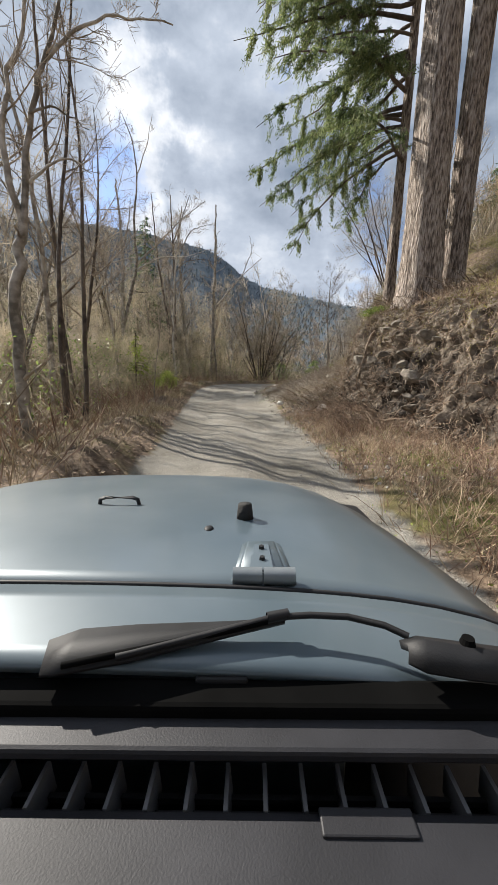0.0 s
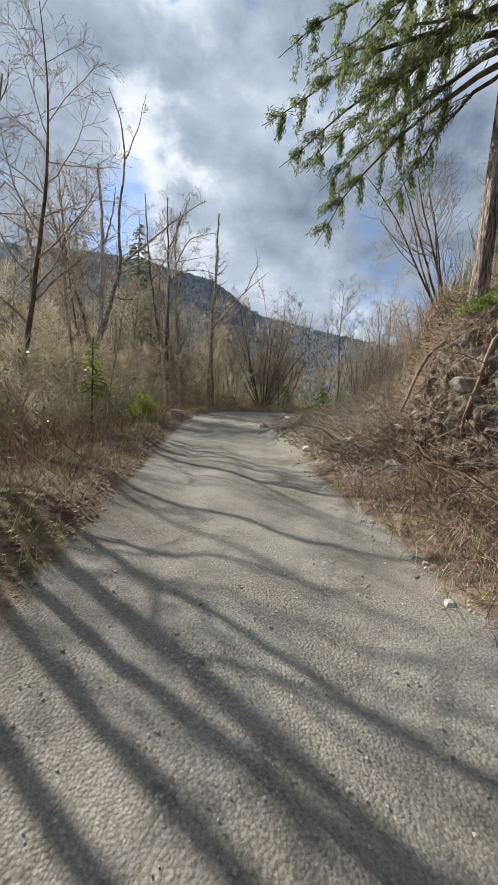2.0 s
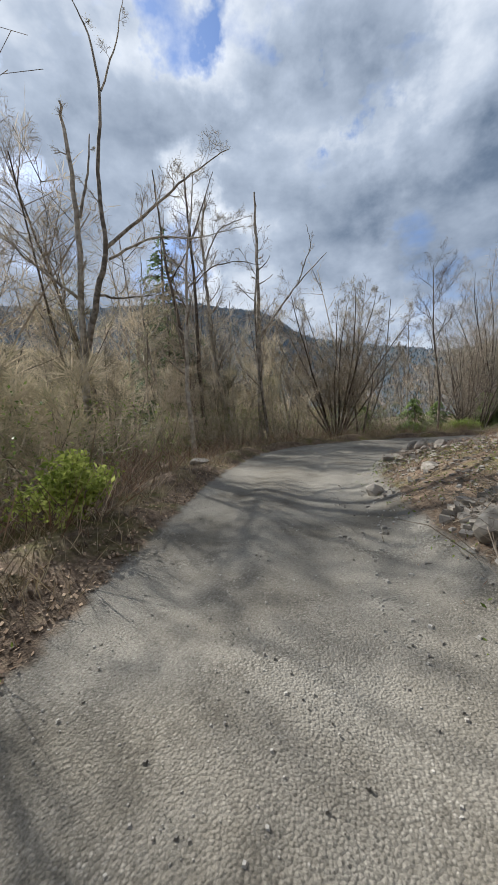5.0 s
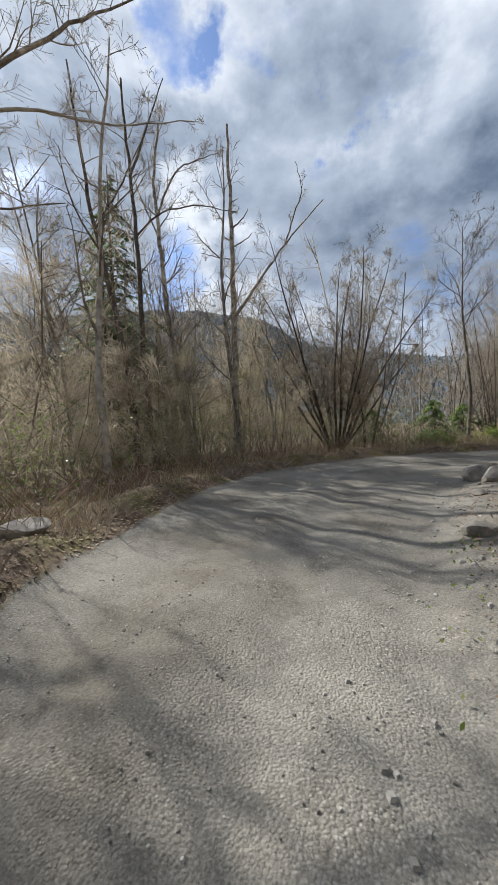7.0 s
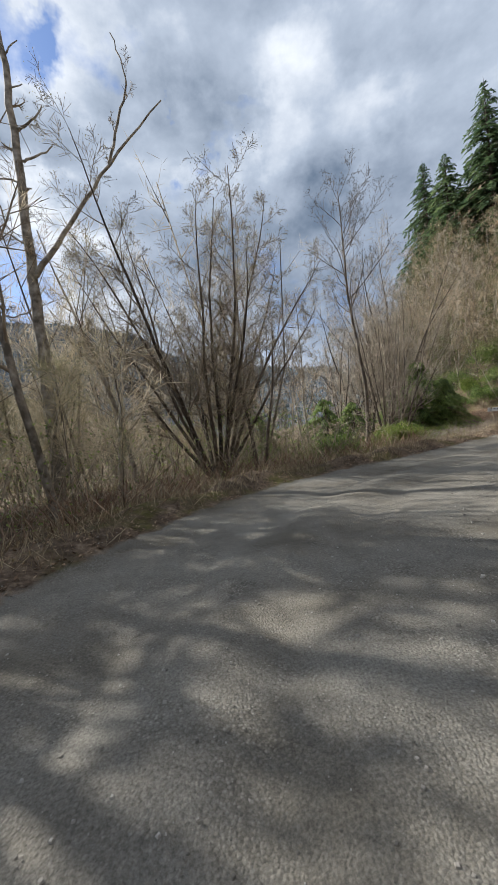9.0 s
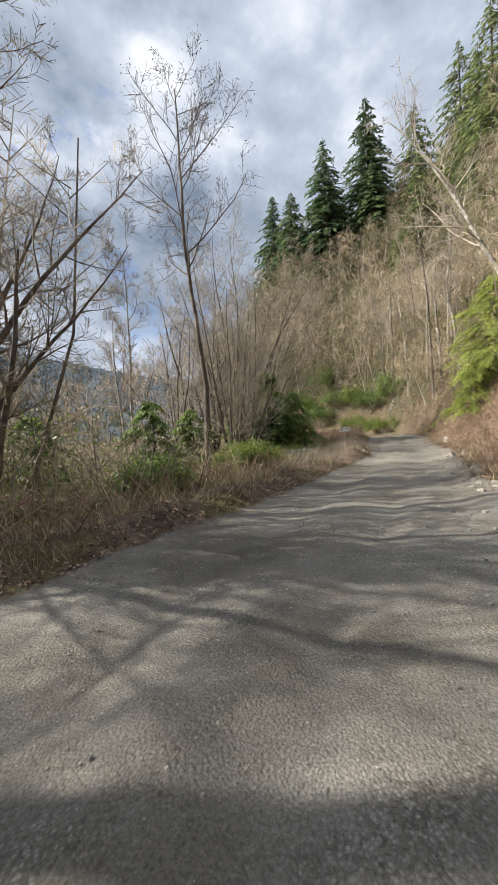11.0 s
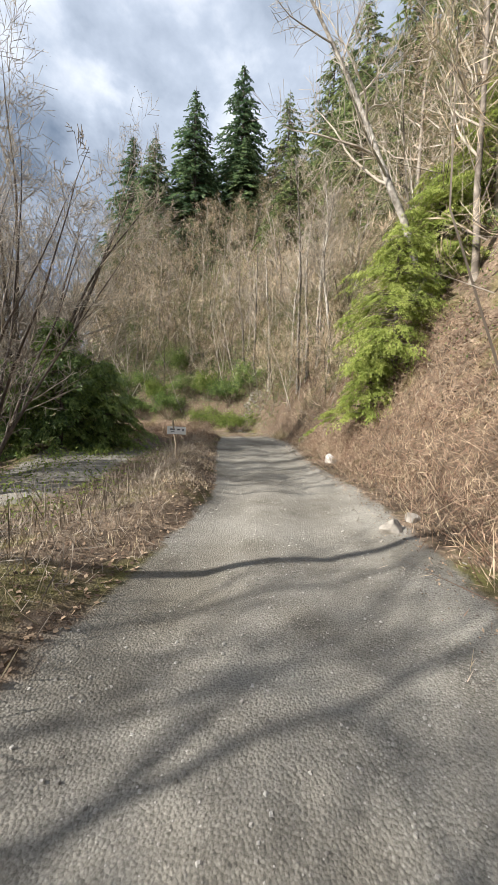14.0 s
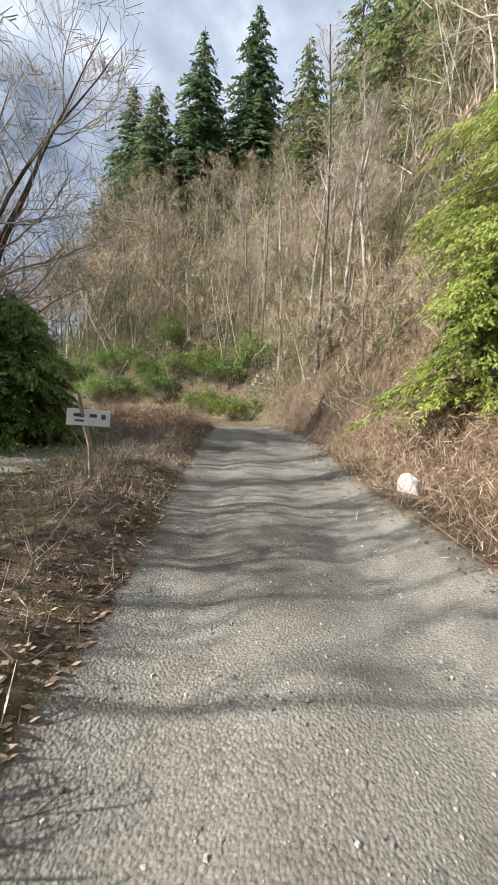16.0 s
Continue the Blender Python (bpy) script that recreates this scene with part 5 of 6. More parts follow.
# ---- the big firs on the bank, with roots and boughs ----
def fir_trunk(name, x, y, high, radius, seed, label, lean=(0, 0), limbs=0, toward=(-1, -0.15), reach=5.0, low=4.0, roots=0):
    """An old fir: ridged trunk, spreading roots, and limbs hung with needle sprays to one side."""
    r = np.random.RandomState(seed)
    z0 = height(x, y)
    tree = holder(name, pose(x, y, z0 - 0.3), label, "tree")
    n, sides = 46, 26
    zs = np.linspace(-0.4, high, n)
    ang = np.arange(sides) * 2 * np.pi / sides
    ridge = 1 + 0.05 * np.sin(ang * 9 + r.uniform(0, 6)) + 0.03 * np.sin(ang * 5)
    rad = radius * (1 - 0.62 * np.clip(zs / high, 0, 1)) * (1 + 0.55 * np.exp(-np.maximum(zs, 0) / 0.5))
    verts = []
    for z, q in zip(zs, rad):
        k = q * (ridge + r.normal(0, 0.018, sides))
        verts.append(np.stack([lean[0] * z + k * np.cos(ang + 0.02 * z), lean[1] * z + k * np.sin(ang + 0.02 * z), np.full(sides, z)], -1))
    s = Soup()
    i, j = np.meshgrid(np.arange(n - 1), np.arange(sides), indexing="ij")
    s.add(np.concatenate(verts), np.stack([i * sides + j, i * sides + (j + 1) % sides, (i + 1) * sides + (j + 1) % sides, (i + 1) * sides + j], -1).reshape(-1, 4))
    child("trunk", s.mesh("trunk", bark_fir), tree)
    for k in range(roots):
        # roots creep outward and hang down the face of the bank, close to the ground
        a = np.pi + r.uniform(-1.5, 1.5)
        p, pts = np.array([np.cos(a) * radius * 0.8, np.sin(a) * radius * 0.8]), []
        d = np.array([np.cos(a), np.sin(a)])
        for q in range(14):
            z = height(x + p[0], y + p[1])
            proud = 0.34 * float(smoothstep(0.5, 1.2, z) * (1 - smoothstep(2.7, 3.3, z)))
            pts.append((p[0] - proud, p[1], z - z0 + 0.3 + r.uniform(0.0, 0.06) - 0.012 * q))
            d = unit(d + r.normal(0, 0.55, 2))
            p = p + d * r.uniform(0.06, 0.2)
        soup = Soup()
        soup.tube(smooth_line(pts, 2), np.linspace(r.choice([0.025, 0.04, 0.075], p=[0.5, 0.35, 0.15]), 0.008, 27), 6)
        child("root", soup.mesh("root", root_wood), tree)
    cen, alo, acr = [], [], []
    for k in range(limbs):
        z = low + (high * 0.8 - low) * (k + r.uniform(0, 0.8)) / limbs
        a = math.atan2(toward[1], toward[0]) + r.uniform(-1.15, 1.15)
        ln = reach * r.uniform(0.6, 1.1)
        w, side = np.array([np.cos(a), np.sin(a), 0]), np.array([-np.sin(a), np.cos(a), 0])
        t = np.linspace(0, 1, 10)
        bend = r.uniform(0.25, 0.5)
        pts = np.array([lean[0] * z, lean[1] * z, z]) + w * (ln * t)[:, None] + np.array([0, 0, 1]) * (ln * (0.1 * t - bend * t * t))[:, None] + np.cumsum(r.normal(0, 0.05, (10, 3)), 0)
        soup = Soup()
        soup.tube(pts, np.linspace(0.02 + 0.009 * ln, 0.008, 10), 6)
        for b in range(int(ln * 6.5)):
            u = r.uniform(0.22, 1.0)
            q = pts[int(u * 9)] + r.normal(0, 0.03, 3)
            sg = r.choice([-1, 1])
            bl = (1.15 - 0.6 * u) * r.uniform(0.5, 1.2)
            e = q + (w * 0.6 + side * sg * 0.8) * bl + np.array([0, 0, -0.45 * bl])
            soup.tube([q, q * 0.5 + e * 0.5 + np.array([0, 0, 0.06]), e], [0.009, 0.006, 0.003], 3)
            m = 62
            v = r.uniform(0.1, 1.05, m)
            c = q + (e - q) * v[:, None] + r.normal(0, 0.05, (m, 3)) + np.array([0, 0, -1]) * (r.uniform(0, 0.3, m) * v)[:, None]
            d = unit(e - q) * 0.6 + r.normal(0, 0.55, (m, 3)) + np.array([0, 0, -0.55])
            d *= (r.uniform(0.05, 0.11, m) / np.linalg.norm(d, axis=1))[:, None]
            x2 = np.cross(d, r.normal(0, 1, (m, 3)))
            x2 *= (0.014 / (np.linalg.norm(x2, axis=1) + 1e-6))[:, None]
            cen.append(c), alo.append(d), acr.append(x2)
        child("limb", soup.mesh("limb", bark_dark), tree)
    if cen:
        g = Soup()
        g.leaves(np.concatenate(cen), np.concatenate(alo), np.concatenate(acr))
        tagged(child("foliage", g.mesh("foliage", needle_green), tree), kind="stuff")
    return tree


fir_trunk("old_fir", 9.56, 15.1, 22, 0.54, 301, "huge old fir with ridged grey-brown bark rooted in the bank", lean=(-0.05, 0.01), roots=10)
fir_trunk("old_fir", 9.85, 18.6, 20, 0.19, 302, "slim dark fir with long green boughs hanging over the track", lean=(-0.03, 0.0), limbs=46, reach=5.6, low=5.2, toward=(-1, 0.1), roots=5)
fir_trunk("old_fir", 10.64, 15.65, 22, 0.30, 303, "straight old fir with pale bark behind a larger one", lean=(-0.04, 0.0), roots=8, limbs=8, reach=3.4, low=9, toward=(-0.4, -1))
fir_trunk("old_fir", 11.15, 16.25, 21, 0.19, 304, "slim dark fir standing close to two larger trunks", lean=(-0.04, 0.0), limbs=8, reach=3.2, low=7, toward=(0.5, -1))


# ---- ground cover ----
def strip_places(count, along, off, seed, clump=0.0):
    """Random places beside the road: metres along it and off its edge, as arrays; clump gathers them in tufts."""
    r = np.random.RandomState(seed)
    n = count if not clump else max(1, count // 14)
    a, o = r.uniform(*along, n), r.uniform(*off, n)
    if clump:
        pick = r.randint(0, n, count)
        a, o = a[pick] + r.normal(0, clump, count), o[pick] + r.normal(0, clump, count)
    x, y = np.interp(a, RUN, LINE_XY[:, 0]), np.interp(a, RUN, LINE_XY[:, 1])
    dx, dy = np.interp(a + 0.3, RUN, LINE_XY[:, 0]) - x, np.interp(a + 0.3, RUN, LINE_XY[:, 1]) - y
    l = np.hypot(dx, dy)
    half = np.interp(a, RUN, LINE[:, 2])
    s = o + np.where(o > 0, half, -half)
    x, y = x + dy / l * s, y - dx / l * s
    _, side, hw = road_place(x, y)
    keep = np.abs(side) > hw + min(abs(off[0]), abs(off[1])) - 0.35
    x, y = x[keep], y[keep]
    return np.stack([x, y, land(x, y)[0]], 1)


def thicket(name, label, mat, count, along, off, tall, seed, lean=0.35, bow=0.0, thick=(0.003, 0.008), clump=0.0, bent=True):
    r = np.random.RandomState(seed)
    feet = strip_places(count, along, off, seed, clump)
    n = len(feet)
    h = r.uniform(*tall, n)
    tops = feet + np.stack([r.normal(0, lean, n) * h, r.normal(0, lean, n) * h, h], 1)
    bows = np.stack([r.normal(0, 0.08, n) * h, r.normal(0, 0.08, n) * h, bow * h], 1)
    feet[:, 2] -= 0.05
    if bent:
        me = stems_mesh(name, feet, tops, bows, r.uniform(*thick, n), mat, seed)
    else:
        blades = Soup()
        w = np.cross(tops - feet, r.normal(0, 1, (n, 3)))
        w *= (r.uniform(*thick, n) * 1.7 / (np.linalg.norm(w, axis=1) + 1e-6))[:, None]
        blades.leaves((feet + tops) / 2, (tops - feet) / 2, w)
        me = blades.mesh(name, mat, False)
    tagged(new(name, me), label, "undergrowth", kind="stuff")


def litter(name, label, mat, count, along, off, size, seed, lift=0.01, flat=0.3):
    r = np.random.RandomState(seed)
    c = strip_places(count, along, off, seed)
    n = len(c)
    a = r.uniform(0, 2 * np.pi, n)
    z = r.uniform(*size, n)
    u = np.stack([np.cos(a), np.sin(a), r.normal(0, flat, n)], 1) * z[:, None]
    w = np.stack([-np.sin(a), np.cos(a), r.normal(0, flat, n)], 1) * (z * 0.6)[:, None]
    c[:, 2] += lift + np.abs(u[:, 2]) * 0.6
    s = Soup()
    s.leaves(c, u, w)
    tagged(new(name, s.mesh(name, mat, False)), label, "leaf litter", kind="stuff")


def pebbles(name, label, mat, count, along, off, size, seed):
    r = np.random.RandomState(seed)
    a, o = r.uniform(*along, count), r.uniform(*off, count)
    x, y = np.interp(a, RUN, LINE_XY[:, 0]), np.interp(a, RUN, LINE_XY[:, 1])
    dx, dy = np.interp(a + 0.3, RUN, LINE_XY[:, 0]) - x, np.interp(a + 0.3, RUN, LINE_XY[:, 1]) - y
    l = np.hypot(dx, dy)
    half = np.interp(a, RUN, LINE[:, 2])
    x, y = x + dy / l * o * half, y - dx / l * o * half
    z = land(x, y)[0]
    q = size[0] * (size[1] / size[0]) ** (r.uniform(0, 1, count) ** 3)
    a4 = np.arange(4) * np.pi / 2
    ring = np.stack([np.cos(a4), np.sin(a4), 0 * a4], 1)
    shape = np.concatenate([ring * (1, 0.9, 1) - (0, 0, 0.3), ring * (0.62, 0.58, 1) + (0.05, 0, 0.42)])
    v = shape[None] * q[:, None, None] * r.uniform(0.7, 1.15, (count, 8, 3))
    t = r.uniform(0, 2 * np.pi, count)
    c, s_ = np.cos(t)[:, None], np.sin(t)[:, None]
    v = np.stack([v[..., 0] * c - v[..., 1] * s_, v[..., 0] * s_ + v[..., 1] * c, v[..., 2]], -1)
    v += np.stack([x, y, z + q * 0.15], 1)[:, None]
    f = np.array([(0, 1, 5, 4), (1, 2, 6, 5), (2, 3, 7, 6), (3, 0, 4, 7), (4, 5, 6, 7)])
    s = Soup()
    s.add(v.reshape(-1, 3), (np.arange(count)[:, None, None] * 8 + f[None]).reshape(-1, 4))
    tagged(new(name, s.mesh(name, mat, False)), label, "gravel", kind="stuff")


pebbles("gravel", "loose grey gravel and small stones on the track", gravel_bits, 26000, (6, 66), (-1.15, 1.2), (0.005, 0.018), 401)
litter("leaf_litter", "dry brown leaves blown along the edges of the track", litter_leaf, 7000, (5, 60), (-0.75, -0.05), (0.012, 0.03), 409)
pebbles("gravel", "coarser stones along the inside of the bend", gravel_bits, 3500, (20, 46), (0.7, 3.2), (0.008, 0.045), 402)
pebbles("gravel", "broken stones spilled at the foot of the bank", gravel_bits, 1600, (8, 30), (1.0, 2.6), (0.012, 0.07), 403)
litter("leaf_litter", "dry brown fallen leaves along the verges", litter_leaf, 16000, (4, 50), (-4.5, -0.1), (0.012, 0.034), 404)
litter("leaf_litter", "dry brown fallen leaves on the bank", litter_leaf, 28000, (4, 82), (0.2, 6.5), (0.012, 0.036), 405)
litter("leaf_litter", "dry brown fallen leaves under the brambles", litter_leaf, 26000, (48, 80), (0.4, 5.5), (0.016, 0.045), 407, 0.015, 0.5)
litter("leaf_litter", "dry brown fallen leaves between track and bushes", litter_leaf, 14000, (46, 84), (-9, -0.1), (0.012, 0.034), 406)

thicket("dry_grass", "tufts of dry straw-coloured grass on the verge", straw, 11000, (4, 48), (-2.6, -0.35), (0.06, 0.34), 410, bent=False, lean=0.6, bow=0.15, thick=(0.0015, 0.004), clump=0.16)
thicket("dry_grass", "tufts of dry straw-coloured grass under the bank", straw, 4500, (4, 14), (0.3, 3.6), (0.05, 0.24), 411, bent=False, lean=0.6, bow=0.15, thick=(0.0015, 0.004), clump=0.2)
thicket("dry_grass", "tall dry grass between the track and the pull-out", straw, 5000, (48, 84), (-2.4, -0.3), (0.05, 0.2), 412, bent=False, lean=0.5, bow=0.12, thick=(0.0015, 0.004), clump=0.25)
thicket("dry_grass", "tangled tan dry stems along the foot of the bank", straw, 9000, (47, 80), (1.0, 4.2), (0.06, 0.36), 420, bent=False, lean=0.7, bow=0.2, thick=(0.0015, 0.0035), clump=0.3)
thicket("brushwood", "sparse brown twigs between the track and the pull-out", twig_brown, 1100, (48, 76), (-2.6, -0.4), (0.25, 0.8), 421, bent=False, lean=0.35, thick=(0.002, 0.004), clump=0.3)
thicket("bramble", "tangled red-brown dry bramble stems on the bank", bramble_red, 16000, (47, 84), (1.1, 5.0), (0.10, 0.55), 413, bent=False, lean=0.8, bow=0.25, thick=(0.0015, 0.004), clump=0.4)
thicket("bramble", "tangled red-brown dry stems at the foot of the bank", bramble_red, 8000, (3, 15), (0.5, 4.0), (0.08, 0.4), 414, lean=0.8, bow=0.25, thick=(0.002, 0.005), clump=0.3)
thicket("bramble", "tangled brown dry bramble stems on the verge", bramble_red, 6000, (5, 50), (-4.6, -0.9), (0.2, 1.0), 415, bent=False, lean=0.7, bow=0.25, thick=(0.002, 0.006), clump=0.4)
thicket("brushwood", "leafless brown brush and saplings beside the track", twig_brown, 5000, (5, 46), (-14, -2.4), (0.4, 2.2), 416, bent=False, lean=0.5, bow=0.0, thick=(0.004, 0.010), clump=0.7)
thicket("brushwood", "leafless brush on the inner bank of the bend", twig_tan, 7000, (20, 48), (6.0, 18), (0.5, 2.4), 419, bent=False, lean=0.3, thick=(0.004, 0.010), clump=0.7)


def woods(name, label, count, along, off, tall, seed, mat, limbs=13, twigs=7, fine=3, lean=0.2, fat=1.0, crown=0.3):
    """Many far leafless trees in one mesh: trunks, limbs and twigs as thin tapered stems."""
    r = np.random.RandomState(seed)
    foot = strip_places(count, along, off, seed)
    n = len(foot)
    h = r.uniform(*tall, n)
    way = np.stack([r.normal(0, lean, n), r.normal(0, lean, n), np.ones(n)], 1)
    top = foot + way * h[:, None]
    foot[:, 2] -= 0.2
    trunk = stems_mesh(name, foot, top, r.normal(0, 0.04, (n, 3)) * h[:, None], h * r.uniform(0.003, 0.0075, n), bark_mixed, seed)
    tagged(new(name, trunk), label, "woods", kind="stuff")
    k = np.repeat(np.arange(n), limbs)
    u = r.uniform(crown, 0.97, len(k))
    a = r.uniform(0, 2 * np.pi, len(k))
    p = foot[k] + (top - foot)[k] * u[:, None]
    ln = h[k] * (0.36 - 0.26 * u) * r.uniform(0.6, 1.3, len(k))
    d = np.stack([np.cos(a), np.sin(a), r.uniform(0.35, 1.3, len(k))], 1)
    d /= np.linalg.norm(d, axis=1, keepdims=True)
    q = p + d * ln[:, None]
    k2 = np.repeat(np.arange(len(k)), twigs)
    p2 = p[k2] + (q - p)[k2] * r.uniform(0.25, 1.0, len(k2))[:, None]
    d2 = d[k2] + r.normal(0, 0.55, (len(k2), 3)) + np.array([0, 0, 0.3])
    d2 /= np.linalg.norm(d2, axis=1, keepdims=True)
    q2 = p2 + d2 * (ln[k2] * r.uniform(0.3, 0.75, len(k2)))[:, None]
    tagged(new(name, stems_mesh(name, p, q, 0 * p, h[k] * 0.0022, bark_mixed, seed, False)), label, "woods", kind="stuff")
    s = Soup()
    w2 = np.cross(q2 - p2, r.normal(0, 1, q2.shape))
    w2 *= (0.014 * fat / (np.linalg.norm(w2, axis=1) + 1e-6))[:, None]
    s.leaves((p2 + q2) / 2, (q2 - p2) / 2, w2)
    k3 = np.repeat(np.arange(len(k2)), fine)
    p3 = p2[k3] + (q2 - p2)[k3] * r.uniform(0.2, 1.05, len(k3))[:, None]
    d3 = d2[k3] * 0.5 + r.normal(0, 0.6, (len(k3), 3)) + np.array([0, 0, 0.15])
    d3 *= (r.uniform(0.14, 0.42, len(k3)) / np.linalg.norm(d3, axis=1))[:, None]
    w3 = np.cross(d3, r.normal(0, 1, d3.shape))
    w3 *= (0.020 * fat / (np.linalg.norm(w3, axis=1) + 1e-6))[:, None]
    s.leaves(p3 + d3, d3, w3)
    tagged(new(name, s.mesh(name, mat, False)), label, "woods", kind="stuff")


def brush(name, label, mat, count, along, off, tall, size, seed, clump=0.9):
    """Chaotic low twigs over the ground, lying and standing every way."""
    r = np.random.RandomState(seed)
    c = strip_places(count, along, off, seed, clump)
    n = len(c)
    c[:, 2] += r.uniform(0, 1, n) ** 1.6 * tall
    d = r.normal(0, 1, (n, 3)) + np.array([0, 0, 0.5])
    d *= (r.uniform(0.5, 1.4, n) * size / np.linalg.norm(d, axis=1))[:, None]
    w = np.cross(d, r.normal(0, 1, (n, 3)))
    w *= (size * 0.045 / (np.linalg.norm(w, axis=1) + 1e-6))[:, None]
    s = Soup()
    s.leaves(c, d, w)
    tagged(new(name, s.mesh(name, mat, False)), label, "undergrowth", kind="stuff")


woods("hillside_woods", "leafless tan woods on the bank above the track", 70, (48, 84), (4.0, 15), (6, 12), 440, wood_haze, fine=5, fat=0.4)
woods("hillside_woods", "leafless tan woods covering the steep sunlit hillside", 230, (44, 84), (14, 44), (8, 14), 441, wood_haze)
woods("hillside_woods", "leafless tan woods on the slope above the far bend", 440, (79, 118), (3.0, 46), (8, 15), 444, wood_haze)
woods("hillside_woods", "leafless saplings and young trees down to the foot of the bank", 110, (62, 92), (1.6, 9), (3.5, 9), 462, wood_haze, fine=5, fat=0.5, crown=0.12)
woods("valley_woods", "leafless brown woods on the slope below the track", 250, (-6, 46), (-46, -8), (6, 14), 442, valley_haze, fat=0.8)
woods("valley_woods", "leafless pale woods beyond the bend of the track", 110, (36, 100), (-50, -16), (5, 12), 443, wood_haze)
woods("olive_shrubs", "budding olive shrubs and saplings below the track", 46, (14, 42), (-14, -5.0), (2.0, 5.5), 445, valley_haze, limbs=17, fine=7, fat=0.4, crown=0.08)
woods("olive_shrubs", "budding tan saplings above the inside of the bend", 60, (20, 48), (7, 20), (2.5, 6), 450, wood_haze, fine=5, fat=0.4, crown=0.12)
woods("valley_woods", "budding tan young trees beside and below the track", 48, (25, 46), (-20, -6), (6, 11), 469, bud_tan, limbs=15, fine=6, fat=0.4, crown=0.15)
woods("olive_shrubs", "budding tan shrubs along the edge of the slope", 36, (19, 42), (-9, -2.6), (2.2, 4.6), 470, bud_tan, limbs=17, fine=7, fat=0.35, crown=0.05)
brush("brushwood", "tangled brown twigs and saplings on the hillside", valley_haze, 26000, (48, 118), (2.2, 44), 1.6, 0.22, 446)
brush("brushwood", "tangled brown twigs on the slope below the track", valley_haze, 40000, (4, 50), (-16, -2.2), 1.8, 0.20, 447, 0.7)
brush("brushwood", "tangled tan twigs beyond the bend of the track", wood_haze, 30000, (40, 100), (-34, -10), 2.0, 0.28, 448)
brush("brushwood", "heap of dead twigs and leaves beyond the sign", bramble_red, 16000, (64, 84), (-6.5, -0.6), 1.0, 0.15, 458, 0.45)
brush("brushwood", "low dry brown scrub between the track and the pull-out", twig_brown, 9000, (48, 66), (-2.6, -0.3), 0.35, 0.09, 461, 0.3)
brush("brushwood", "dark tangled bramble heaps along the foot of the bank", bramble_red, 18000, (48, 66), (1.3, 5.0), 0.95, 0.13, 463, 0.35)
brush("brushwood", "dead twigs and dry stems on the verge and bank", bramble_red, 32000, (46, 84), (0.7, 11), 0.35, 0.10, 449, 0.5)


def rubble(name, label, mat, count, along, off, size, seed):
    """Angular stones lying on the slopes."""
    r = np.random.RandomState(seed)
    c = strip_places(count, along, off, seed)
    n = len(c)
    q = size[0] * (size[1] / size[0]) ** (r.uniform(0, 1, n) ** 2)
    base = np.array([(x, y, z) for x in (-1, 1) for y in (-1, 1) for z in (-0.5, 0.5)], float)
    v = base[None] * q[:, None, None] * r.uniform(0.45, 1.05, (n, 8, 3))
    t = r.uniform(0, 2 * np.pi, n)
    co, si = np.cos(t)[:, None], np.sin(t)[:, None]
    v = np.stack([v[..., 0] * co - v[..., 1] * si, v[..., 0] * si + v[..., 1] * co, v[..., 2] + v[..., 0] * r.normal(0, 0.3, (n, 1))], -1) + c[:, None]
    f = np.array([(0, 1, 3, 2), (4, 6, 7, 5), (0, 4, 5, 1), (2, 3, 7, 6), (0, 2, 6, 4), (1, 5, 7, 3)])
    s = Soup()
    s.add(v.reshape(-1, 3), (np.arange(n)[:, None, None] * 8 + f[None]).reshape(-1, 4))
    tagged(new(name, s.mesh(name, mat, False)), label, "rubble", kind="stuff")


brush("brushwood", "dead twigs and dry stems on the scree and cut bank", bramble_red, 14000, (11, 34), (0.7, 6.5), 0.22, 0.08, 459, 0.35)
litter("leaf_litter", "dry brown fallen leaves on the scree and cut bank", litter_leaf, 14000, (11, 34), (0.6, 6.5), (0.014, 0.04), 408, 0.012, 0.5)
rubble("rubble", "grey slabby rubble on the cut bank", stone, 1100, (13, 30), (1.0, 6.5), (0.02, 0.15), 451)
rubble("rubble", "brown stones and clods on the root-tangled bank", bank_stone, 2200, (11, 18), (1.2, 4.4), (0.02, 0.10), 452)
rubble("rubble", "grey stones fallen from the cut bank", stone, 1300, (14, 21), (0.6, 3.4), (0.02, 0.12), 457)
brush("brushwood", "dense twigs and saplings at the foot of the far slope", valley_haze, 30000, (76, 118), (0.5, 12), 3.2, 0.24, 460, 0.8)
leaf_cover_rows = ((76, 118, 0.8, 9, 2.6, 0.09, 435), (60, 100, 8, 40, 7.0, 0.10, 436))
rubble("rubble", "pale broken stones at the foot of the far bank", stone, 500, (74, 82), (0.4, 3.0), (0.04, 0.20), 453)
rubble("rubble", "scattered stones on the inside of the bend", stone, 450, (22, 50), (0.3, 5.0), (0.02, 0.085), 454)
rubble("rubble", "stones along the foot of the bank", stone, 350, (48, 70), (0.2, 1.6), (0.02, 0.085), 455)
thicket("root_tangle", "tangle of bare roots and dead twigs hanging from the bank", root_wood, 2600, (12, 18), (1.2, 4.6), (0.05, 0.4), 456, lean=1.6, bow=0.3, thick=(0.004, 0.016), clump=0.25)


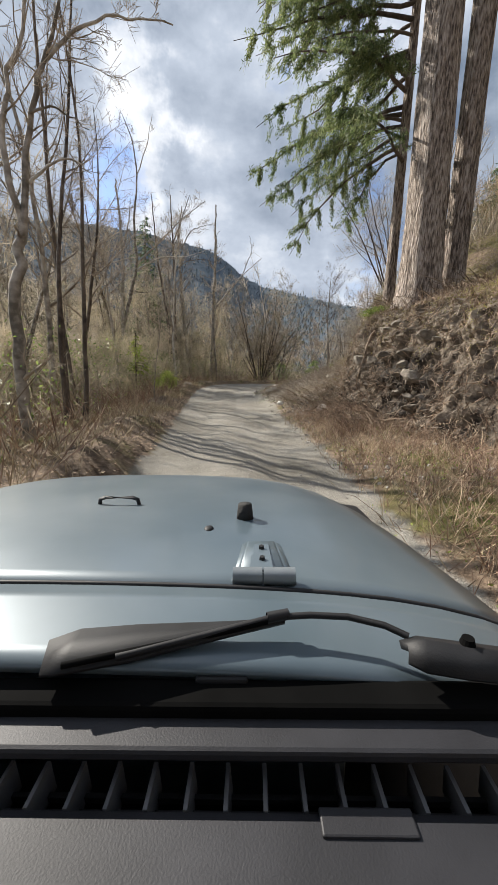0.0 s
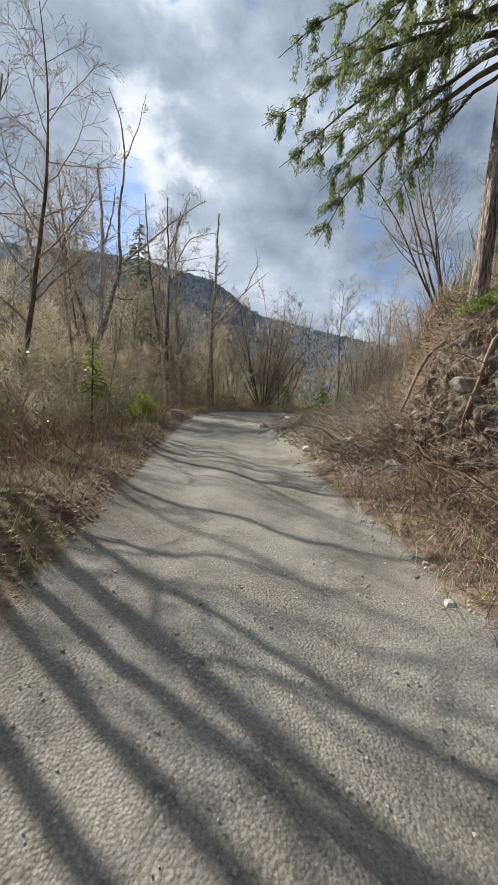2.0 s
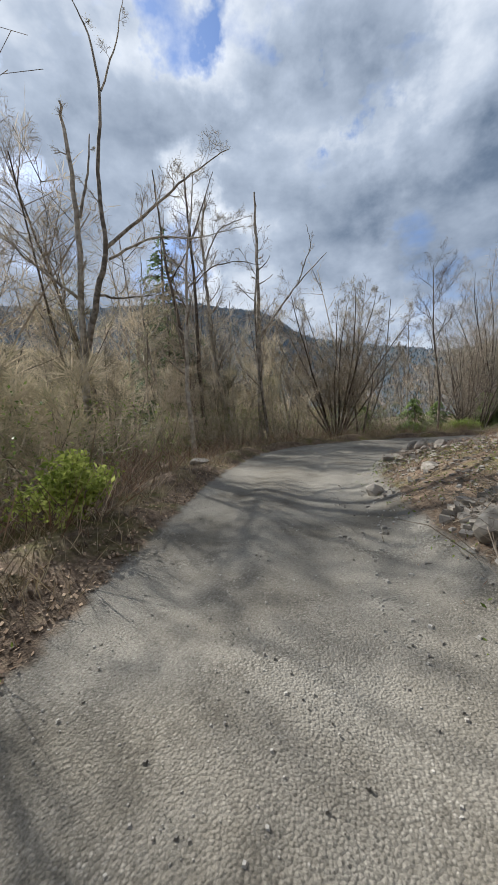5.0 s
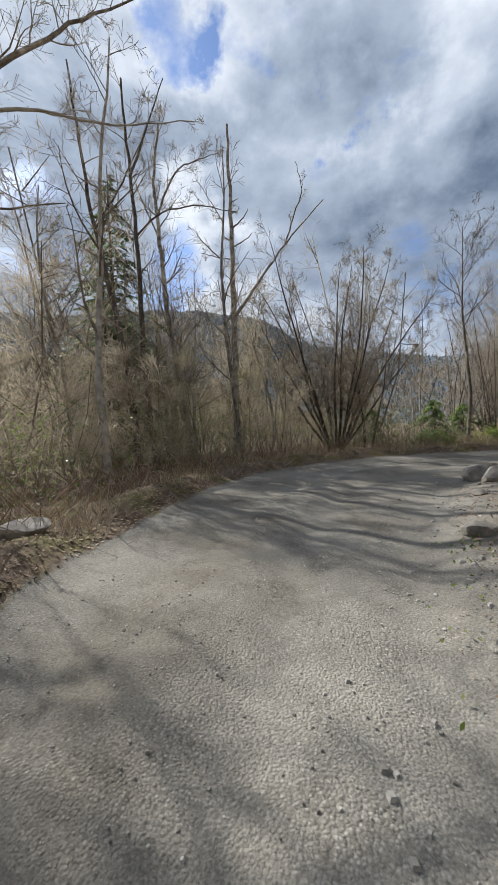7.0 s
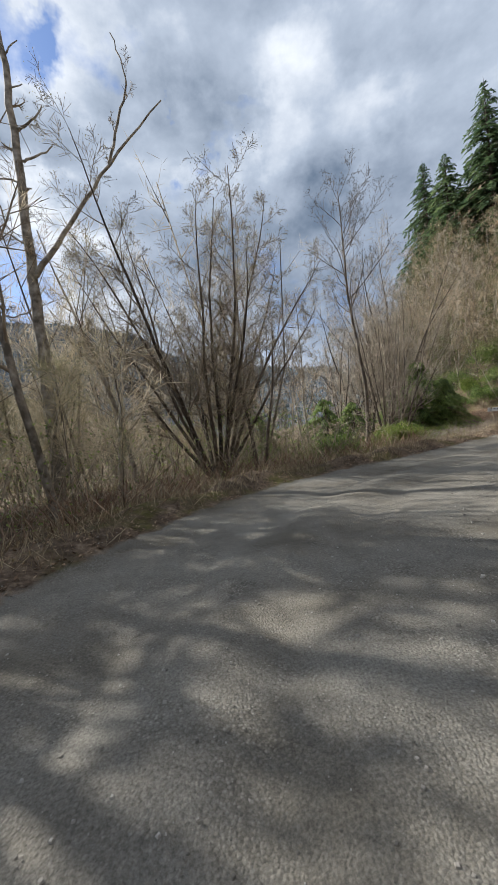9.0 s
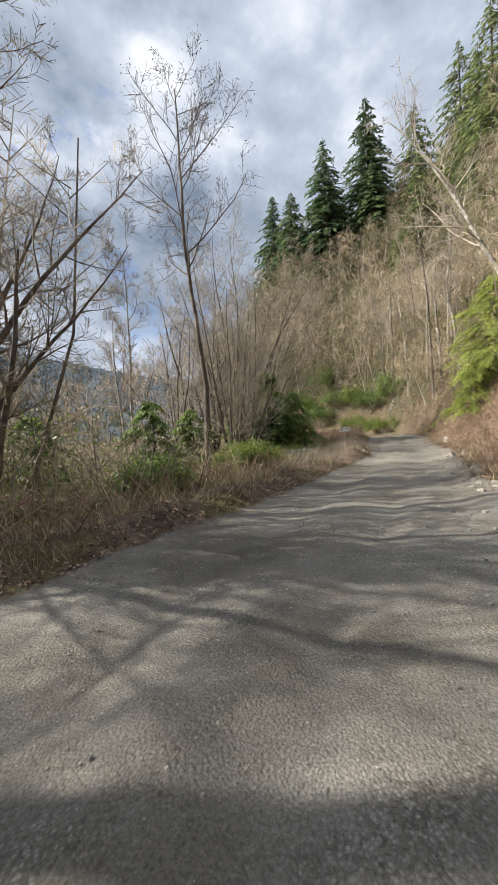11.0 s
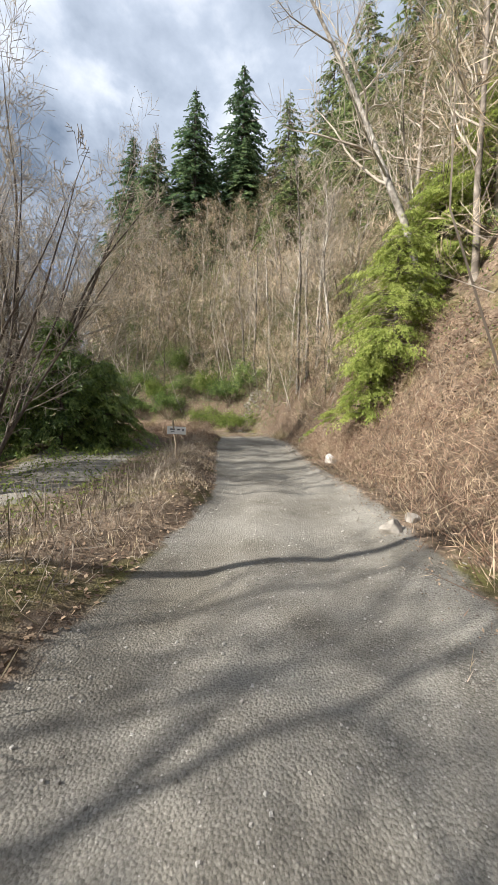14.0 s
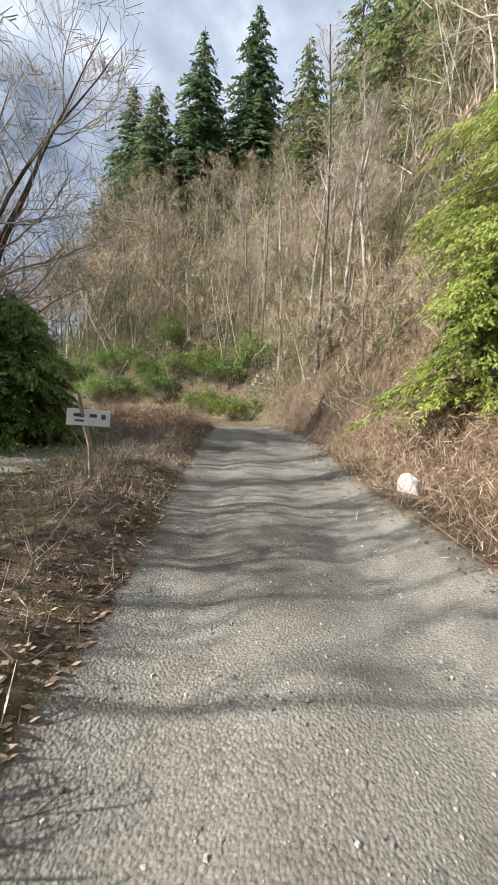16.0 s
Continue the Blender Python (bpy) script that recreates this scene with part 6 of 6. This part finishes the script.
def leaf_cover(name, label, mat, count, along, off, tall, size, seed, clump=0.6):
    """Low leafy growth: small leaves in uneven heaps over the ground."""
    r = np.random.RandomState(seed)
    c = strip_places(count, along, off, seed, clump)
    n = len(c)
    c[:, 2] += r.uniform(0, 1, n) ** 1.5 * tall
    d = r.normal(0, 1, (n, 3))
    d *= (r.uniform(0.6, 1.3, n) * size / np.linalg.norm(d, axis=1))[:, None]
    w = np.cross(d, r.normal(0, 1, (n, 3)))
    w *= (size * 0.5 / (np.linalg.norm(w, axis=1) + 1e-6))[:, None]
    s = Soup()
    s.leaves(c, d, w)
    tagged(new(name, s.mesh(name, mat, False)), label, "undergrowth", kind="stuff")


leaf_cover("green_undergrowth", "green leafy undergrowth over the steep hillside", bush_green, 26000, (76, 118), (2, 26), 3.0, 0.13, 430, 1.1)
for a0, a1, o0, o1, tall, size, seed in leaf_cover_rows:
    leaf_cover("green_undergrowth", "mossy olive green undergrowth and young growth among the bare trees", needle_green, 26000, (a0, a1), (o0, o1), tall, size, seed, 1.0)
leaf_cover("green_undergrowth", "small green plants on the bank above the track", bush_green, 12000, (48, 78), (4.5, 18), 0.9, 0.045, 434, 0.6)
leaf_cover("green_undergrowth", "olive green undergrowth below the track", bush_green, 26000, (6, 48), (-13, -2.4), 2.4, 0.05, 431, 0.6)
leaf_cover("green_undergrowth", "fresh green plants along the verge", grass_green, 3000, (4, 30), (0.4, 3.0), 0.12, 0.025, 432, 0.25)
leaf_cover("moss", "yellow-olive moss and dry grass along the lip of the bank", bud_olive, 16000, (10.5, 19), (3.2, 4.4), 0.16, 0.022, 437, 0.22)
thicket("root_tangle", "dead twigs and rootlets over the crumbling end of the bank", twig_brown, 5200, (17, 23), (0.9, 5.0), (0.06, 0.4), 464, lean=1.6, bow=0.3, thick=(0.002, 0.007), clump=0.3)
litter("leaf_litter", "brown leaves caught on the crumbling end of the bank", litter_leaf, 7000, (16.5, 23), (0.8, 5.5), (0.014, 0.045), 465, 0.015, 0.6)
rubble("rubble", "broken grey stones at the crumbling end of the bank", stone, 1500, (16.5, 23), (0.8, 4.6), (0.02, 0.13), 466)
leaf_cover("moss", "yellow-green moss and low growth on the slope above the bank", bud_olive, 22000, (9, 24), (4.2, 11), 0.45, 0.024, 467, 0.5)
brush("brushwood", "dry brown twigs and bracken on the slope above the bank", twig_brown, 12000, (9, 24), (4.4, 11), 0.6, 0.09, 468, 0.5)
leaf_cover("green_undergrowth", "fresh green plants beside the pull-out", grass_green, 5000, (46, 66), (-7, -2), 0.35, 0.04, 433, 0.35)


# ---- the sign by the pull-out ----
def build_sign():
    m_white = material("sign_white", [(0.3, (0.70, 0.70, 0.68)), (0.7, (0.84, 0.84, 0.82))], 8, rough=0.5, bump=0.1)
    m_ink = material("sign_ink", [(0.3, (0.06, 0.06, 0.07)), (0.7, (0.12, 0.12, 0.13))], 8, rough=0.6, bump=0)
    m_post = material("post_wood", [(0.3, (0.22, 0.18, 0.13)), (0.7, (0.44, 0.37, 0.28))], 9, bump=0.5, bump_scale=40)
    x, y = 22.75, 50.75
    sign = holder("sign", pose(x, y, height(x, y)), "small white sign board on a leaning wooden post beside the track", "sign")
    s = Soup()
    s.tube([(0.12, 0.05, -0.2), (0.06, 0.0, 0.5), (-0.06, -0.02, 0.9), (-0.15, -0.04, 1.27)], [0.045, 0.04, 0.036, 0.03], 8)
    child("post", s.mesh("post", m_post), sign)
    face = pose(-0.02, -0.09, 0.93, 0, 2, -36)
    bm = bmesh.new()
    bmesh.ops.create_cube(bm, size=1, matrix=Matrix.Diagonal((0.58, 0.012, 0.24, 1)))
    bmesh.ops.bevel(bm, geom=bm.edges, offset=0.003, segments=1, affect="EDGES")
    board = part("board", bm, m_white, sign)
    board.matrix_local = face
    for bx, bz, bw, bh in ((-0.13, 0.03, 0.14, 0.05), (0.06, 0.03, 0.10, 0.05), (0.20, 0.02, 0.06, 0.07), (-0.12, -0.05, 0.12, 0.03)):
        bm = bmesh.new()
        bmesh.ops.create_cube(bm, size=1, matrix=Matrix.Translation((bx, -0.008, bz)) @ Matrix.Diagonal((bw, 0.003, bh, 1)))
        part("lettering_bar", bm, m_ink, board)


build_sign()


# ---- the off-road car, standing where the way begins ----
def build_car():
    paint = bpy.data.materials.new("car_paint")
    paint.use_nodes = True
    t = paint.node_tree
    b = t.nodes["Principled BSDF"]
    b.inputs["Metallic"].default_value, b.inputs["Roughness"].default_value = 0.2, 0.42
    b.inputs["Coat Weight"].default_value, b.inputs["Coat Roughness"].default_value = 0.45, 0.12
    co, n1, cr = t.nodes.new("ShaderNodeTexCoord"), t.nodes.new("ShaderNodeTexNoise"), t.nodes.new("ShaderNodeValToRGB")
    n1.inputs["Scale"].default_value, n1.inputs["Detail"].default_value = 3.0, 8
    cr.color_ramp.elements[0].position, cr.color_ramp.elements[0].color = 0.3, (0.07, 0.10, 0.122, 1)
    cr.color_ramp.elements[1].position, cr.color_ramp.elements[1].color = 0.75, (0.125, 0.155, 0.175, 1)
    t.links.new(co.outputs["Object"], n1.inputs["Vector"])
    t.links.new(n1.outputs[0], cr.inputs[0])
    t.links.new(cr.outputs[0], b.inputs["Base Color"])
    black = material("black_plastic", [(0.3, (0.007, 0.007, 0.008)), (0.7, (0.018, 0.018, 0.02))], 12, rough=0.6, bump=0.25, bump_scale=300, bump_distance=0.001)
    # near-black for small rubber parts, and for shade painted on sill and trough
    rubber_shade_black = material("rubber_and_shade", [(0.3, (0.003, 0.003, 0.003)), (0.7, (0.006, 0.006, 0.006))], 12, rough=0.95, bump=0, spec=0.05)
    dash_grey = material("dash_plastic", [(0.3, (0.018, 0.018, 0.021)), (0.7, (0.031, 0.031, 0.036))], 10, rough=0.55, bump=0.4, bump_scale=420, bump_distance=0.0008)
    slat_grey = material("slat_plastic", [(0.3, (0.10, 0.10, 0.105)), (0.7, (0.16, 0.16, 0.165))], 10, rough=0.5, bump=0)
    rubber = material("tyre_rubber", [(0.3, (0.016, 0.016, 0.016)), (0.7, (0.04, 0.038, 0.036))], 14, rough=0.9, bump=0.4, bump_scale=90)
    steel = material("hinge_steel", [(0.3, (0.16, 0.18, 0.195)), (0.7, (0.25, 0.27, 0.28))], 10, rough=0.4, bump=0, metal=0.4)

    z0 = 0.071
    # the car's own frame: x to the right, y ahead, z up, from the ground below the driver's eyes
    car = holder("off_road_car", pose(5.185, 4.17, z0 - 0.06, 0, -3.0, 1.1), "grey-blue off-road car standing on the gravel track, roof added out of view", "car")
    MID = -0.42

    def box(name, mat, x0, x1, y0, y1, z0, z1, parent=None, bevel=0.006, m=None):
        bm = bmesh.new()
        bmesh.ops.create_cube(bm, size=1, matrix=Matrix.Translation(((x0 + x1) / 2, (y0 + y1) / 2, (z0 + z1) / 2)) @ Matrix.Diagonal((x1 - x0, y1 - y0, z1 - z0, 1)))
        if bevel:
            bmesh.ops.bevel(bm, geom=bm.edges, offset=bevel, segments=2, affect="EDGES", profile=0.5)
        if m is not None:
            bm.transform(m)
        return part(name, bm, mat, parent or car, smooth=False)

    def sheet(name, mat, rows, parent=None, thick=0.012, label=""):
        """A pressed panel from rows of points, with thickness."""
        v = np.array(rows, float)
        n, k = v.shape[:2]
        bm = bmesh.new()
        vs = [bm.verts.new(p) for p in v.reshape(-1, 3)]
        for i in range(n - 1):
            for j in range(k - 1):
                bm.faces.new((vs[i * k + j], vs[i * k + j + 1], vs[(i + 1) * k + j + 1], vs[(i + 1) * k + j]))
        bmesh.ops.recalc_face_normals(bm, faces=bm.faces)
        bmesh.ops.solidify(bm, geom=bm.faces[:], thickness=thick)
        return part(name, bm, mat, parent or car, label, smooth=True)

    def half_width(y):
        return float(np.interp(y, [0.3, 0.55, 0.9, 1.2, 1.42, 1.55, 1.62], [0.88, 0.88, 0.84, 0.795, 0.735, 0.64, 0.50]))

    def top(y, u):
        crown = 0.035 * (1 - u * u) - 0.055 * abs(u) ** 6
        return 1.25 - 0.125 * max(0, (y - 0.52) / 1.1) ** 1.4 - 0.05 * max(0, (y - 1.45) / 0.17) ** 2 + crown

    # bonnet
    rows = []
    for y in np.linspace(0.535, 1.62, 26):
        line = [(MID + half_width(y) * u, y, top(y, u)) for u in np.linspace(-1, 1, 25)]
        e0, e1 = line[0], line[-1]
        line = [(e0[0] - 0.02, e0[1], e0[2] - 0.10)] + line + [(e1[0] + 0.02, e1[1], e1[2] - 0.10)]
        rows.append(line)
    rows.append([(p[0], p[1] + 0.05, p[2] - 0.16) for p in rows[-1]])
    bonnet = sheet("bonnet", paint, rows, label="dusty grey-blue bonnet with scratches")
    # cowl panel behind the seam
    rows = [[(MID + half_width(y) * u, y, top(y, u) + 0.004) for u in np.linspace(-1, 1, 25)] for y in np.linspace(0.362, 0.523, 6)]
    sheet("cowl", paint, rows)

    # bonnet loop, rubber stops, nozzle, hinges
    def bar(name, mat, pts, r, sides=8, parent=None):
        s = Soup()
        s.tube(pts, np.full(len(pts), r), sides)
        return child(name, s.mesh(name, mat), parent or car)

    bar("seam_gasket", black, [(MID + 0.875 * u, 0.529, top(0.529, u) + 0.003) for u in np.linspace(-1, 1, 25)], 0.0045, 6)
    ly = 0.975
    lz = top(ly, 0)
    bar("bonnet_loop", black, [(MID - 0.03, ly, lz - 0.01), (MID - 0.026, ly, lz + 0.014), (MID - 0.012, ly, lz + 0.02), (MID + 0.07, ly, lz + 0.02), (MID + 0.084, ly, lz + 0.014), (MID + 0.088, ly, lz - 0.01)], 0.006, parent=bonnet)
    for sx in (-1, 1):
        x, y = MID + sx * 0.40, 0.875
        bm = bmesh.new()
        bmesh.ops.create_cone(bm, cap_ends=True, segments=14, radius1=0.023, radius2=0.018, depth=0.04, matrix=Matrix.Translation((x, y, top(y, sx * 0.5) + 0.02)))
        part("rubber_stop", bm, rubber, bonnet, smooth=True)
    bm = bmesh.new()
    bmesh.ops.create_uvsphere(bm, u_segments=12, v_segments=6, radius=0.010, matrix=Matrix.Translation((MID + 0.315, 0.785, top(0.785, 0.39))) @ Matrix.Diagonal((1.2, 1.6, 0.6, 1)))
    part("washer_nozzle", bm, black, bonnet, smooth=True)
    for sx in (-1, 1):
        x = MID + sx * 0.438
        z = top(0.58, 0.5)
        # raised pressing of the bonnet round the hinge
        bm = bmesh.new()
        ring = [[(x - 0.062, 0.545), (x + 0.062, 0.545), (x + 0.044, 0.715), (x - 0.044, 0.715)], [(x - 0.045, 0.55), (x + 0.045, 0.55), (x + 0.03, 0.695), (x - 0.03, 0.695)]]
        low = [bm.verts.new((px, py, top(py, 0.5) - 0.004)) for px, py in ring[0]]
        high = [bm.verts.new((px, py, top(py, 0.5) + 0.014)) for px, py in ring[1]]
        for k in range(4):
            bm.faces.new((low[k], low[(k + 1) % 4], high[(k + 1) % 4], high[k]))
        bm.faces.new(high)
        bmesh.ops.bevel(bm, geom=bm.edges, offset=0.005, segments=3, affect="EDGES")
        part("hinge_pressing", bm, paint, bonnet, smooth=True)
        bm = bmesh.new()
        bmesh.ops.create_cube(bm, size=1, matrix=Matrix.Translation((x, 0.615, z + 0.016)) @ Matrix.Diagonal((0.046, 0.12, 0.012, 1)))
        for v in bm.verts:
            if v.co.y > 0.6:
                v.co.x = x + (v.co.x - x) * 0.8
                v.co.z -= 0.012
        bmesh.ops.bevel(bm, geom=bm.edges, offset=0.004, segments=2, affect="EDGES")
        leaf = part("hinge", bm, paint, bonnet)
        for x0, x1 in ((x - 0.052, x - 0.001), (x + 0.001, x + 0.056)):
            bar("hinge_barrel", steel, [(x0, 0.552, z + 0.014), (x0 + 0.003, 0.552, z + 0.014), (x1 - 0.003, 0.552, z + 0.014), (x1, 0.552, z + 0.014)], 0.015, 14, leaf)
        for by in (0.60, 0.65):
            bm = bmesh.new()
            bmesh.ops.create_cone(bm, cap_ends=True, segments=6, radius1=0.006, radius2=0.005, depth=0.006, matrix=Matrix.Translation((x, by, z + 0.021 - 0.1 * (by - 0.6))))
            part("bolt", bm, black, leaf)
    # wiper: folded arm over the cowl, with its wide blade and the motor cover
    wz = 1.305
    arm = bar("wiper_arm", black, [(0.200, 0.392, wz), (0.175, 0.408, wz + 0.003), (0.13, 0.423, wz + 0.004), (0.08, 0.426, wz + 0.004), (0.03, 0.424, wz + 0.002), (-0.06, 0.395, wz - 0.002), (-0.165, 0.360, wz - 0.004)], 0.0045)
    rows = [[(-0.250, 0.344, wz - 0.014), (-0.256, 0.366, wz - 0.010), (-0.262, 0.389, wz - 0.006)], [(-0.225, 0.346, wz - 0.012), (-0.226, 0.376, wz - 0.006), (-0.228, 0.406, wz - 0.003)],
            [(-0.150, 0.362, wz - 0.010), (-0.150, 0.388, wz - 0.004), (-0.150, 0.414, wz - 0.002)], [(-0.03, 0.402, wz - 0.008), (-0.03, 0.412, wz - 0.004), (-0.03, 0.421, wz - 0.002)], [(0.045, 0.423, wz - 0.005), (0.045, 0.426, wz - 0.003), (0.045, 0.429, wz - 0.002)]]
    blade = sheet("wiper_blade", black, rows, arm, 0.006)
    bar("blade_rubber", rubber_shade_black, [(-0.225, 0.349, wz - 0.006), (-0.15, 0.368, wz - 0.003), (-0.03, 0.403, wz - 0.002), (0.02, 0.418, wz)], 0.004, 6, blade)
    bar("arm_clip", black, [(0.02, 0.421, wz + 0.003), (0.05, 0.428, wz + 0.004)], 0.0075, 6, arm)
    rows = [[(0.186, 0.388, wz - 0.002), (0.19, 0.372, wz + 0.006), (0.186, 0.356, wz - 0.004)], [(0.21, 0.394, wz), (0.215, 0.372, wz + 0.012), (0.205, 0.346, wz - 0.008)],
            [(0.26, 0.385, wz), (0.262, 0.362, wz + 0.010), (0.252, 0.338, wz - 0.010)], [(0.36, 0.372, wz - 0.004), (0.355, 0.352, wz + 0.004), (0.345, 0.330, wz - 0.012)]]
    cover = sheet("wiper_motor_cover", black, rows, None, 0.01)
    bm = bmesh.new()
    bmesh.ops.create_cone(bm, cap_ends=True, segments=14, radius1=0.009, radius2=0.007, depth=0.008, matrix=Matrix.Translation((0.262, 0.372, wz + 0.012)))
    part("cover_screw", bm, rubber_shade_black, cover)
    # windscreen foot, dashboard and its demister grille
    # sill coloured almost black to stand for the shadow it lies in
    box("screen_sill", rubber_shade_black, MID - 0.80, MID + 0.80, 0.326, 0.366, 1.22, 1.268, bevel=0.006)
    box("sill_clip", black, -0.07, -0.005, 0.356, 0.372, 1.262, 1.274, bevel=0.004)
    dash = box("dashboard", dash_grey, MID - 0.74, MID + 0.90, 0.120, 0.271, 0.98, 1.210, bevel=0.012)
    box("dash_rail", dash_grey, MID - 0.74, MID + 0.90, 0.291, 0.334, 1.236, 1.252, dash, 0.005)
    # black filler: the shade in the gap below the slats, as colour
    box("grille_trough", rubber_shade_black, MID - 0.74, MID + 0.90, 0.262, 0.320, 1.08, 1.15, dash, 0)
    for k in range(38):
        x = MID - 0.70 + k * 0.0405
        m = Matrix.Translation((x, 0.29, 1.20)) @ Matrix.Rotation(radians(-4), 4, "Y") @ Matrix.Translation((-x, -0.29, -1.20))
        box("grille_slat", slat_grey, x - 0.0022, x + 0.0022, 0.268, 0.312, 1.17, 1.2085, dash, 0, m)
    for y in (0.283, 0.298):
        box("grille_bar", dash_grey, MID - 0.72, MID + 0.76, y - 0.0025, y + 0.0025, 1.172, 1.18, dash, 0)
    box("dash_cover", dash_grey, 0.066, 0.158, 0.246, 0.270, 1.208, 1.213, dash, 0.002)
    # unseen roof, windscreen posts and roll bar, added to keep sky light off the dashboard
    box("unseen_roof", black, MID - 0.70, MID + 0.70, -2.0, 0.02, 1.88, 1.93, bevel=0.02)
    box("unseen_header", paint, MID - 0.72, MID + 0.72, 0.02, 0.08, 1.84, 1.92, bevel=0.012)
    for sx in (-1, 1):
        bar("screen_post", paint, [(MID + sx * 0.78, 0.33, 1.22), (MID + sx * 0.75, 0.2, 1.54), (MID + sx * 0.71, 0.05, 1.88)], 0.03, 8)
        bar("roll_bar", black, [(MID + sx * 0.66, -0.75, 0.95), (MID + sx * 0.66, -0.75, 1.6), (MID + sx * 0.62, -0.75, 1.86)], 0.03, 10)
        bar("rear_post", black, [(MID + sx * 0.70, -1.95, 0.95), (MID + sx * 0.68, -1.95, 1.88)], 0.03, 8)
    # front, wings, tub and wheels
    box("front_grille", paint, MID - 0.50, MID + 0.50, 1.60, 1.66, 0.62, 1.06, bevel=0.02)
    for k in range(7):
        x = MID - 0.24 + k * 0.08
        box("grille_slot", black, x - 0.022, x + 0.022, 1.652, 1.668, 0.72, 1.0, bevel=0.004)
    for sx in (-1, 1):
        bm = bmesh.new()
        bmesh.ops.create_cone(bm, cap_ends=True, segments=24, radius1=0.085, radius2=0.08, depth=0.05, matrix=Matrix.Translation((MID + sx * 0.40, 1.66, 0.88)) @ Matrix.Rotation(radians(-90), 4, "X"))
        part("headlight", bm, steel, car, smooth=False)
    box("bumper", black, MID - 0.80, MID + 0.80, 1.78, 1.92, 0.55, 0.72, bevel=0.03)
    box("bumper_mount", black, MID - 0.35, MID + 0.35, 1.62, 1.80, 0.56, 0.68, bevel=0.01)
    for sx in (-1, 1):
        rows = []
        for y, z in ((0.42, 0.72), (0.55, 0.98), (0.72, 1.075), (1.2, 1.06), (1.55, 1.02), (1.72, 0.93), (1.78, 0.80)):
            rows.append([(MID + sx * 0.56, y, z + 0.02), (MID + sx * 0.74, y, z + 0.012), (MID + sx * 0.90, y, z - 0.01), (MID + sx * 0.93, y, z - 0.06)])
        sheet("front_wing", black, rows, thick=0.015)
    box("engine_side", paint, MID - 0.56, MID + 0.56, 0.40, 1.60, 0.60, 1.10, bevel=0.02)
    box("body_tub", paint, MID - 0.76, MID + 0.76, -2.0, 0.40, 0.58, 0.98, bevel=0.04)
    box("frame_rail", black, MID - 0.60, MID + 0.60, -2.1, 1.75, 0.48, 0.60, bevel=0.01)
    for x, y, n in ((MID - 0.78, 1.12, 0), (MID + 0.78, 1.12, 1), (MID - 0.78, -1.35, 2), (MID + 0.78, -1.35, 3)):
        s = Soup()
        prof = [(0.20, -0.12), (0.36, -0.135), (0.415, -0.10), (0.425, 0.0), (0.415, 0.10), (0.36, 0.135), (0.20, 0.12)]
        ang = np.linspace(0, 2 * np.pi, 41)[:-1]
        v = np.array([[(h, r * np.cos(a) * (1.0 if i not in (2, 3, 4) or k % 2 else 0.975), r * np.sin(a) * (1.0 if i not in (2, 3, 4) or k % 2 else 0.975)) for i, (r, h) in enumerate(prof)] for k, a in enumerate(ang)])
        m = len(prof)
        i, j = np.meshgrid(np.arange(40), np.arange(m), indexing="ij")
        s.add(v.reshape(-1, 3), np.stack([i * m + j, ((i + 1) % 40) * m + j, ((i + 1) % 40) * m + (j + 1) % m, i * m + (j + 1) % m], -1).reshape(-1, 4))
        wheel = child("wheel", s.mesh("tyre", rubber), car)
        wheel.location = (x, y, 0.45 if x > MID else 0.50)
        bm = bmesh.new()
        bmesh.ops.create_cone(bm, cap_ends=True, segments=28, radius1=0.21, radius2=0.21, depth=0.18, matrix=Matrix.Rotation(radians(90), 4, "Y"))
        part("rim", bm, steel, wheel)


build_car()
